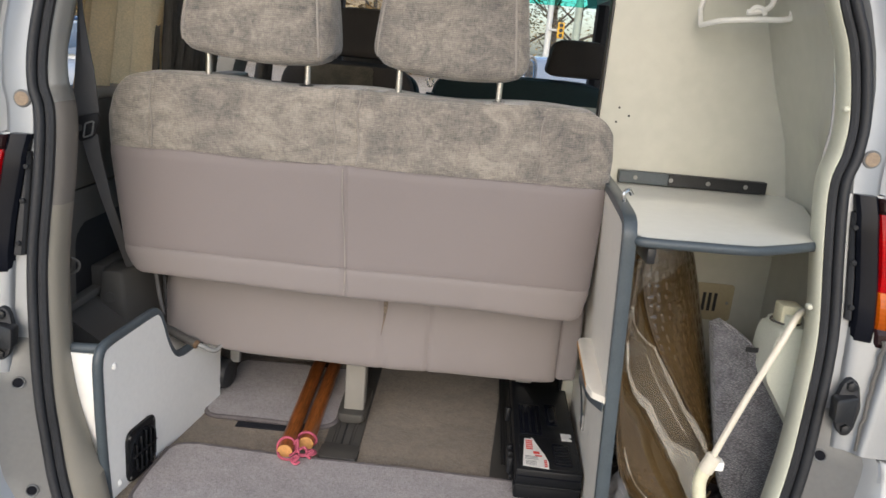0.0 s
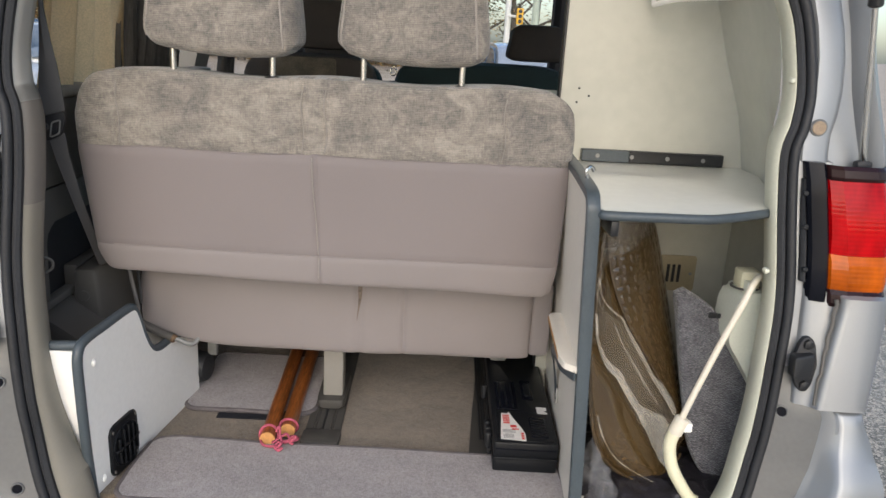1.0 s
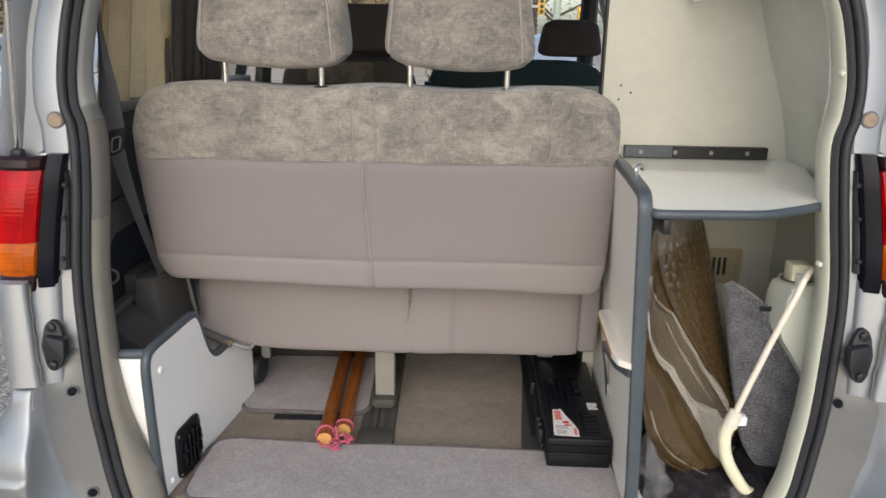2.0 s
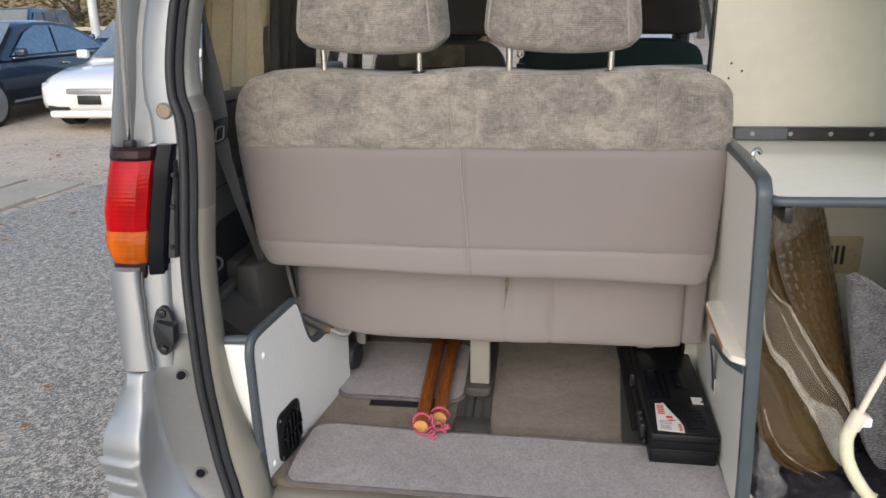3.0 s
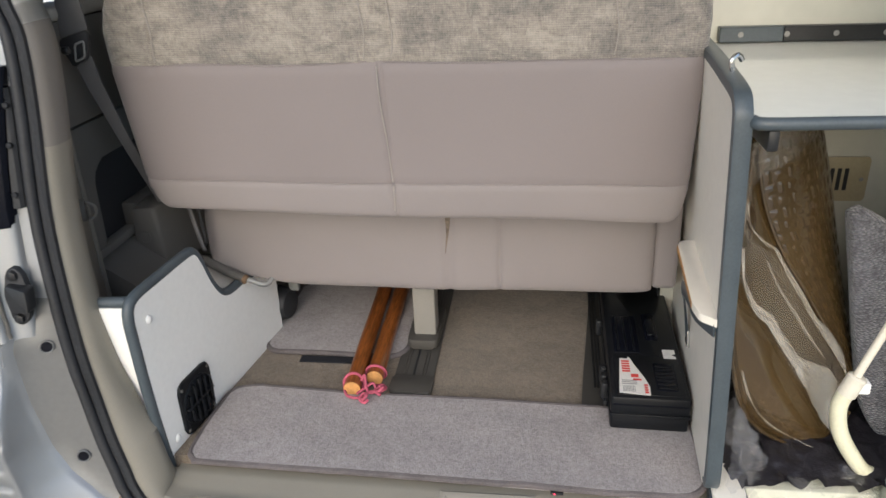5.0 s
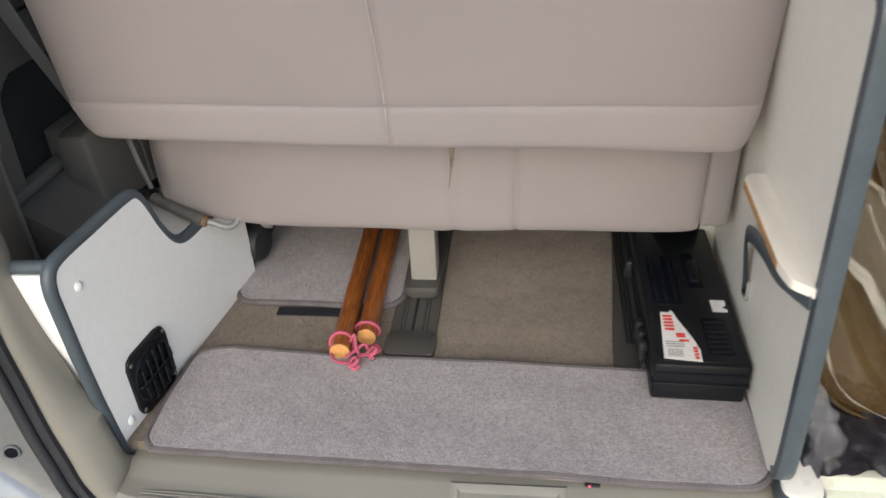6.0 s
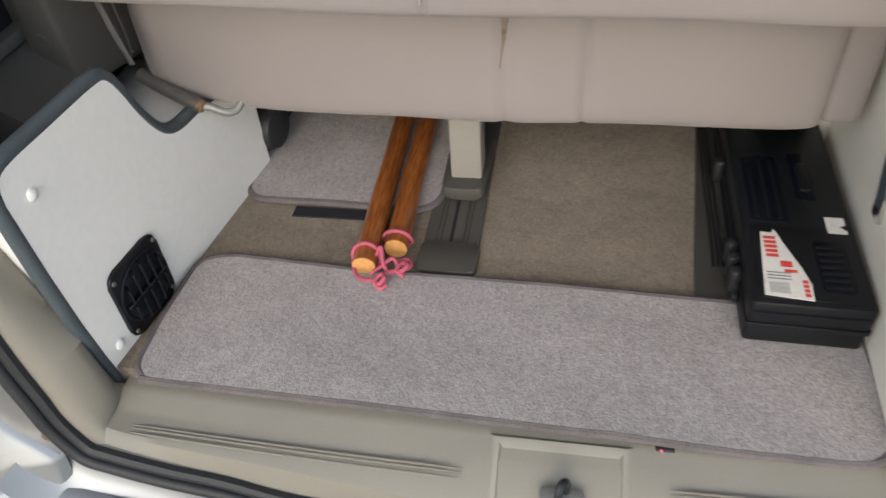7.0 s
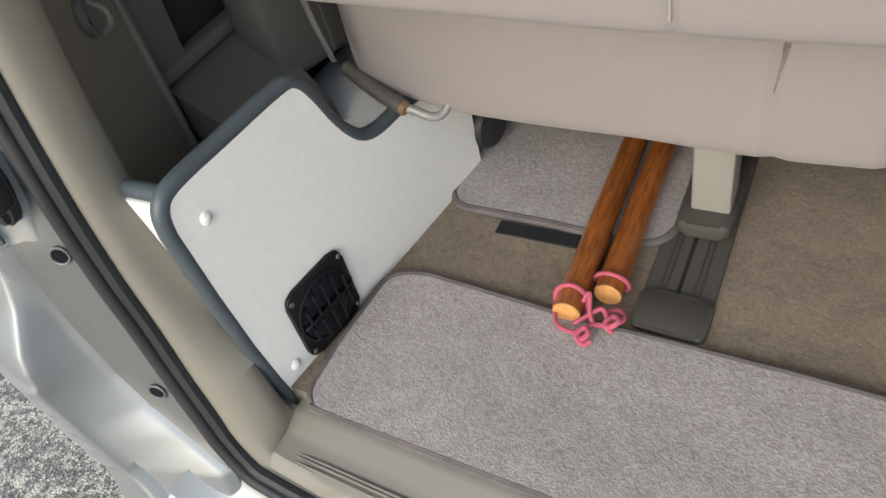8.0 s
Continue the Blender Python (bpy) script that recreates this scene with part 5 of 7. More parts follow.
# vent
vc_u, vc_v = 0.1165, 0.680
hu, hv = 0.046, 0.053
vent = part("vent", prism(rounded([(vc_u - hu, vc_v - hv), (vc_u + hu, vc_v - hv), (vc_u + hu, vc_v + hv), (vc_u - hu, vc_v + hv)], 0.016), panel_at, 0.0, 0.006, 0.0025), CASE, side_panel, "black louvred air vent")
part("vent_ring", tube([panel_at(vc_u + 0.043 * math.cos(q), vc_v + 0.043 * math.sin(q), 0.0065) for q in (2 * math.pi * k / 32 for k in range(32))], 0.0028, 6, True), CASE, vent)
part("vent_hollow", prism([(vc_u + 0.041 * math.cos(q), vc_v + 0.041 * math.sin(q)) for q in (2 * math.pi * k / 32 for k in range(32))], panel_at, 0.0055, 0.0064), RUBBER, vent)
for k in range(-2, 3):
    h = math.sqrt(max(0, 0.040 ** 2 - (k * 0.0155) ** 2))
    for lo, hi in ((-h, -0.003), (0.003, h)):
        part("louvre", box((-0.001, -0.0065, lo), (0.0022, 0.0065, hi), 0.0006, 1, m=Matrix.Translation(panel_at(vc_u + k * 0.0155, vc_v, 0.0105)) @ pose(0, 0, 0, 0, 0, 48)), CASE, vent)
part("louvre_bar", box((-0.001, -0.041, -0.0024), (0.006, 0.041, 0.0024), 0.001, 1, m=Matrix.Translation(panel_at(vc_u, vc_v, 0.0075)) @ pose(0, 0, 0, 0, 0, -8)), CASE, vent)
for a, b in ((-1, -1), (1, -1), (1, 1), (-1, 1)):
    part("vent_screw", tube([panel_at(vc_u + a * 0.040, vc_v + b * 0.042, w) for w in (0.005, 0.0075, 0.0085)], [0.0034, 0.0032, 0.0005], 10), TRIMDARK, vent)
part("end_board", prism([(-0.610, 0.600), (-0.556, 0.600), (-0.556, 0.912), (-0.640, 0.912)], lambda u, v, w: Vector((u, w + 0.05 * (0.91 - v), v)), 0.022, 0.036), WHITE, side_panel)
part("end_edging", tube([(-0.622, 0.032, 0.917), (-0.59, 0.031, 0.919), (-0.556, 0.030, 0.921)], 0.0092, 10), EDGE, side_panel)

# ---- mats ----
def floor_mat(outline, z, thick, label, waves, droop=0.0):
    mt = thing("floor_mat", (sum(p[0] for p in outline) / len(outline), sum(p[1] for p in outline) / len(outline), z), label, "mat")

    def lift(x, y):
        return wobble((x, y, 0), 0.11, waves) + wobble((x, y, 4), 0.03, waves * 0.3)

    def sag(x, y):
        return droop * max(0.0, min(1.0, (0.022 - 0.026 * (x + 0.5) - y) / 0.010))

    bm = bmesh.new()
    xs, ys = [p[0] for p in outline], [p[1] for p in outline]
    centre = Vector((sum(xs) / len(xs), sum(ys) / len(ys)))
    rings = []
    for k in range(15):
        f = 1 - k / 15
        rings.append([Vector((lerp(centre.x, x, f), lerp(centre.y, y, f), z + thick + lift(lerp(centre.x, x, f), lerp(centre.y, y, f)))) for x, y in outline])
    base = [Vector((x, y, z + 0.001 - sag(x, y))) for x, y in outline]
    loft([base] + rings, True, True, bm)
    part("carpet_top", bm, MATC, mt)
    edge = smooth_path([Vector((x, y, z + thick * 0.55 + lift(x, y) - sag(x, y) * 0.25)) for x, y in outline], 2, True)
    part("binding", tube(edge, 0.0058, 8, True), BIND, mt, "stitched dark binding")
    # single overlock stitches
    bm = bmesh.new()
    total, d = 0.0, 0.0
    for a, b in zip(edge, edge[1:] + edge[:1]):
        while d < total + (b - a).length:
            t = (d - total) / (b - a).length
            p = a.lerp(b, t)
            u = (b - a).normalized()
            n = Vector((-u.y, u.x, 0))
            bmesh.ops.create_cube(bm, size=1, matrix=Matrix.Translation(p) @ Matrix((u, n, Vector((0, 0, 1)))).transposed().to_4x4() @ Matrix.Diagonal((0.0022, 0.0079, 0.0087, 1)))
            d += 0.0040 + 0.0006 * math.sin(d * 90)
        total += (b - a).length
    tagged(part("stitching", bm, BIND, mt), kind="stuff")
    return mt


floor_mat(rounded([(-0.516, 0.015), (-0.25, 0.009), (0.03, 0.001), (0.20, -0.005), (0.337, -0.007), (0.337, 0.10), (0.334, 0.200), (0.20, 0.204), (-0.04, 0.213), (-0.29, 0.218), (-0.47, 0.230), (-0.512, 0.215), (-0.520, 0.10)],
                  [0.03, 0.03, 0.03, 0.03, 0.055, 0.02, 0.03, 0.03, 0.03, 0.03, 0.02, 0.03, 0.03], 4), 0.622, 0.010, "mauve grey carpet mat with stitched edge along the sill", 0.0026, 0.007)
floor_mat(rounded([(-0.499, 0.358), (-0.35, 0.356), (-0.196, 0.349), (-0.196, 0.50), (-0.20, 0.66), (-0.50, 0.66)], [0.04, 0.02, 0.05, 0.02, 0.03, 0.03], 5), 0.622, 0.010,
          "mauve grey carpet mat lying under the bench seat", 0.0015)
glow = thing("reed_switch", (0.105, -0.004, 0.617), "small black switch with a tiny red lamp under the mat edge", "switch")
part("casing", box((0.095, -0.0082, 0.6158), (0.115, 0.004, 0.6205), 0.0015), BLACK, glow)
RED = bpy.data.materials.new("red indicator")
RED.use_nodes = True
RED.node_tree.nodes["Principled BSDF"].inputs["Base Color"].default_value = (0.8, 0.02, 0.05, 1)
RED.node_tree.nodes["Principled BSDF"].inputs["Emission Color"].default_value = (1.0, 0.05, 0.12, 1)
RED.node_tree.nodes["Principled BSDF"].inputs["Emission Strength"].default_value = 2.0
part("indicator", cyl((0.101, -0.0080, 0.6185), (0.101, -0.0090, 0.6185), 0.0012, 8), RED, glow, "tiny red lamp")
solo("velcro_strip", box((-0.414, 0.326, 0.6225), (-0.285, 0.349, 0.6255), 0.001, 1), mat("black hook tape", (0.012, 0.013, 0.018), 0.9, 0, 0.3, 60, 900, 0.5, 0.001), "black hook and loop strip on the carpet", "strip")

# seat rails in the floor
rail = thing("seat_rail", (-0.168, 0.6, 0.622), "dark taupe plastic seat rail set in the carpet", "rail", "seat rails")
part("rail_channel", box((-0.207, 0.275, 0.6215), (-0.128, 1.2, 0.6275), 0.003, 2), RAIL, rail)
part("rail_slot", box((-0.1715, 0.285, 0.6262), (-0.1665, 1.2, 0.6284), 0.0008, 1), BLACK, rail)
for x in (-0.190, -0.184, -0.152, -0.146):
    part("rail_bead", tube([(x, 0.28, 0.6275), (x, 0.7, 0.6275), (x, 1.2, 0.6275)], 0.0015, 6), RAIL, rail)
part("end_cap", prism(rounded([(-0.209, 0.228), (-0.127, 0.224), (-0.126, 0.282), (-0.208, 0.284)], 0.010), lambda u, v, w: Vector((u, v, w)), 0.622, 0.632, 0.004), RAIL, rail, "rounded rail end cap")
rail = thing("seat_rail", (0.2, 0.6, 0.622), "dark taupe plastic seat rail set in the carpet", "rail", "seat rails")
part("rail_channel", loft([[Vector((x0, y, 0.6215)), Vector((x1, y, 0.6215)), Vector((x1, y, 0.6275)), Vector((x0, y, 0.6275))] for x0, x1, y in ((0.152, 0.33, 0.200), (0.160, 0.33, 0.30), (0.188, 0.33, 0.60), (0.20, 0.33, 1.2))]), RAIL, rail)
for k, x in enumerate((0.181, 0.187, 0.193)):
    part("rail_bead", tube([(x, 0.27, 0.6278), (x + 0.01, 0.7, 0.6278), (x + 0.02, 1.2, 0.6278)], 0.002, 6), BLACK, rail)

# ---- two wooden poles tied with cord ----
def pole(ax, ay, bx, by, z0, z1, label):
    p = thing("wooden_pole", (ax, ay, 0.632), label, "pole", "poles tied together")
    a, b = Vector((ax, ay, z0)), Vector((bx, by, z1))
    n = 26
    bm = tube([a.lerp(b, k / n) + Vector((wobble((k * 0.3, ax, 0), 1, 0.0008), 0, wobble((k * 0.3, ax, 5), 1, 0.0006))) for k in range(n + 1)], [0.0165 + wobble((k * 0.7, ay, 2), 1, 0.0006) for k in range(n + 1)], 20)
    shaft = part("shaft", bm, WOODV, p)
    u = (a - b).normalized()
    part("cut_end", cyl(a - u * 0.0006, a + u * 0.0022, 0.0160, 24, 0.0014), WOODEND, shaft, "pale cut end")
    return p


pole(-0.274, 0.214, -0.303, 1.02, 0.642, 0.651, "varnished red brown wooden pole with a pale cut end")
pole(-0.2385, 0.252, -0.258, 1.05, 0.642, 0.651, "varnished red brown wooden pole with a pale cut end")
cord = thing("cord", (-0.25, 0.22, 0.635), "pink cord tied in knots round two wooden poles", "cord")
for cx, cy, tilt in ((-0.2745, 0.232, 0.006), (-0.239, 0.270, -0.004)):
    part("loop", tube([(cx + 0.0195 * math.cos(q), cy + tilt * math.sin(q), 0.642 + 0.0195 * math.sin(q) * (1 if math.sin(q) > 0 else 0.86)) for q in (2 * math.pi * k / 28 for k in range(28))], 0.0028, 8, True), CORD, cord)
part("strand", tube(smooth_path([(-0.258, 0.226, 0.652), (-0.252, 0.232, 0.662), (-0.247, 0.215, 0.648), (-0.238, 0.207, 0.640), (-0.228, 0.214, 0.642), (-0.236, 0.224, 0.650), (-0.250, 0.214, 0.644), (-0.262, 0.202, 0.640)], 6), 0.0027, 8), CORD, cord)
part("strand", tube(smooth_path([(-0.292, 0.224, 0.640), (-0.280, 0.198, 0.638), (-0.258, 0.193, 0.638), (-0.240, 0.205, 0.643), (-0.222, 0.212, 0.640), (-0.212, 0.226, 0.638), (-0.220, 0.236, 0.638), (-0.232, 0.228, 0.641)], 6), 0.0027, 8), CORD, cord)
part("knot", tube(smooth_path([(-0.252, 0.192, 0.638), (-0.246, 0.184, 0.642), (-0.240, 0.189, 0.648), (-0.247, 0.197, 0.645), (-0.254, 0.188, 0.640), (-0.244, 0.180, 0.637), (-0.238, 0.186, 0.639)], 6, False), 0.0031, 8), CORD, cord, "tight knot")
part("knot", tube(smooth_path([(-0.226, 0.213, 0.640), (-0.220, 0.206, 0.646), (-0.214, 0.213, 0.650), (-0.221, 0.220, 0.646), (-0.229, 0.211, 0.642), (-0.218, 0.204, 0.638)], 6), 0.0031, 8), CORD, cord, "tight knot")

# ---- black plastic case ----
case = thing("tool_case", (0.26, 0.3, 0.632), "black plastic tool case with a torn paper label", "tool case")


def case_at(x, y, z):
    """The case turns slightly across the rail."""
    c, s = math.cos(radians(-1.5)), math.sin(radians(-1.5))
    return Vector((0.262 + c * x - s * (y - 0.12), 0.122 + s * x + c * (y - 0.12), z))


def case_block(name, x0, x1, y0, y1, z0, z1, bev, mtl, parent, label=""):
    return part(name, prism(rounded([(x0, y0), (x1, y0), (x1, y1), (x0, y1)], 0.006, 3), lambda u, v, w: case_at(u, v, w), z0, z1, bev), mtl, parent, label)


base = case_block("tray", -0.065, 0.065, 0.140, 0.60, 0.633, 0.662, 0.003, CASE, case)
lid = case_block("lid", -0.066, 0.066, 0.138, 0.602, 0.665, 0.700, 0.005, CASE, case)
case_block("seam_rib", -0.0675, 0.0675, 0.1365, 0.603, 0.6605, 0.6665, 0.0015, CASE, lid)
case_block("raised_panel", -0.056, 0.058, 0.146, 0.270, 0.699, 0.7012, 0.001, CASE, lid)
case_block("recess", -0.052, -0.006, 0.278, 0.415, 0.6995, 0.7008, 0.0005, GLOSS, lid)
for k in range(3):
    case_block("recess_rib", -0.046 + 0.014 * k, -0.042 + 0.014 * k, 0.285, 0.408, 0.7004, 0.7016, 0.0004, CASE, lid)
case_block("recess", 0.012, 0.048, 0.160, 0.246, 0.7005, 0.7018, 0.0005, GLOSS, lid)
for k in range(7):
    case_block("grille_bar", 0.015, 0.045, 0.166 + 0.011 * k, 0.171 + 0.011 * k, 0.7012, 0.7026, 0.0005, CASE, lid)
case_block("recess", 0.008, 0.032, 0.325, 0.425, 0.6995, 0.7008, 0.0005, GLOSS, lid)
case_block("carry_grip", 0.013, 0.027, 0.340, 0.400, 0.7000, 0.7050, 0.0012, CASE, lid)
case_block("end_groove", -0.062, 0.062, 0.1372, 0.139, 0.684, 0.687, 0.0004, GLOSS, lid)
for y in (0.20, 0.225, 0.25, 0.42):
    case_block("latch", -0.079, -0.0655, y, y + 0.016, 0.648, 0.682, 0.003, BLACK, case)
case_block("hinge_bar", -0.074, -0.0655, 0.19, 0.30, 0.642, 0.652, 0.002, BLACK, case)
paper = part("label", prism([(-0.052, 0.149), (-0.0005, 0.1445), (0.0005, 0.170), (-0.006, 0.196), (-0.022, 0.240), (-0.026, 0.256), (-0.030, 0.262), (-0.032, 0.255), (-0.045, 0.256), (-0.0475, 0.22)], lambda u, v, w: case_at(u, v, w), 0.7016, 0.7022), PAPER, case, "torn white paper label with red print")


def ink(x0, x1, y0, y1, mtl, name="print_bar"):
    part(name, prism([(x0, y0), (x1, y0), (x1, y1), (x0, y1)], lambda u, v, w: case_at(u, v, w), 0.7022, 0.7025), mtl, paper)


for k in range(5):
    ink(-0.043, -0.029, 0.212 + k * 0.0078, 0.2172 + k * 0.0078, REDINK)
ink(-0.029, -0.016, 0.196, 0.206, REDINK)
ink(-0.026, -0.012, 0.187, 0.192, REDINK)
for k in range(4):
    ink(-0.009, -0.003, 0.150 + k * 0.007, 0.155 + k * 0.007, REDINK)
for k in range(9):
    ink(-0.045 + k * 0.0024, -0.0440 + k * 0.0024, 0.153, 0.170, GREYINK, "barcode_bar")
for k in range(3):
    ink(-0.046, -0.020, 0.175 + k * 0.005, 0.1768 + k * 0.005, GREYINK)
part("sticker", prism([(0.034, 0.262), (0.056, 0.262), (0.056, 0.268), (0.049, 0.275), (0.056, 0.279), (0.056, 0.292), (0.034, 0.292)], lambda u, v, w: case_at(u, v, w), 0.7008, 0.7016), PAPER, case, "small torn white sticker")

# ---- partition between mats and locker ----
def wall_at(u, v, w):
    """u along the van, v up, w to the right."""
    return Vector((0.297 + 0.047 * (1.235 - v) + 0.06 * (u + 0.018) + w, u, v))


partition = thing("partition_board", (0.335, 0.2, 0.63), "upright white laminate partition with blue grey edging", "partition")
edge_line = smooth_path([Vector((0.005, 0.645, 0)), Vector((-0.008, 0.655, 0)), Vector((-0.016, 0.690, 0)), Vector((-0.018, 0.80, 0)), Vector((-0.018, 0.95, 0)), Vector((-0.018, 1.10, 0)), Vector((-0.018, 1.205, 0)), Vector((-0.012, 1.232, 0)), Vector((0.012, 1.246, 0)),
                         Vector((0.10, 1.250, 0)), Vector((0.19, 1.252, 0)), Vector((0.40, 1.252, 0))], 4)
part("board", prism([(p.x, p.y) for p in edge_line] + [(0.505, 1.252), (0.505, 0.634), (0.02, 0.634)], wall_at, 0.0, 0.0195), PARTW, partition)
bm = bmesh.new()
ring = []
for i, p in enumerate(edge_line):
    a, b = edge_line[max(i - 1, 0)], edge_line[min(i + 1, len(edge_line) - 1)]
    d = (b - a).normalized()
    n = Vector((-d.y, d.x, 0))
    ring.append([wall_at(p.x + n.x * o, p.y + n.y * o, w) for o, w in ((0.003, -0.001), (0.0045, 0.002), (0.0045, 0.0180), (0.003, 0.0205), (-0.010, 0.0210), (-0.010, -0.0015))])
loft(ring, True, True, bm)
part("edging", bm, EDGE, partition, "blue grey plastic edging")
foot = part("foot", prism(rounded([(0.334, -0.028), (0.386, -0.032), (0.388, 0.06), (0.346, 0.06)], [0.024, 0.024, 0, 0]), lambda u, v, w: Vector((u, v, w)), 0.612, 0.640, 0.002), PARTW, partition, "white block foot with grey edge")
part("foot_edging", prism(rounded([(0.331, -0.032), (0.389, -0.036), (0.391, 0.055), (0.342, 0.055)], [0.026, 0.026, 0, 0]), lambda u, v, w: Vector((u, v, w)), 0.608, 0.634, 0.002), EDGE, foot)
part("hook_catch", tube(smooth_path([wall_at(0.085, 1.252, 0.012), wall_at(0.085, 1.268, 0.010), wall_at(0.090, 1.274, 0.018), wall_at(0.095, 1.266, 0.024)], 4), 0.0035, 8), CHROME, partition, "small chrome hook")
# block with raw ply edge and webbing loop
block = thing("support_block", (0.31, 0.18, 0.86), "white laminate support block with raw plywood edge screwed to partition", "block")
ledge_shape = rounded([(-0.014, 0.0015), (-0.0135, -0.002), (0.004, -0.022), (0.034, -0.0285), (0.236, -0.0275), (0.250, -0.021), (0.252, 0.0015)], [0, 0.001, 0.006, 0.008, 0.006, 0.006, 0], 4)
part("block_face", prism(ledge_shape, lambda u, v, w: wall_at(u, w, v), 0.9300, 0.9420, 0.0012), PARTW, block, "", 30)
part("ply_edge", loft([[wall_at(u, z, w) for z, w in ((0.9312, -0.0270), (0.9312, -0.0292), (0.9400, -0.0292), (0.9400, -0.0270))] for u in (0.232, 0.18, 0.12, 0.06, 0.040)]), PLY, block, "raw plywood edge")
strap = part("webbing_loop", tube(smooth_path([wall_at(0.240, 0.762, -0.004), wall_at(0.244, 0.800, -0.007), wall_at(0.236, 0.842, -0.013), wall_at(0.205, 0.876, -0.021), wall_at(0.160, 0.898, -0.024), wall_at(0.106, 0.911, -0.024), wall_at(0.055, 0.916, -0.022), wall_at(0.018, 0.921, -0.013), wall_at(-0.012, 0.926, -0.004)], 6), 0.0115, 8, flat=0.16, up=(1, 0, 0)), EDGE, block, "blue grey webbing loop")
part("strap_end", prism([(0.228, 0.748), (0.252, 0.748), (0.254, 0.780), (0.230, 0.780)], wall_at, -0.0055, 0.001, 0.001), CHROME, strap, "clear tape over the strap end")
part("tape_patch", prism([(0.150, 0.772), (0.168, 0.774), (0.168, 0.788), (0.150, 0.786)], wall_at, 0.0, 0.0025), PAPER, block)

# ---- locker: shelf, wall, bracket ----
shelf = thing("shelf", (0.5, 0.25, 1.21), "glossy white shelf with blue grey edging", "shelf")
FRONT = smooth_path([Vector((0.322, -0.014, 0)), Vector((0.333, -0.025, 0)), Vector((0.42, -0.022, 0)), Vector((0.49, -0.018, 0)), Vector((0.528, -0.004, 0)), Vector((0.615, 0.050, 0)), Vector((0.66, 0.10, 0)), Vector((0.755, 0.40, 0))], 4)
flat_out = [(p.x, p.y) for p in FRONT] + [(0.758, 0.508), (0.322, 0.508)]
part("top", prism(flat_out, lambda u, v, w: Vector((u, v, w)), 1.2070, 1.2215), SHELFW, shelf, "glossy white laminate")
part("edging", tube([Vector((p.x, p.y, 1.2140)) for p in FRONT[:-3]], 0.0082, 10, up=(0, 0, 1)), EDGE, shelf, "blue grey plastic edging")
part("bracket", box((0.338, -0.02, 1.178), (0.352, 0.05, 1.204), 0.003), BLACK, shelf)
wall = new("partition_wall")
wall.location = (0.54, 0.515, 0.63)
tagged(wall, "cream white laminate cabinet side above and below the shelf", "wall", kind="structure")
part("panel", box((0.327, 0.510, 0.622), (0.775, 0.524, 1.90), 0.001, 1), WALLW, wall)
part("edge_strip", box((0.321, 0.506, 0.622), (0.3265, 0.528, 1.90), 0.001, 1), BLACK, wall)
for x, z in ((0.367, 1.383), (0.390, 1.367), (0.364, 1.352)):
    part("screw_hole", cyl((x, 0.5105, z), (x, 0.5092, z), 0.0026, 10), BLACK, wall)
bar = thing("fixing_bar", (0.54, 0.5, 1.24), "dark grey fixing bar screwed to the wall over the shelf", "bar")
part("bar_end", box((0.384, 0.488, 1.2235), (0.4925, 0.5095, 1.2500), 0.0015, 1), EDGE, bar)
part("bar_body", box((0.493, 0.489, 1.2235), (0.709, 0.5095, 1.2500), 0.0015, 1), BLACK, bar)
for x in (0.420, 0.498, 0.580, 0.662):
    part("bar_screw", cyl((x, 0.4885, 1.237), (x, 0.4870, 1.237), 0.0050, 12, 0.001), STEEL, bar)
hanger = thing("folding_hanger", (0.58, 0.49, 1.59), "white plastic folding hanger fixed to the locker wall", "hanger")
part("rail", tube(smooth_path([(0.500, 0.47, 1.566), (0.530, 0.42, 1.576), (0.590, 0.402, 1.582), (0.640, 0.398, 1.586), (0.652, 0.398, 1.598), (0.650, 0.400, 1.66)], 5), 0.0058, 10), WHITE, hanger)
part("rail", tube(smooth_path([(0.566, 0.402, 1.594), (0.590, 0.400, 1.598), (0.606, 0.398, 1.606), (0.612, 0.398, 1.625), (0.610, 0.400, 1.67)], 5), 0.0055, 10), WHITE, hanger)
part("hook", tube(smooth_path([(0.570, 0.402, 1.592), (0.578, 0.396, 1.604), (0.592, 0.395, 1.602), (0.600, 0.398, 1.592)], 5), 0.0045, 8), WHITE, hanger)
part("mount", box((0.560, 0.400, 1.66), (0.672, 0.5095, 1.70), 0.008, 3), WHITE, hanger)
part("stay", tube([(0.500, 0.47, 1.566), (0.505, 0.508, 1.60), (0.52, 0.508, 1.68)], 0.005, 8), WHITE, hanger)


# ---- what stands in the locker ----
tray = thing("plastic_tray", (0.5, 0.15, 0.63), "bronze tinted moulded plastic tray wrapped in clear film", "tray")
def rail_point(pts, v):
    v = max(0.0, min(0.9999, v)) * (len(pts) - 1)
    k = int(v)
    return Vector(pts[k]).lerp(Vector(pts[k + 1]), v - k)


R_LEFT = smooth_path([(0.362, 0.12, 1.15), (0.362, 0.11, 0.98), (0.372, 0.10, 0.80), (0.405, 0.10, 0.70), (0.462, 0.105, 0.655), (0.520, 0.115, 0.642)], 6)
R_RIDGE = smooth_path([(0.372, 0.165, 1.196), (0.385, 0.165, 1.08), (0.420, 0.160, 0.985), (0.485, 0.158, 0.885), (0.545, 0.160, 0.795), (0.585, 0.160, 0.715)], 6)
R_RIGHT = smooth_path([(0.470, 0.270, 1.196), (0.505, 0.270, 1.13), (0.545, 0.275, 1.00), (0.580, 0.280, 0.87), (0.602, 0.270, 0.75), (0.602, 0.220, 0.665)], 6)


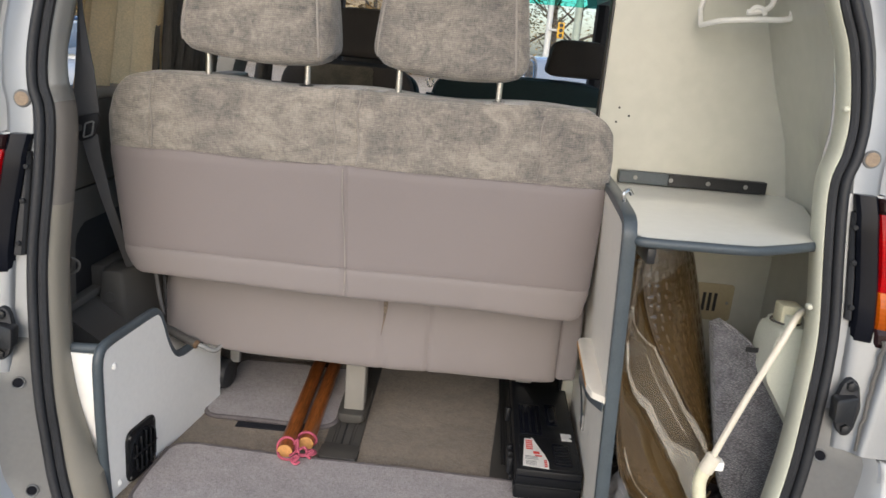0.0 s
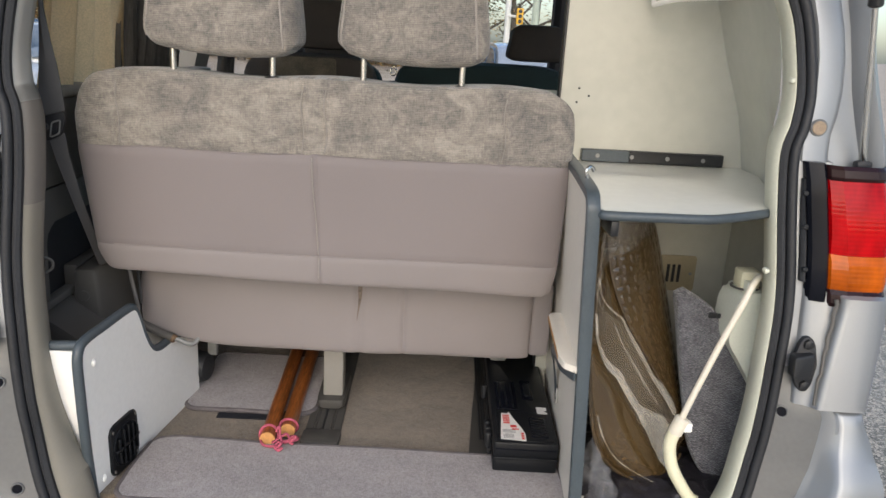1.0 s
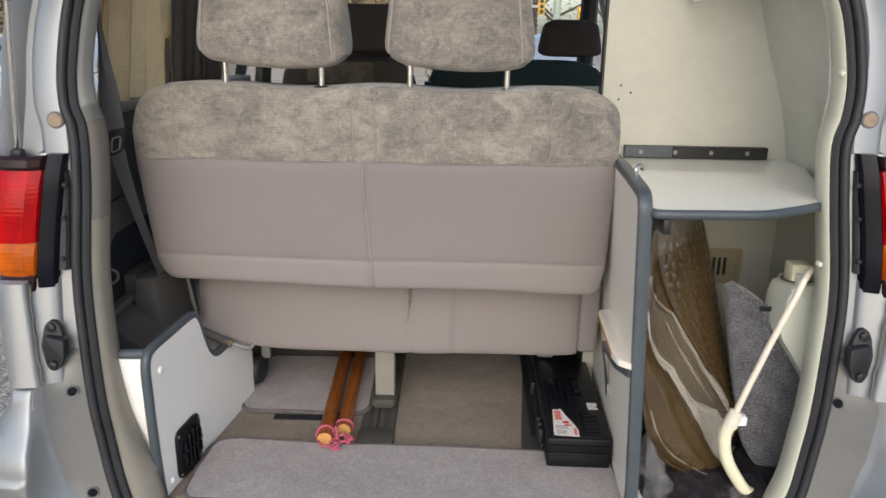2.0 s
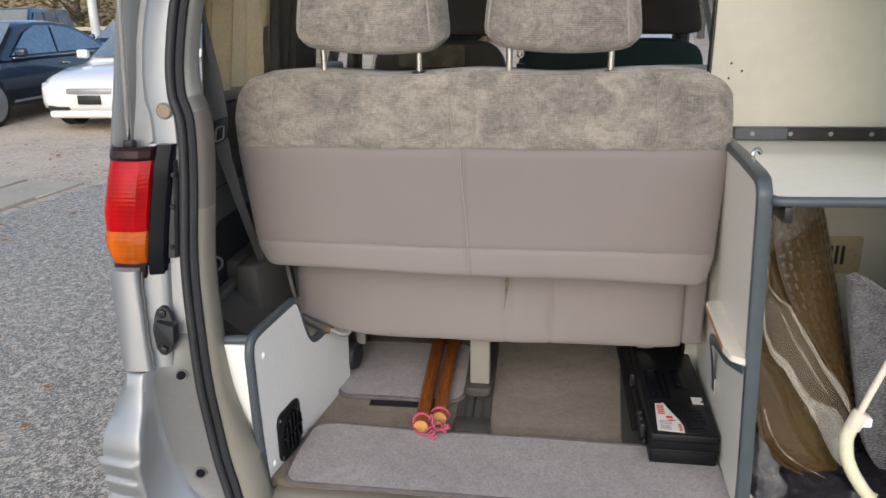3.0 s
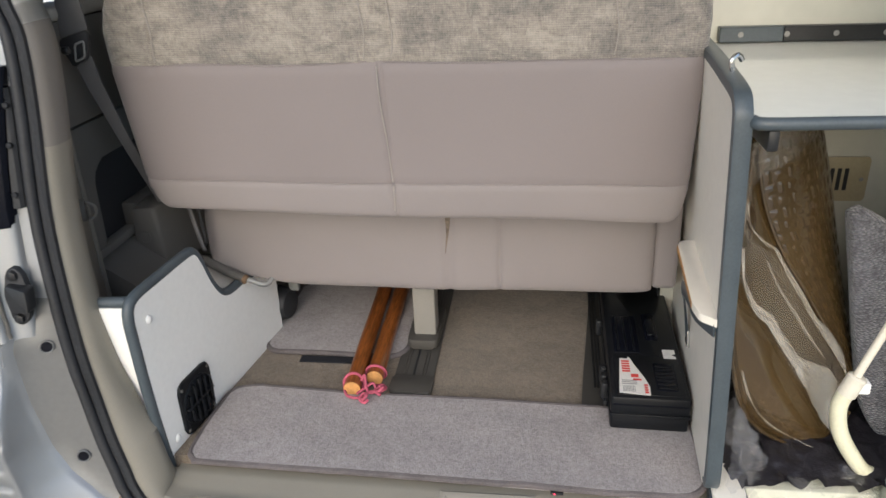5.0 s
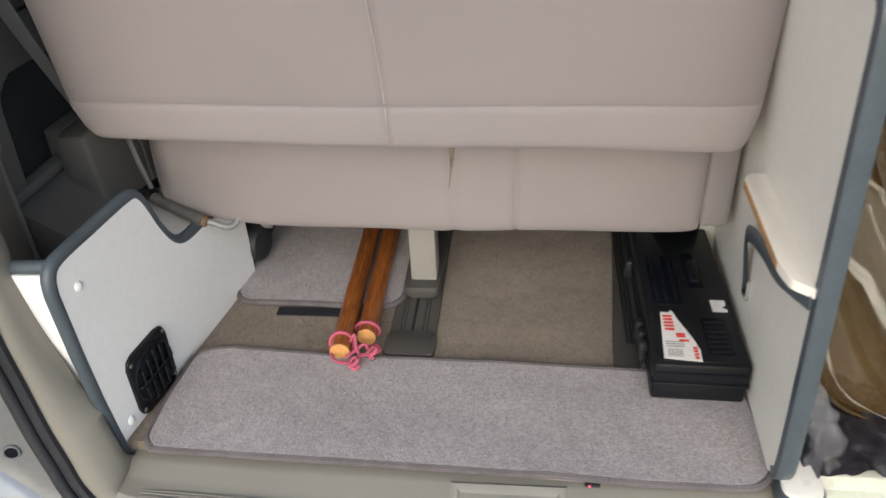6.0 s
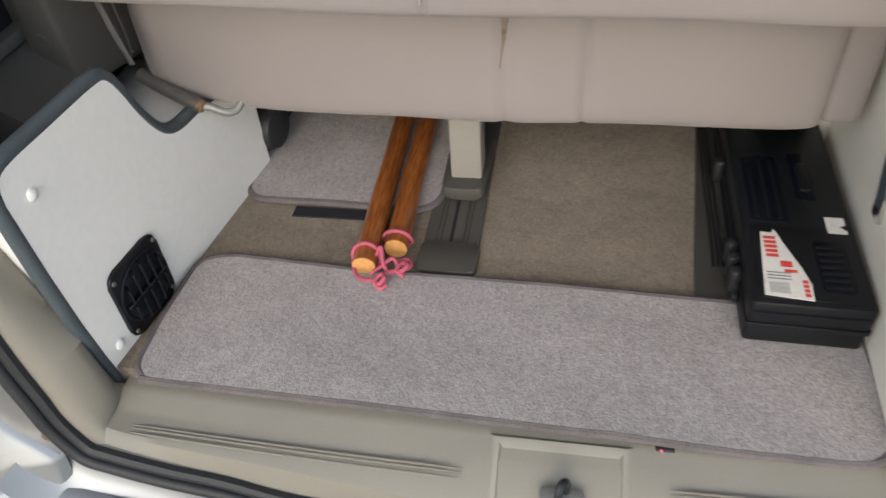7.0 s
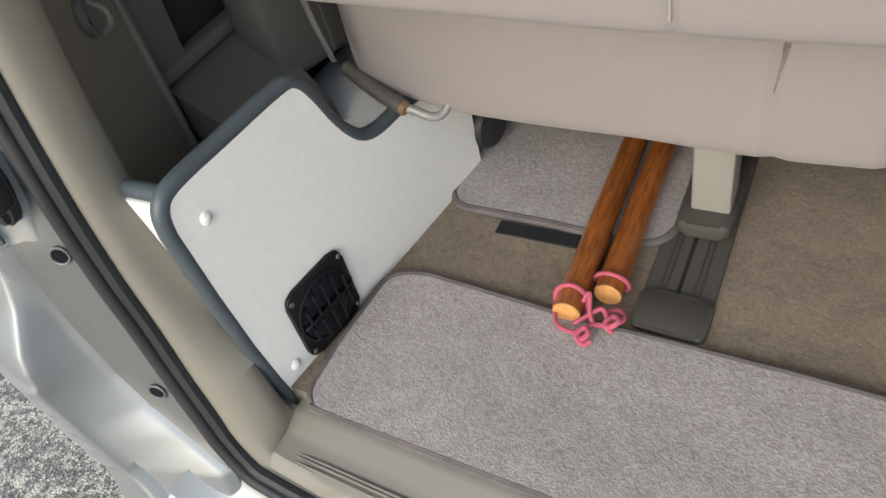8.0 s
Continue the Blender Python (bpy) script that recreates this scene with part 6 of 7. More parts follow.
def tray_at(v, u, d=0.0):
    """v from top to bottom; u 0..1 over the plain side, 1..2 over the embossed face; d outwards."""
    a, b, c = rail_point(R_LEFT, v), rail_point(R_RIDGE, v), rail_point(R_RIGHT, v)
    if u <= 1:
        p = a.lerp(b, u) + Vector((-0.02, -0.035, -0.02)) * math.sin(math.pi * u)
    else:
        p = b.lerp(c, u - 1) + Vector((0.012, -0.018, 0.0)) * math.sin(math.pi * (u - 1))
    return p + Vector((0.45, -0.85, 0.1)) * d


bm = bmesh.new()
grid = [[bm.verts.new(tray_at(j / 40, i / 14)) for i in range(29)] for j in range(41)]
for a, b in zip(grid, grid[1:]):
    for i in range(28):
        bm.faces.new((a[i], a[i + 1], b[i + 1], b[i]))
shell = part("tray_body", bm, BRONZE, tray, "bronze translucent plastic", 180)
mod = shell.modifiers.new("wall", "SOLIDIFY")
mod.thickness, mod.offset = 0.003, -1


def weave(a, b):
    """Height of a woven relief at a, b counted in cells: bars that lie across and along by turns."""
    p, q = a - math.floor(a), b - math.floor(b)
    if (math.floor(a) + math.floor(b)) % 2:
        p, q = q, p
        wide, slim = 0.92, 0.50
    else:
        wide, slim = 0.92, 0.62
    edge = min(1.0, max(0.0, (wide / 2 - abs(p - 0.5)) / 0.14)) * min(1.0, max(0.0, (slim / 2 - abs(q - 0.5)) / 0.14))
    return edge * edge * (3 - 2 * edge)


bm = bmesh.new()
nv, nu = 280, 96
grid = []
for j in range(nv + 1):
    line = []
    for i in range(nu + 1):
        v, u = lerp(0.075, 0.985, j / nv), lerp(1.05, 1.985, i / nu)
        rim = min(1.0, min(j, nv - j, i * 2.2, (nu - i) * 2.2) / 9.0)
        line.append(bm.verts.new(tray_at(v, u, 0.0012 + 0.0013 * weave(i / nu * 8 + 0.25 * j / nv, j / nv * 24 - 1.2 * i / nu) * rim)))
    grid.append(line)
for a, b in zip(grid, grid[1:]):
    for i in range(nu):
        bm.faces.new((a[i], a[i + 1], b[i + 1], b[i]))
part("embossed_face", bm, BRONZE, shell, "basket weave relief pressed into the tray", 180)
part("tray_rim", tube([tray_at(0.10 + 0.82 * k / 30, 1.03, 0.004) for k in range(31)], 0.0028, 6), BRONZE, shell)
part("tray_rim", tube([tray_at(0.02 + 0.96 * k / 30, 0.02, 0.002) for k in range(31)], 0.004, 6), BRONZE, shell)


def crumple(place, nu, nv, size, amount, seed):
    bm = bmesh.new()
    grid = [[bm.verts.new(Vector(place(i / nu, j / nv)) + Vector((wobble((i / nu * 3, j / nv * 3, seed), size, amount), wobble((i / nu * 3, j / nv * 3, seed + 9), size, amount), wobble((i / nu * 3, j / nv * 3, seed + 17), size, amount * 0.6))))
             for i in range(nu + 1)] for j in range(nv + 1)]
    for a, b in zip(grid, grid[1:]):
        for i in range(nu):
            bm.faces.new((a[i], a[i + 1], b[i + 1], b[i]))
    return bm


def film_strip(v0, v1, edge0, edge1, out, seed, amount):
    """A strip of film between two lines on the tray; edge(v) gives u."""
    return crumple(lambda u, v: tray_at(lerp(v0, v1, v), lerp(along(edge0, lerp(v0, v1, v)), along(edge1, lerp(v0, v1, v)), u), out + 0.003 * math.sin(u * 5 + v * 7)), 12, 44, 0.5, amount, seed)


part("film", film_strip(0.20, 0.90, [(0.20, 0.40), (0.48, 0.70), (0.9, 0.66)], [(0.20, 0.70), (0.4, 0.95), (0.9, 0.95)], 0.010, 1.0, 0.004), FILM, tray, "smooth clear plastic film", 180)
# Each film_fold strip paints a bright highlight onto a fold.
part("film_fold", film_strip(0.14, 0.86, [(0.14, 0.60), (0.28, 0.82), (0.4, 0.955), (0.86, 0.945)], [(0.14, 0.612), (0.28, 0.835), (0.4, 0.972), (0.64, 0.975), (0.74, 1.02), (0.80, 1.03), (0.86, 0.96)], 0.014, 2.0, 0.0015), FILMGLINT, tray, "film fold with its highlight painted pale", 180)
part("film_fold", film_strip(0.20, 0.68, [(0.20, 0.39), (0.48, 0.70), (0.68, 0.70)], [(0.20, 0.42), (0.34, 0.60), (0.48, 0.755), (0.68, 0.77)], 0.014, 3.0, 0.002), FILMGLINT, tray, "film fold with its highlight painted pale", 180)
part("film_fold", film_strip(0.655, 0.95, [(0.655, 0.70), (0.8, 0.64), (0.95, 0.60)], [(0.655, 0.77), (0.76, 0.86), (0.84, 0.88), (0.95, 0.68)], 0.012, 5.0, 0.003), FILMGLINT, tray, "film fold with its highlight painted pale", 180)
part("film_fold", film_strip(0.38, 0.74, [(0.38, 0.868), (0.74, 0.878)], [(0.38, 0.876), (0.74, 0.888)], 0.013, 6.0, 0.0006), FILMGLINT, tray, "thin film fold with a painted highlight", 180)
part("film", crumple(lambda u, v: tray_at(lerp(0.0, 0.17, v), lerp(0.30, 1.92, u), 0.016 + 0.006 * math.sin(u * 9 + v * 3)), 40, 14, 0.35, 0.008, 11.0), FILM, tray, "loose clear plastic film", 180)
for k, (v0, v1, u0, u1, wide) in enumerate(((0.03, 0.13, 0.62, 1.20, 0.05), (0.05, 0.16, 0.55, 1.05, 0.03), (0.42, 0.93, 0.10, 0.30, 0.012))):
    part("film_fold", film_strip(v0, v1, [(v0, u0), (v1, u1)], [(v0, u0 + wide * 0.3), (lerp(v0, v1, 0.5), lerp(u0, u1, 0.5) + wide), (v1, u1 + wide * 0.3)], 0.018, 20.0 + k, 0.002), FILMGLINT, tray, "film fold with its highlight painted pale", 180)
part("lower_edge", tube([tray_at(0.60 + 0.395 * k / 20, 0.015 + 0.05 * k / 20, 0.012) for k in range(21)], 0.0022, 6), BRONZE, tray)
part("lower_edge", tube([tray_at(0.998, 0.06 + 0.8 * k / 12, 0.010) for k in range(13)], 0.0022, 6), BRONZE, tray)

bag = thing("bin_bag", (0.5, 0.2, 0.63), "dark plastic bag lying crumpled on the locker floor", "bag")
part("bag_skin", crumple(lambda u, v: (lerp(0.365, 0.70, u), lerp(0.005, 0.45, v), 0.636 + 0.034 * math.sin(math.pi * u) ** 0.5 * math.sin(math.pi * (0.08 + 0.86 * v)) ** 0.5), 46, 46, 0.20, 0.016, 2.0), BAGDARK, bag, angle=180)
clear = thing("plastic_bag", (0.385, 0.02, 0.65), "crumpled clear plastic bag beside the partition", "bag")
part("bag_skin", crumple(lambda u, v: (0.358 + 0.070 * math.sin(math.pi * u) ** 0.6 * (1 - 0.8 * v), lerp(-0.012, 0.10, u) + 0.02 * v, lerp(0.632, 0.735, v) - 0.03 * math.sin(u * 9)), 26, 24, 0.5, 0.010, 8.0), CLEARBAG, clear, angle=180)
part("film_edge", crumple(lambda u, v: (lerp(0.392, 0.600, u), lerp(-0.004, 0.040, v) + 0.010 * math.sin(u * 11), 0.622 + 0.028 * math.sin(math.pi * v) + 0.010 * math.sin(u * 17 + v * 3)), 60, 12, 0.22, 0.009, 15.0), FILM, clear, "crumpled edge of clear film", 180)

cushion = thing("bath_mat", (0.63, 0.2, 0.64), "rolled grey chenille bath mat leaning in the locker", "mat")


M_LEFT = smooth_path([(0.536, 0.200, 1.016), (0.546, 0.180, 0.937), (0.566, 0.160, 0.815), (0.590, 0.145, 0.705), (0.630, 0.135, 0.640)], 6)
M_RIGHT = smooth_path([(0.556, 0.206, 1.024), (0.632, 0.200, 0.972), (0.705, 0.185, 0.850), (0.715, 0.170, 0.725), (0.712, 0.160, 0.640)], 6)


def roll_at(u, v, w):
    q = (1 - v) / 2
    p = rail_point(M_LEFT, q).lerp(rail_point(M_RIGHT, q), (u + 1) / 2)
    return p + Vector((0, -w + wobble((u, v, 3), 0.10, 0.002), 0))


part("pad", pillow(roll_at, 0.024, 34, 60, 4.0)[0], CHENILLE, cushion, "nubbly grey chenille", 60)
part("tag", box((0.600, 0.170, 0.975), (0.624, 0.173, 0.985), 0.001, 1), BLACK, cushion)

jug = thing("water_jug", (0.67, 0.26, 0.63), "milky white plastic jug with a beige pump cap", "jug")
part("bottle", prism(rounded([(0.624, 0.945), (0.626, 1.014), (0.636, 1.040), (0.656, 1.047), (0.750, 1.047), (0.750, 0.800), (0.722, 0.800), (0.644, 0.918)], [0.02, 0.01, 0.012, 0.01, 0, 0, 0.02, 0.015]), lambda u, v, w: Vector((u, w, v)), 0.120, 0.205, 0.010, 3), JUGW, jug, "milky white plastic tank")
part("neck_ring", tube([(0.655 + 0.026 * math.cos(q), 0.158 + 0.024 * math.sin(q), 1.048) for q in (2 * math.pi * k / 24 for k in range(24))], 0.0022, 6, True), TRIMDARK, jug)
cap = part("pump_cap", box((0.638, 0.140, 1.046), (0.676, 0.178, 1.082), 0.004, 2), HOSE, jug, "beige pump cap")
part("spout", box((0.644, 0.124, 1.034), (0.662, 0.144, 1.066), 0.003), JUGW, cap)
JUGC = mat("cream hose plastic", (0.70, 0.65, 0.54), 0.38, 0, 0.06, 18, 200, 0.05, 0.0008)
hose = thing("drain_hose", (0.52, 0.04, 0.64), "yellowed white plastic hose with a joint, hanging in the locker", "hose")
up = [(0.690, 0.140, 1.050), (0.660, 0.105, 1.085), (0.625, 0.058, 1.088), (0.603, 0.042, 1.050), (0.571, 0.040, 0.963), (0.540, 0.040, 0.868), (0.524, 0.040, 0.815)]
part("thin_hose", tube(smooth_path(up, 6), 0.0060, 12), JUGC, hose)
joint = part("joint", cyl((0.529, 0.040, 0.826), (0.517, 0.040, 0.792), 0.0135, 18, 0.003), JUGC, hose, "white plastic hose joint")
part("lug", box((0.526, 0.030, 0.800), (0.546, 0.050, 0.818), 0.003), WHITE, joint)
part("thick_hose", tube(smooth_path([(0.517, 0.040, 0.796), (0.512, 0.040, 0.770), (0.520, 0.040, 0.730), (0.541, 0.040, 0.690), (0.572, 0.041, 0.652), (0.612, 0.060, 0.644), (0.66, 0.11, 0.642)], 7), 0.0118, 14), HOSE, hose)
plate = thing("vent_plate", (0.655, 0.505, 0.96), "beige plastic slotted vent plate on the wall", "vent")
part("plate", prism(rounded([(0.600, 0.918), (0.690, 0.918), (0.690, 1.006), (0.600, 1.006)], 0.008), lambda u, v, w: Vector((u, w, v)), 0.5055, 0.5098, 0.001), mat("beige vent plastic", (0.36, 0.31, 0.20), 0.5, 0, 0.08, 8, 300, 0.1, 0.0006), plate)
for k in range(3):
    part("slot", box((0.620 + k * 0.013, 0.5045, 0.940), (0.6275 + k * 0.013, 0.5057, 0.984), 0.0005, 1), BLACK, plate)
part("plate_screw", cyl((0.678, 0.5056, 0.962), (0.678, 0.504, 0.962), 0.004, 10, 0.001), STEEL, plate)

# ---- front of the cabin ----
def cabin_seat(x0, x1, y, top, head0, head1, head_top, cover, headc, label):
    st = thing("front_seat", ((x0 + x1) / 2, y + 0.1, 0.62), label, "seat")
    cx, hw = (x0 + x1) / 2, (x1 - x0) / 2

    def back(u, v, w):
        z = lerp(0.95, top, (v + 1) / 2)
        pull = abs(u * v) ** 6
        return Vector((cx + u * hw * (1 - 0.08 * v) - math.copysign(1, u) * pull * 0.03, y - w, z - math.copysign(1, v) * pull * 0.03))

    part("backrest", pillow(back, 0.07, 24, 20, 6.0)[0], cover, st)

    def head(u, v, w):
        z = lerp(top + 0.012, head_top, (v + 1) / 2)
        pull = abs(u * v) ** 6
        return Vector((lerp(head0, head1, (u + 1) / 2 + 0.06 * u * -v) - math.copysign(1, u) * pull * 0.02, y + 0.01 - w, z - math.copysign(1, v) * pull * 0.015))

    part("headrest", pillow(head, 0.06, 18, 14, 6.0)[0], headc, st)
    part("seat_cushion", box((x0, y, 0.82), (x1, y + 0.50, 0.98), 0.05, 3), cover, st)
    part("seat_box", box((x0 + 0.02, y + 0.02, 0.622), (x1 - 0.02, y + 0.48, 0.818), 0.01), DARK, st)
    return st


cabin_seat(-0.135, 0.62, 1.90, 1.388, 0.335, 0.575, 1.545, SEATGREEN, SEATDARK, "dark front seat with a dark green cloth cover")
mid_seat = cabin_seat(-0.60, -0.13, 1.35, 1.405, -0.44, -0.15, 1.575, SEATDARK, SEATDARK, "dark brown middle row seat with a map pocket")
part("map_pocket", prism(rounded([(-0.490, 1.325), (-0.275, 1.325), (-0.275, 1.392), (-0.490, 1.392)], 0.01), lambda u, v, w: Vector((u, w, v)), 1.270, 1.279, 0.003), mat("worn brown pocket", (0.10, 0.085, 0.06), 0.9, 0, 0.4, 25, 300, 0.3, 0.001, con=0.2), mid_seat, "worn brown map pocket")
cabin_seat(-0.64, -0.16, 2.05, 1.36, -0.50, -0.28, 1.52, SEATGREEN, SEATDARK, "dark front seat with a dark green cloth cover")
cab = thing("cabinet", (0.45, 1.0, 0.622), "pale laminate kitchen cabinet along the van side", "cabinet")
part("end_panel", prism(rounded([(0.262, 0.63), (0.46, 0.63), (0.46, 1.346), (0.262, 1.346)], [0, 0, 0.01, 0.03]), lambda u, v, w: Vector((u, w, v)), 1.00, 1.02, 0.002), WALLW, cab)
part("worktop", box((0.52, 0.53, 1.19), (0.755, 1.44, 1.215), 0.006), SHELFW, cab)
part("lower_body", box((0.53, 0.53, 0.622), (0.74, 1.44, 1.189), 0.004), WALLW, cab)
stalk = thing("belt_buckle", (-0.10, 1.5, 1.1), "seat belt buckle on a dark stalk", "buckle")
part("stalk", tube(smooth_path([(-0.11, 1.50, 0.98), (-0.105, 1.49, 1.15), (-0.10, 1.48, 1.32)], 4), 0.014, 8), DARK, stalk)
part("ring", tube([(-0.10 + 0.010 * math.cos(q), 1.466, 1.355 + 0.014 * math.sin(q)) for q in (2 * math.pi * k / 16 for k in range(16))], 0.0035, 6, True), CHROME, stalk)


# ---- outside: ground ----
bm = bmesh.new()
bmesh.ops.create_grid(bm, x_segments=2, y_segments=2, size=900)
solo("ground", bm, OLDTAR, "old brown grey tarmac strewn with leaves", "ground", kind="structure")
bm = bmesh.new()
vs = [bm.verts.new((x, y, 0.004)) for x, y in ((-6.3, -14), (40, -14), (40, 5.4), (-4.0, 5.2), (-4.1, 5.15))]
bm.faces.new(vs)
solo("road", bm, TARMAC, "coarse grey tarmac of the parking lot", "road", kind="structure")
pave = new("pavement")
tagged(pave, "weathered concrete edging slabs between two tarmac areas", "pavement", kind="structure")
turn_slab = pose(-4.20, 5.14, 0, 0, 0, -6)
for k in range(4):
    for r in range(9):
        dz = 0.004 * ((k * 3 + r * 2) % 4)
        bm = box((-0.61 * (k + 1) + 0.008, -0.61 * (r + 1) + 0.008, -0.05), (-0.61 * k - 0.008, -0.61 * r - 0.008, 0.022 + dz), 0.008, 1)
        bm.transform(turn_slab)
        part("slab", bm, SLAB, pave)


def leaf_mesh(count, spread, size, seed):
    rng = random.Random(seed)
    verts, faces = [], []
    for _ in range(count):
        c = spread(rng)
        a, t = rng.uniform(0, 6.28), rng.uniform(-0.9, 0.9)
        s = size * rng.uniform(0.6, 1.3)
        u = Vector((math.cos(a), math.sin(a), t * 0.6)).normalized() * s
        v = Vector((-math.sin(a), math.cos(a), rng.uniform(-0.7, 0.7))).normalized() * s * 0.62
        k = len(verts)
        verts += [c - u, c - u * 0.2 + v, c + u, c - u * 0.2 - v]
        faces.append((k, k + 1, k + 2, k + 3))
    me = bpy.data.meshes.new("leaves")
    me.from_pydata([tuple(v) for v in verts], [], faces)
    return me


def leafmat(name, a, b):
    m = mat(name, a, 0.8, 0, 0.2, 3, 30, 0)
    n, l = m.node_tree.nodes, m.node_tree.links
    g, mix = n.new("ShaderNodeNewGeometry"), n.new("ShaderNodeMix")
    mix.data_type = "RGBA"
    mix.inputs["A"].default_value, mix.inputs["B"].default_value = (*a, 1), (*b, 1)
    l.new(g.outputs["Random Per Island"], mix.inputs["Factor"])
    l.new(mix.outputs["Result"], n["Principled BSDF"].inputs["Base Color"])
    return m


AUTUMN = leafmat("autumn leaves", (0.28, 0.18, 0.07), (0.46, 0.32, 0.13))
GREENLEAF = leafmat("dark leaves", (0.06, 0.07, 0.035), (0.20, 0.18, 0.09))
FALLEN = leafmat("fallen leaves", (0.30, 0.11, 0.03), (0.42, 0.24, 0.09))
BARK = mat("bark", (0.10, 0.085, 0.07), 0.95, 0, 0.3, 3, 30, 0.5, 0.01)

me = leaf_mesh(900, lambda r: Vector((r.uniform(-11, -1.1), r.uniform(-1.2, 5.2) if r.random() < 0.3 else r.uniform(5.4, 10.5), 0.012)), 0.034, 5)
for v in me.vertices:
    v.co.z = 0.010 + (v.co.z - 0.012) * 0.25 + 0.004
me.materials.append(FALLEN)
tagged(new("fallen_leaves", me), "scattered brown fallen leaves on the tarmac", "leaves", kind="stuff")
me = leaf_mesh(900, lambda r: (lambda k: Vector((-4.86 - 0.10 * k + r.uniform(-0.04, 0.05), 4.75 - 0.99 * k + r.uniform(-0.05, 0.06), r.uniform(0.01, 0.06))))(r.uniform(0, 3.4)), 0.03, 8)
me.materials.append(GRASS)
tagged(new("grass", me), "tufts of grass along the slab edge", "grass", kind="stuff")


# ---- parked cars ----
def paint(name, color, metal=0.3):
    return mat(name, color, 0.25, metal, 0.06, 1.5, 200, 0.0, coat=0.9)


TYRE = mat("tyre rubber", (0.015, 0.015, 0.016), 0.8, 0, 0.2, 8, 60, 0.3)
ALLOY = mat("alloy rim", (0.40, 0.40, 0.41), 0.35, 0.6, 0.08, 5, 60, 0)
HEADLAMP = mat("head lamp glass", (0.55, 0.56, 0.56), 0.12, 0.2, 0.2, 9, 40, 0, coat=1.0)
# SCREEN's pale base colour stands in for the sky mirrored in the glass.
SCREEN = mat("windscreen with painted reflection", (0.42, 0.43, 0.40), 0.15, 0, 0.2, 1.2, 20, 0, coat=1.0)


def parked_car(at, heading, body, label, L=4.6, W=1.78, H=1.43, tall=False, screen=SCREEN, glassm=CARGLASS):
    """A car with its nose along +x before it is turned to its heading."""
    m = Matrix.Translation(at) @ pose(0, 0, 0, 0, 0, heading)
    car = thing("car", at, label, "car")
    hl, hw = L / 2, W / 2
    belt = H * 0.63

    def put(bm):
        bm.transform(m)
        return bm

    if tall:
        prof = [(-1.0, 0.42, 0.80, 0.86), (-0.97, 0.30, 1.00, 0.95), (-0.6, 0.24, 1.02, 1.0), (0.0, 0.24, 1.02, 1.0), (0.45, 0.24, 1.0, 1.0), (0.85, 0.26, 0.93, 0.97), (0.97, 0.32, 0.80, 0.90), (1.0, 0.42, 0.62, 0.80)]
    else:
        prof = [(-1.0, 0.42, 0.70, 0.78), (-0.96, 0.30, 0.92, 0.90), (-0.75, 0.24, 1.0, 0.98), (-0.3, 0.22, 1.0, 1.0), (0.1, 0.22, 1.0, 1.0), (0.45, 0.22, 0.97, 1.0), (0.70, 0.23, 0.92, 0.98), (0.86, 0.25, 0.85, 0.93), (0.95, 0.27, 0.76, 0.84), (0.985, 0.30, 0.68, 0.76), (1.0, 0.36, 0.58, 0.66)]
    rings = []
    for q, lo, hi, wd in prof:
        x, z0, z1, w = q * hl, lo, hi * belt, wd * hw
        c = (z0 + z1) / 2
        rings.append([Vector((x, y, z)) for y, z in ((-w * 0.80, z0), (-w * 0.97, z0 + 0.06), (-w, c - 0.05), (-w * 0.985, c + 0.12), (-w * 0.93, z1 - 0.05), (-w * 0.80, z1), (0, z1 + 0.025), (w * 0.80, z1), (w * 0.93, z1 - 0.05), (w * 0.985, c + 0.12), (w, c - 0.05), (w * 0.97, z0 + 0.06), (w * 0.80, z0))])
    shell = part("body", put(loft(rings)), body, car, angle=40)
    cab = [(-0.88, 0.0), (-0.74, 0.36), (-0.58, 0.70), (-0.42, 0.90), (-0.25, 0.98), (-0.08, 1.0), (0.06, 0.95), (0.14, 0.84), (0.43, 0.0)] if not tall else [(-0.97, 0.0), (-0.90, 0.95), (-0.3, 1.0), (0.10, 0.97), (0.42, 0.0)]
    rings = []
    for q, h in cab:
        z = lerp(belt - 0.02, H, h)
        wt, wb = hw * lerp(0.84, 0.66, h), hw * 0.86
        rings.append([Vector((q * hl, y, zz)) for y, zz in ((-wb, belt - 0.03), (-wt, z - 0.03), (-wt * 0.8, z), (wt * 0.8, z), (wt, z - 0.03), (wb, belt - 0.03))])
    top = part("roof", put(loft(rings, True, True)), body, car, angle=40)
    # side glass, screens
    for s in (-1, 1):
        for shape in ((((-0.72, 0.10), (-0.62, 0.36), (-0.50, 0.60), (-0.36, 0.77), (-0.20, 0.84), (-0.18, 0.08)), ((-0.155, 0.08), (-0.165, 0.84), (-0.02, 0.85), (0.09, 0.68), (0.30, 0.08))) if not tall else (((-0.88, 0.08), (-0.84, 0.82), (-0.50, 0.84), (-0.50, 0.08)), ((-0.46, 0.08), (-0.46, 0.84), (-0.14, 0.84), (-0.14, 0.08)), ((-0.10, 0.08), (-0.10, 0.84), (0.08, 0.82), (0.30, 0.08)))):
            pts = []
            for q, h in shape:
                w = hw * lerp(0.86, 0.705, h) + 0.014
                pts.append(Vector((q * hl, s * w, lerp(belt, H, h))))
            bm = bmesh.new()
            a = [bm.verts.new(p) for p in pts]
            b = [bm.verts.new(p - Vector((0, s * 0.02, 0))) for p in pts]
            bm.faces.new(a)
            for i in range(len(a)):
                bm.faces.new((a[i], a[(i + 1) % len(a)], b[(i + 1) % len(a)], b[i]))
            part("side_window", put(bm), glassm, car)
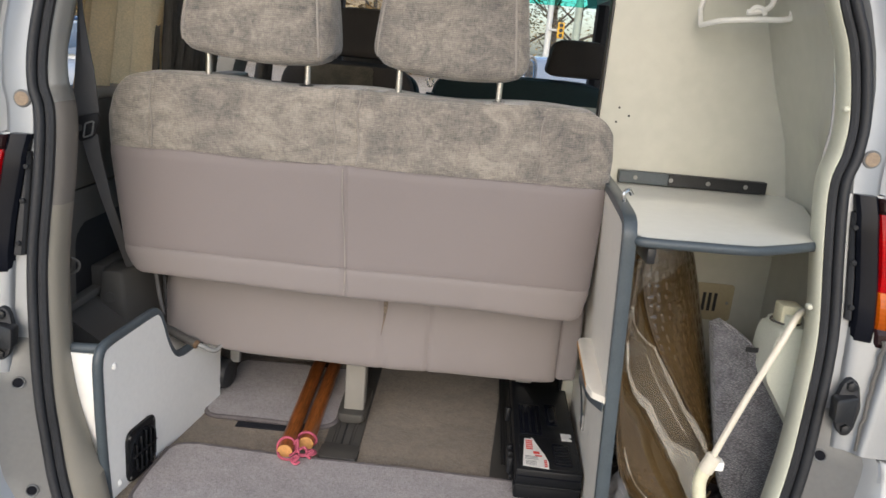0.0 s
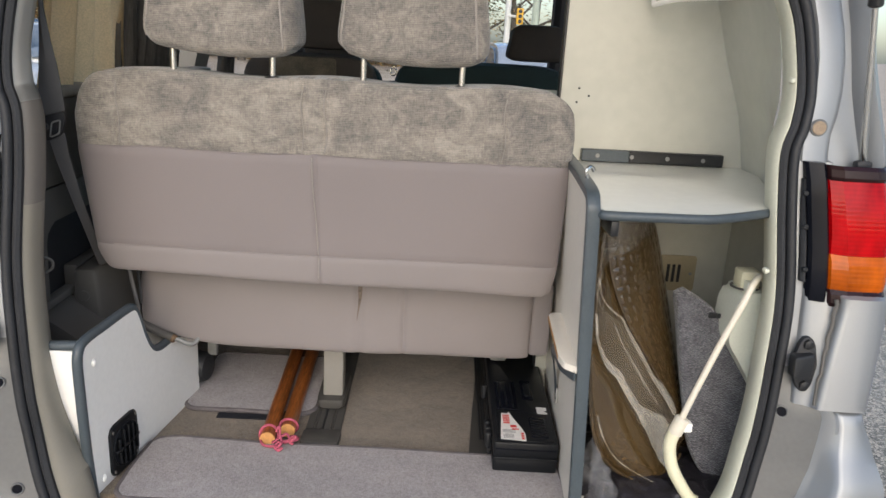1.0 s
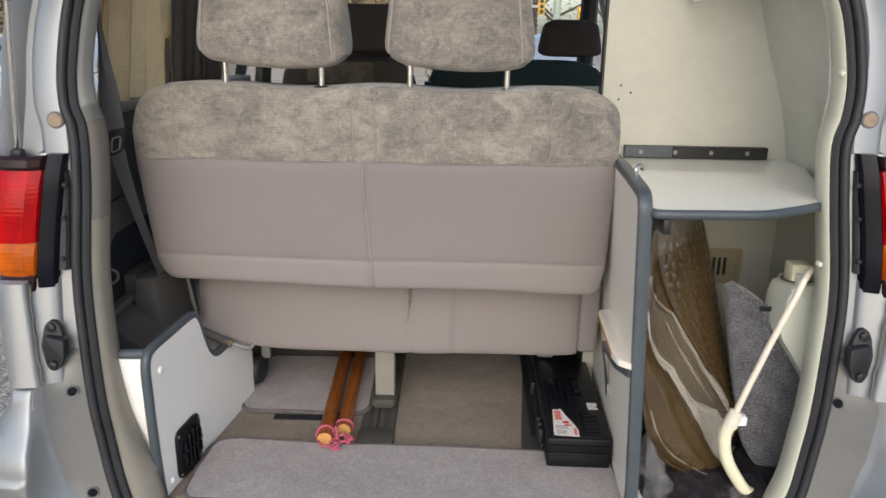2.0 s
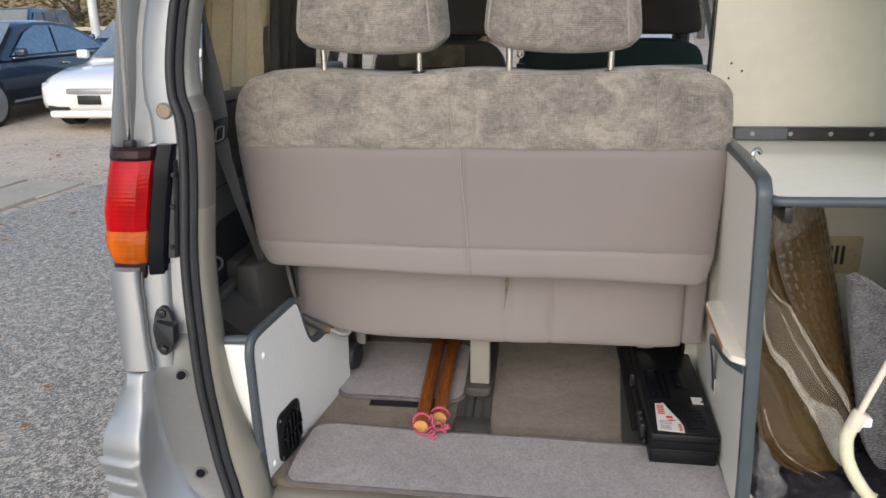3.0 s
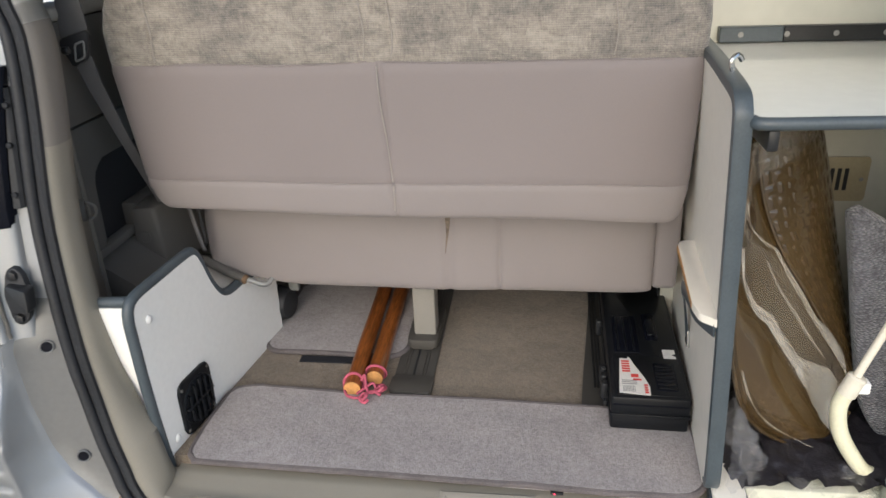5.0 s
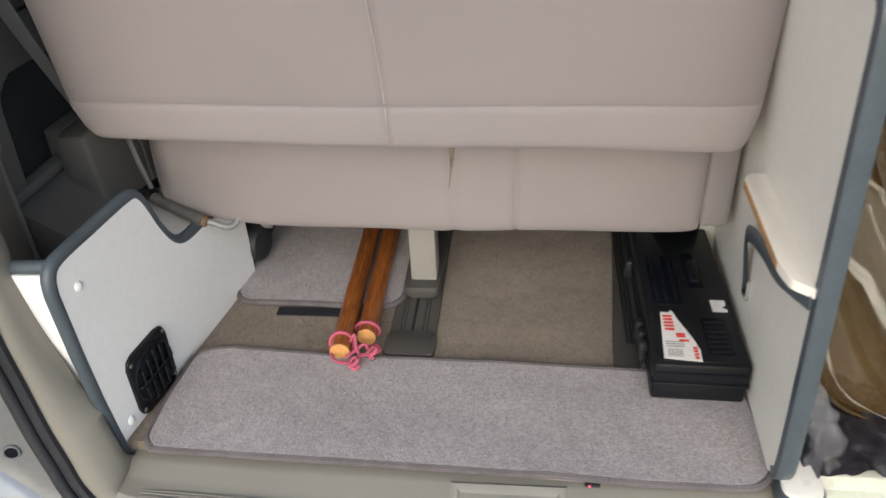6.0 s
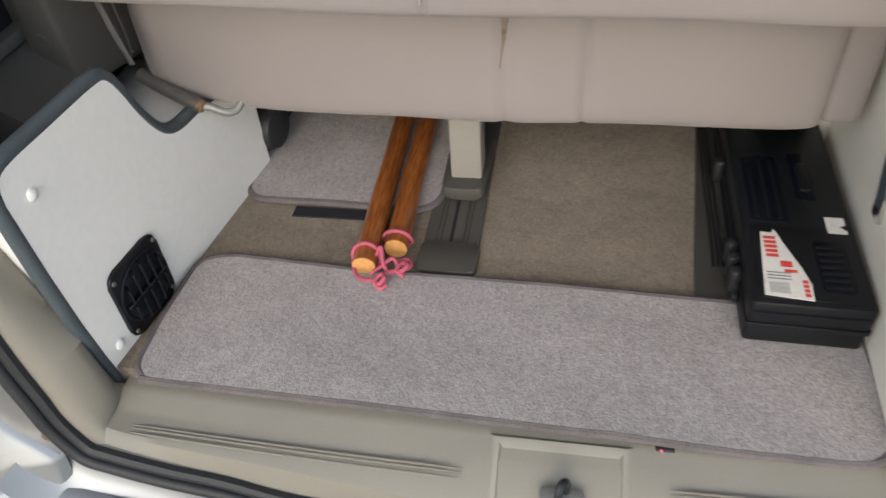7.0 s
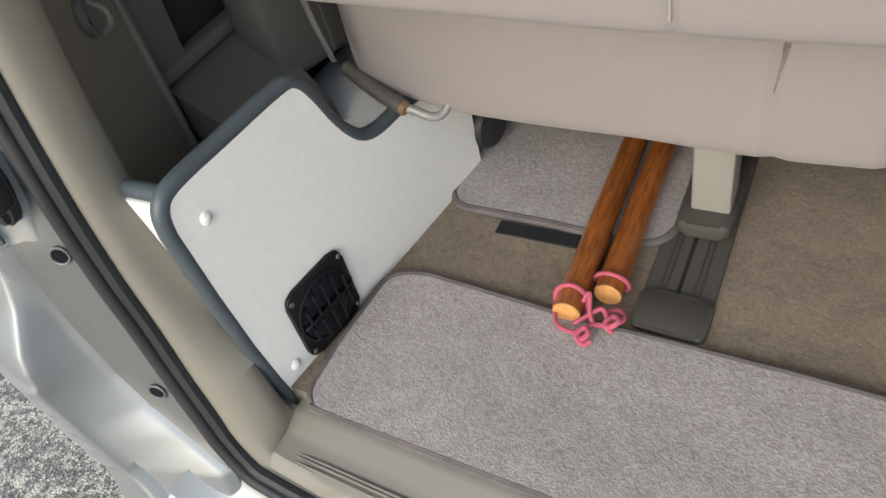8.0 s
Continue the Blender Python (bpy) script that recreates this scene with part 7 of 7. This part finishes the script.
    x0, x1 = cab[-1][0] * hl, cab[-2][0] * hl - (0.03 if tall else 0.12)
    bm = bmesh.new()
    a = [bm.verts.new(p) for p in (Vector((lerp(x0, x1, 0.08) + 0.03, -hw * 0.78, lerp(belt, H, 0.08) + 0.01)), Vector((lerp(x0, x1, 0.08) + 0.03, hw * 0.78, lerp(belt, H, 0.08) + 0.01)), Vector((lerp(x0, x1, 0.92) + 0.03, hw * 0.60, lerp(belt, H, 0.91) + 0.01)), Vector((lerp(x0, x1, 0.92) + 0.03, -hw * 0.60, lerp(belt, H, 0.91) + 0.01)))]
    bm.faces.new(a)
    bmesh.ops.solidify(bm, geom=list(bm.faces), thickness=0.01)
    part("windscreen", put(bm), screen, car)
    # wheels
    for q in (-0.60, 0.61):
        for s in (-1, 1):
            c = Vector((q * hl, s * (hw - 0.10), 0.33))
            part("wheel_arch", put(cyl(c + Vector((0, s * 0.055, 0.02)), c + Vector((0, s * 0.092, 0.02)), 0.352, 30)), TYRE, car)
            tyre = part("wheel", put(tube([c + Vector((0, d, 0)) for d in (-0.10 * s, -0.09 * s, 0.095 * s, 0.105 * s)], [0.28, 0.322, 0.322, 0.295], 32)), TYRE, car)
            rim = part("rim", put(tube([c + Vector((0, d * s, 0)) for d in (0.085, 0.108, 0.112, 0.100)], [0.24, 0.262, 0.250, 0.23], 28, cap=False)), ALLOY, tyre)
            part("rim_well", put(cyl(c + Vector((0, s * 0.08, 0)), c + Vector((0, s * 0.092, 0)), 0.24, 24)), TYRE, tyre)
            for k in range(10):
                an = 2 * math.pi * k / 10
                d = Vector((math.cos(an), 0, math.sin(an)))
                part("spoke", put(tube([c + d * 0.02 + Vector((0, s * 0.114, 0)), c + d * 0.245 + Vector((0, s * 0.108, 0))], [0.010, 0.009], 6)), ALLOY, tyre)
    # nose: grille, lamps, plate, mirrors
    nz = belt * 0.62
    part("grille", put(box((hl - 0.05, -hw * 0.36, nz - 0.03), (hl + 0.012, hw * 0.36, nz + 0.05), 0.02)), ALLOY, car)
    for k in range(4):
        part("grille_bar", put(box((hl - 0.02, -hw * 0.34, nz - 0.024 + k * 0.02), (hl + 0.018, hw * 0.34, nz - 0.017 + k * 0.02), 0.002, 1)), CHROME, car)
    for s in (-1, 1):
        part("bumper_intake", put(box((hl - 0.14, s * hw * 0.52 - 0.16, 0.30), (hl - 0.004, s * hw * 0.52 + 0.16, 0.365), 0.02)), BLACK, car)
    part("bumper_lip", put(box((hl - 0.40, -hw * 0.72, 0.19), (hl - 0.03, hw * 0.72, 0.30), 0.05, 3)), body, car)
    part("front_plate", put(box((hl - 0.01, -0.16, 0.38), (hl + 0.02, 0.16, 0.50), 0.004)), BLACK, car)
    for s in (-1, 1):
        part("headlight", put(box((hl * 0.90, s * hw * 0.66 - 0.15, nz), (hl * 0.955, s * hw * 0.66 + 0.15, nz + 0.12), 0.04, 3)), HEADLAMP, car)
        part("mirror", put(box((0.30 * hl, s * (hw + 0.06) - 0.09, belt + 0.02), (0.30 * hl + 0.10, s * (hw + 0.06) + 0.09, belt + 0.15), 0.035, 3)), body, car)
        part("door_handle", put(box((-0.16 * hl - 0.12, s * hw * 0.985 - 0.012, belt * 0.84), (-0.16 * hl + 0.06, s * hw * 0.985 + 0.012, belt * 0.84 + 0.03), 0.008)), CHROME, car)
        part("sill_strip", put(box((-0.45 * hl, s * hw - 0.012, 0.30), (0.42 * hl, s * hw + 0.006, 0.335), 0.004)), STEEL, car)
        part("trim_line", put(box((-0.60 * hl, s * hw * 0.865 - 0.008, belt - 0.005), (0.30 * hl, s * hw * 0.865 + 0.018, belt + 0.012), 0.003)), CHROME, car)
    return car


parked_car((-8.55, 10.0, 0), -90, paint("dark blue car paint", (0.014, 0.022, 0.042)), "dark blue saloon car parked facing the van", 4.7, 1.82, 1.45)
parked_car((-5.90, 10.35, 0), -90, paint("white car paint", (0.78, 0.78, 0.76), 0.0), "white coupe parked facing the van", 4.5, 1.78, 1.38)
parked_car((-15.0, 19.5, 0), -80, paint("teal blue car paint", (0.04, 0.11, 0.15)), "teal blue estate car parked behind other cars", 4.6, 1.8, 1.75, True)
parked_car((-10.8, 18.6, 0), -90, paint("blue car paint", (0.02, 0.05, 0.11)), "blue saloon car parked behind other cars", 4.5, 1.75, 1.42)
parked_car((-9.9, 24.5, 0), -90, paint("white van paint", (0.75, 0.75, 0.74), 0.0), "white estate car parked far behind", 4.6, 1.8, 1.75, True)
parked_car((1.9, 16.0, 0), 95, paint("silver car paint", (0.52, 0.55, 0.58), 0.4), "pale silver car standing in the street ahead", 4.5, 1.78, 1.45)

# ---- street furniture and trees ----
def street_pole(at, h, r, mtl, label, lamps=()):
    p = thing("street_pole", at, label, "pole")
    a = Vector(at)
    part("shaft", tube([a, a + Vector((0, 0, h * 0.5)), a + Vector((0, 0, h))], [r, r * 0.85, r * 0.7], 12), mtl, p)
    part("base", cyl(a, a + Vector((0, 0, 0.12)), r * 1.9, 12, 0.02), SLAB, p)
    for z, side, lit in lamps:
        head = part("signal_head", box(tuple(a + Vector((side - 0.10, -0.28, z - 0.24))), tuple(a + Vector((side + 0.10, -0.12, z + 0.24))), 0.02), mat("yellow signal paint", (0.75, 0.42, 0.02), 0.5, 0, 0.1, 4, 60, 0), p, "yellow traffic signal head")
        part("signal_arm", tube([a + Vector((0, -0.1, z)), a + Vector((side, -0.1, z))], 0.04, 8), mtl, p)
        for k in range(3):
            lens_m = BLACK
            if k == lit:
                lens_m = bpy.data.materials.new("lit red signal")
                lens_m.use_nodes = True
                q = lens_m.node_tree.nodes["Principled BSDF"]
                q.inputs["Base Color"].default_value = (0.8, 0.1, 0.02, 1)
                q.inputs["Emission Color"].default_value, q.inputs["Emission Strength"].default_value = (1.0, 0.16, 0.02, 1), 3.0
            part("signal_lens", cyl(a + Vector((side, -0.28, z + 0.15 - k * 0.15)), a + Vector((side, -0.31, z + 0.15 - k * 0.15)), 0.06, 16), lens_m, head)
    return p


PALE = mat("pale painted steel", (0.62, 0.63, 0.60), 0.5, 0.1, 0.08, 3, 60, 0.05)
street_pole((2.30, 23.0, 0), 8, 0.10, PALE, "pale street pole with a yellow traffic signal", ((2.25, 0.35, -1),))
street_pole((3.55, 26.0, 0), 8, 0.14, mat("greenish pole", (0.40, 0.46, 0.38), 0.6, 0, 0.1, 3, 60, 0.05), "pale green street pole")
street_pole((4.55, 25.0, 0), 8, 0.13, PALE, "pale street pole with a red traffic signal", ((2.1, -0.35, 0),))
street_pole((-15.6, 24.5, 0), 9, 0.16, PALE, "pale concrete lamp post behind the cars")
fence = thing("fence", (-14, 27, 0), "low pale guard rail behind the parked cars", "fence")
part("rail", box((-34, 26.95, 0.95), (1.0, 27.03, 1.10), 0.01), SLAB, fence)
for k in range(12):
    part("post", box((-33.5 + 3 * k, 27.03, 0.0), (-33.38 + 3 * k, 27.15, 1.08), 0.01), SLAB, fence)


def tree(at, h, leaves, seed, label, dense):
    rng = random.Random(seed)
    t = thing("tree", at, label, "tree")
    a = Vector(at)
    bm = tube([a + Vector((wobble((k, seed, 0), 2.0, 0.3 * k / 6), wobble((k, seed, 5), 2.0, 0.3 * k / 6), h * 0.75 * k / 6)) for k in range(7)], [0.20 * (1 - k / 7.5) for k in range(7)], 8)
    for k in range(9):
        z = h * rng.uniform(0.15, 0.65)
        an, ln = rng.uniform(0, 6.28), h * rng.uniform(0.16, 0.32)
        d = Vector((math.cos(an), math.sin(an), rng.uniform(0.4, 1.0)))
        tube([a + Vector((0, 0, z)), a + Vector((0, 0, z)) + d * ln * 0.5, a + Vector((0, 0, z + 0.2)) + d * ln], [0.07, 0.045, 0.015], 6, bm=bm)
    part("trunk", bm, BARK, t)
    clumps = [(Vector((rng.gauss(0, h * 0.17), rng.gauss(0, h * 0.17), h * rng.uniform(0.12, 0.95))), h * rng.uniform(0.07, 0.15)) for _ in range(26)]

    def spread(r):
        c, s = clumps[r.randrange(len(clumps))]
        return a + c + Vector((r.gauss(0, s), r.gauss(0, s), r.gauss(0, s * 0.8)))

    me = leaf_mesh(dense * 2, spread, 0.095, seed + 50)
    me.materials.append(leaves)
    crown = new("crown", me)
    crown.parent, crown.matrix_parent_inverse = t, Matrix.Translation(-a)
    return t


bm = bmesh.new()
grid = [[bm.verts.new((-70 + 5 * i, 38 + 4 * j, 0.0 if j == 0 else 1.7 * j + wobble((i, j, 0), 1.5, 0.9))) for i in range(15)] for j in range(8)]
for a, b in zip(grid, grid[1:]):
    for i in range(14):
        bm.faces.new((a[i], a[i + 1], b[i + 1], b[i]))
solo("backdrop", bm, mat("brown leaf litter", (0.37, 0.28, 0.16), 0.95, 0, 0.45, 0.5, 4, 0.5, 0.2), "brown wooded bank rising behind the parking lot", "bank", kind="structure")
rng = random.Random(12)
for k in range(13):
    x = -44 + k * 3.6
    tree((x + rng.uniform(-1, 1), 33 + rng.uniform(-2, 5), 0), rng.uniform(6, 9), AUTUMN if k % 3 else GREENLEAF, 20 + k, "autumn tree with thinning brown yellow leaves", 1800)
for k in range(8):
    tree((2.0 + k * 1.9 + rng.uniform(-0.5, 0.5), 37 + rng.uniform(-2, 4), 0), rng.uniform(7, 10), GREENLEAF if k % 2 else AUTUMN, 60 + k, "half bare street tree with dark twigs", 420)
hedge = leaf_mesh(9000, lambda r: Vector((r.uniform(-46, 1), 37 + r.gauss(0, 0.6), abs(r.gauss(0, 1.6)))), 0.2, 90)
hedge.materials.append(AUTUMN)
tagged(new("hedge", hedge), "rough brown hedge far behind the cars", "hedge", kind="stuff")
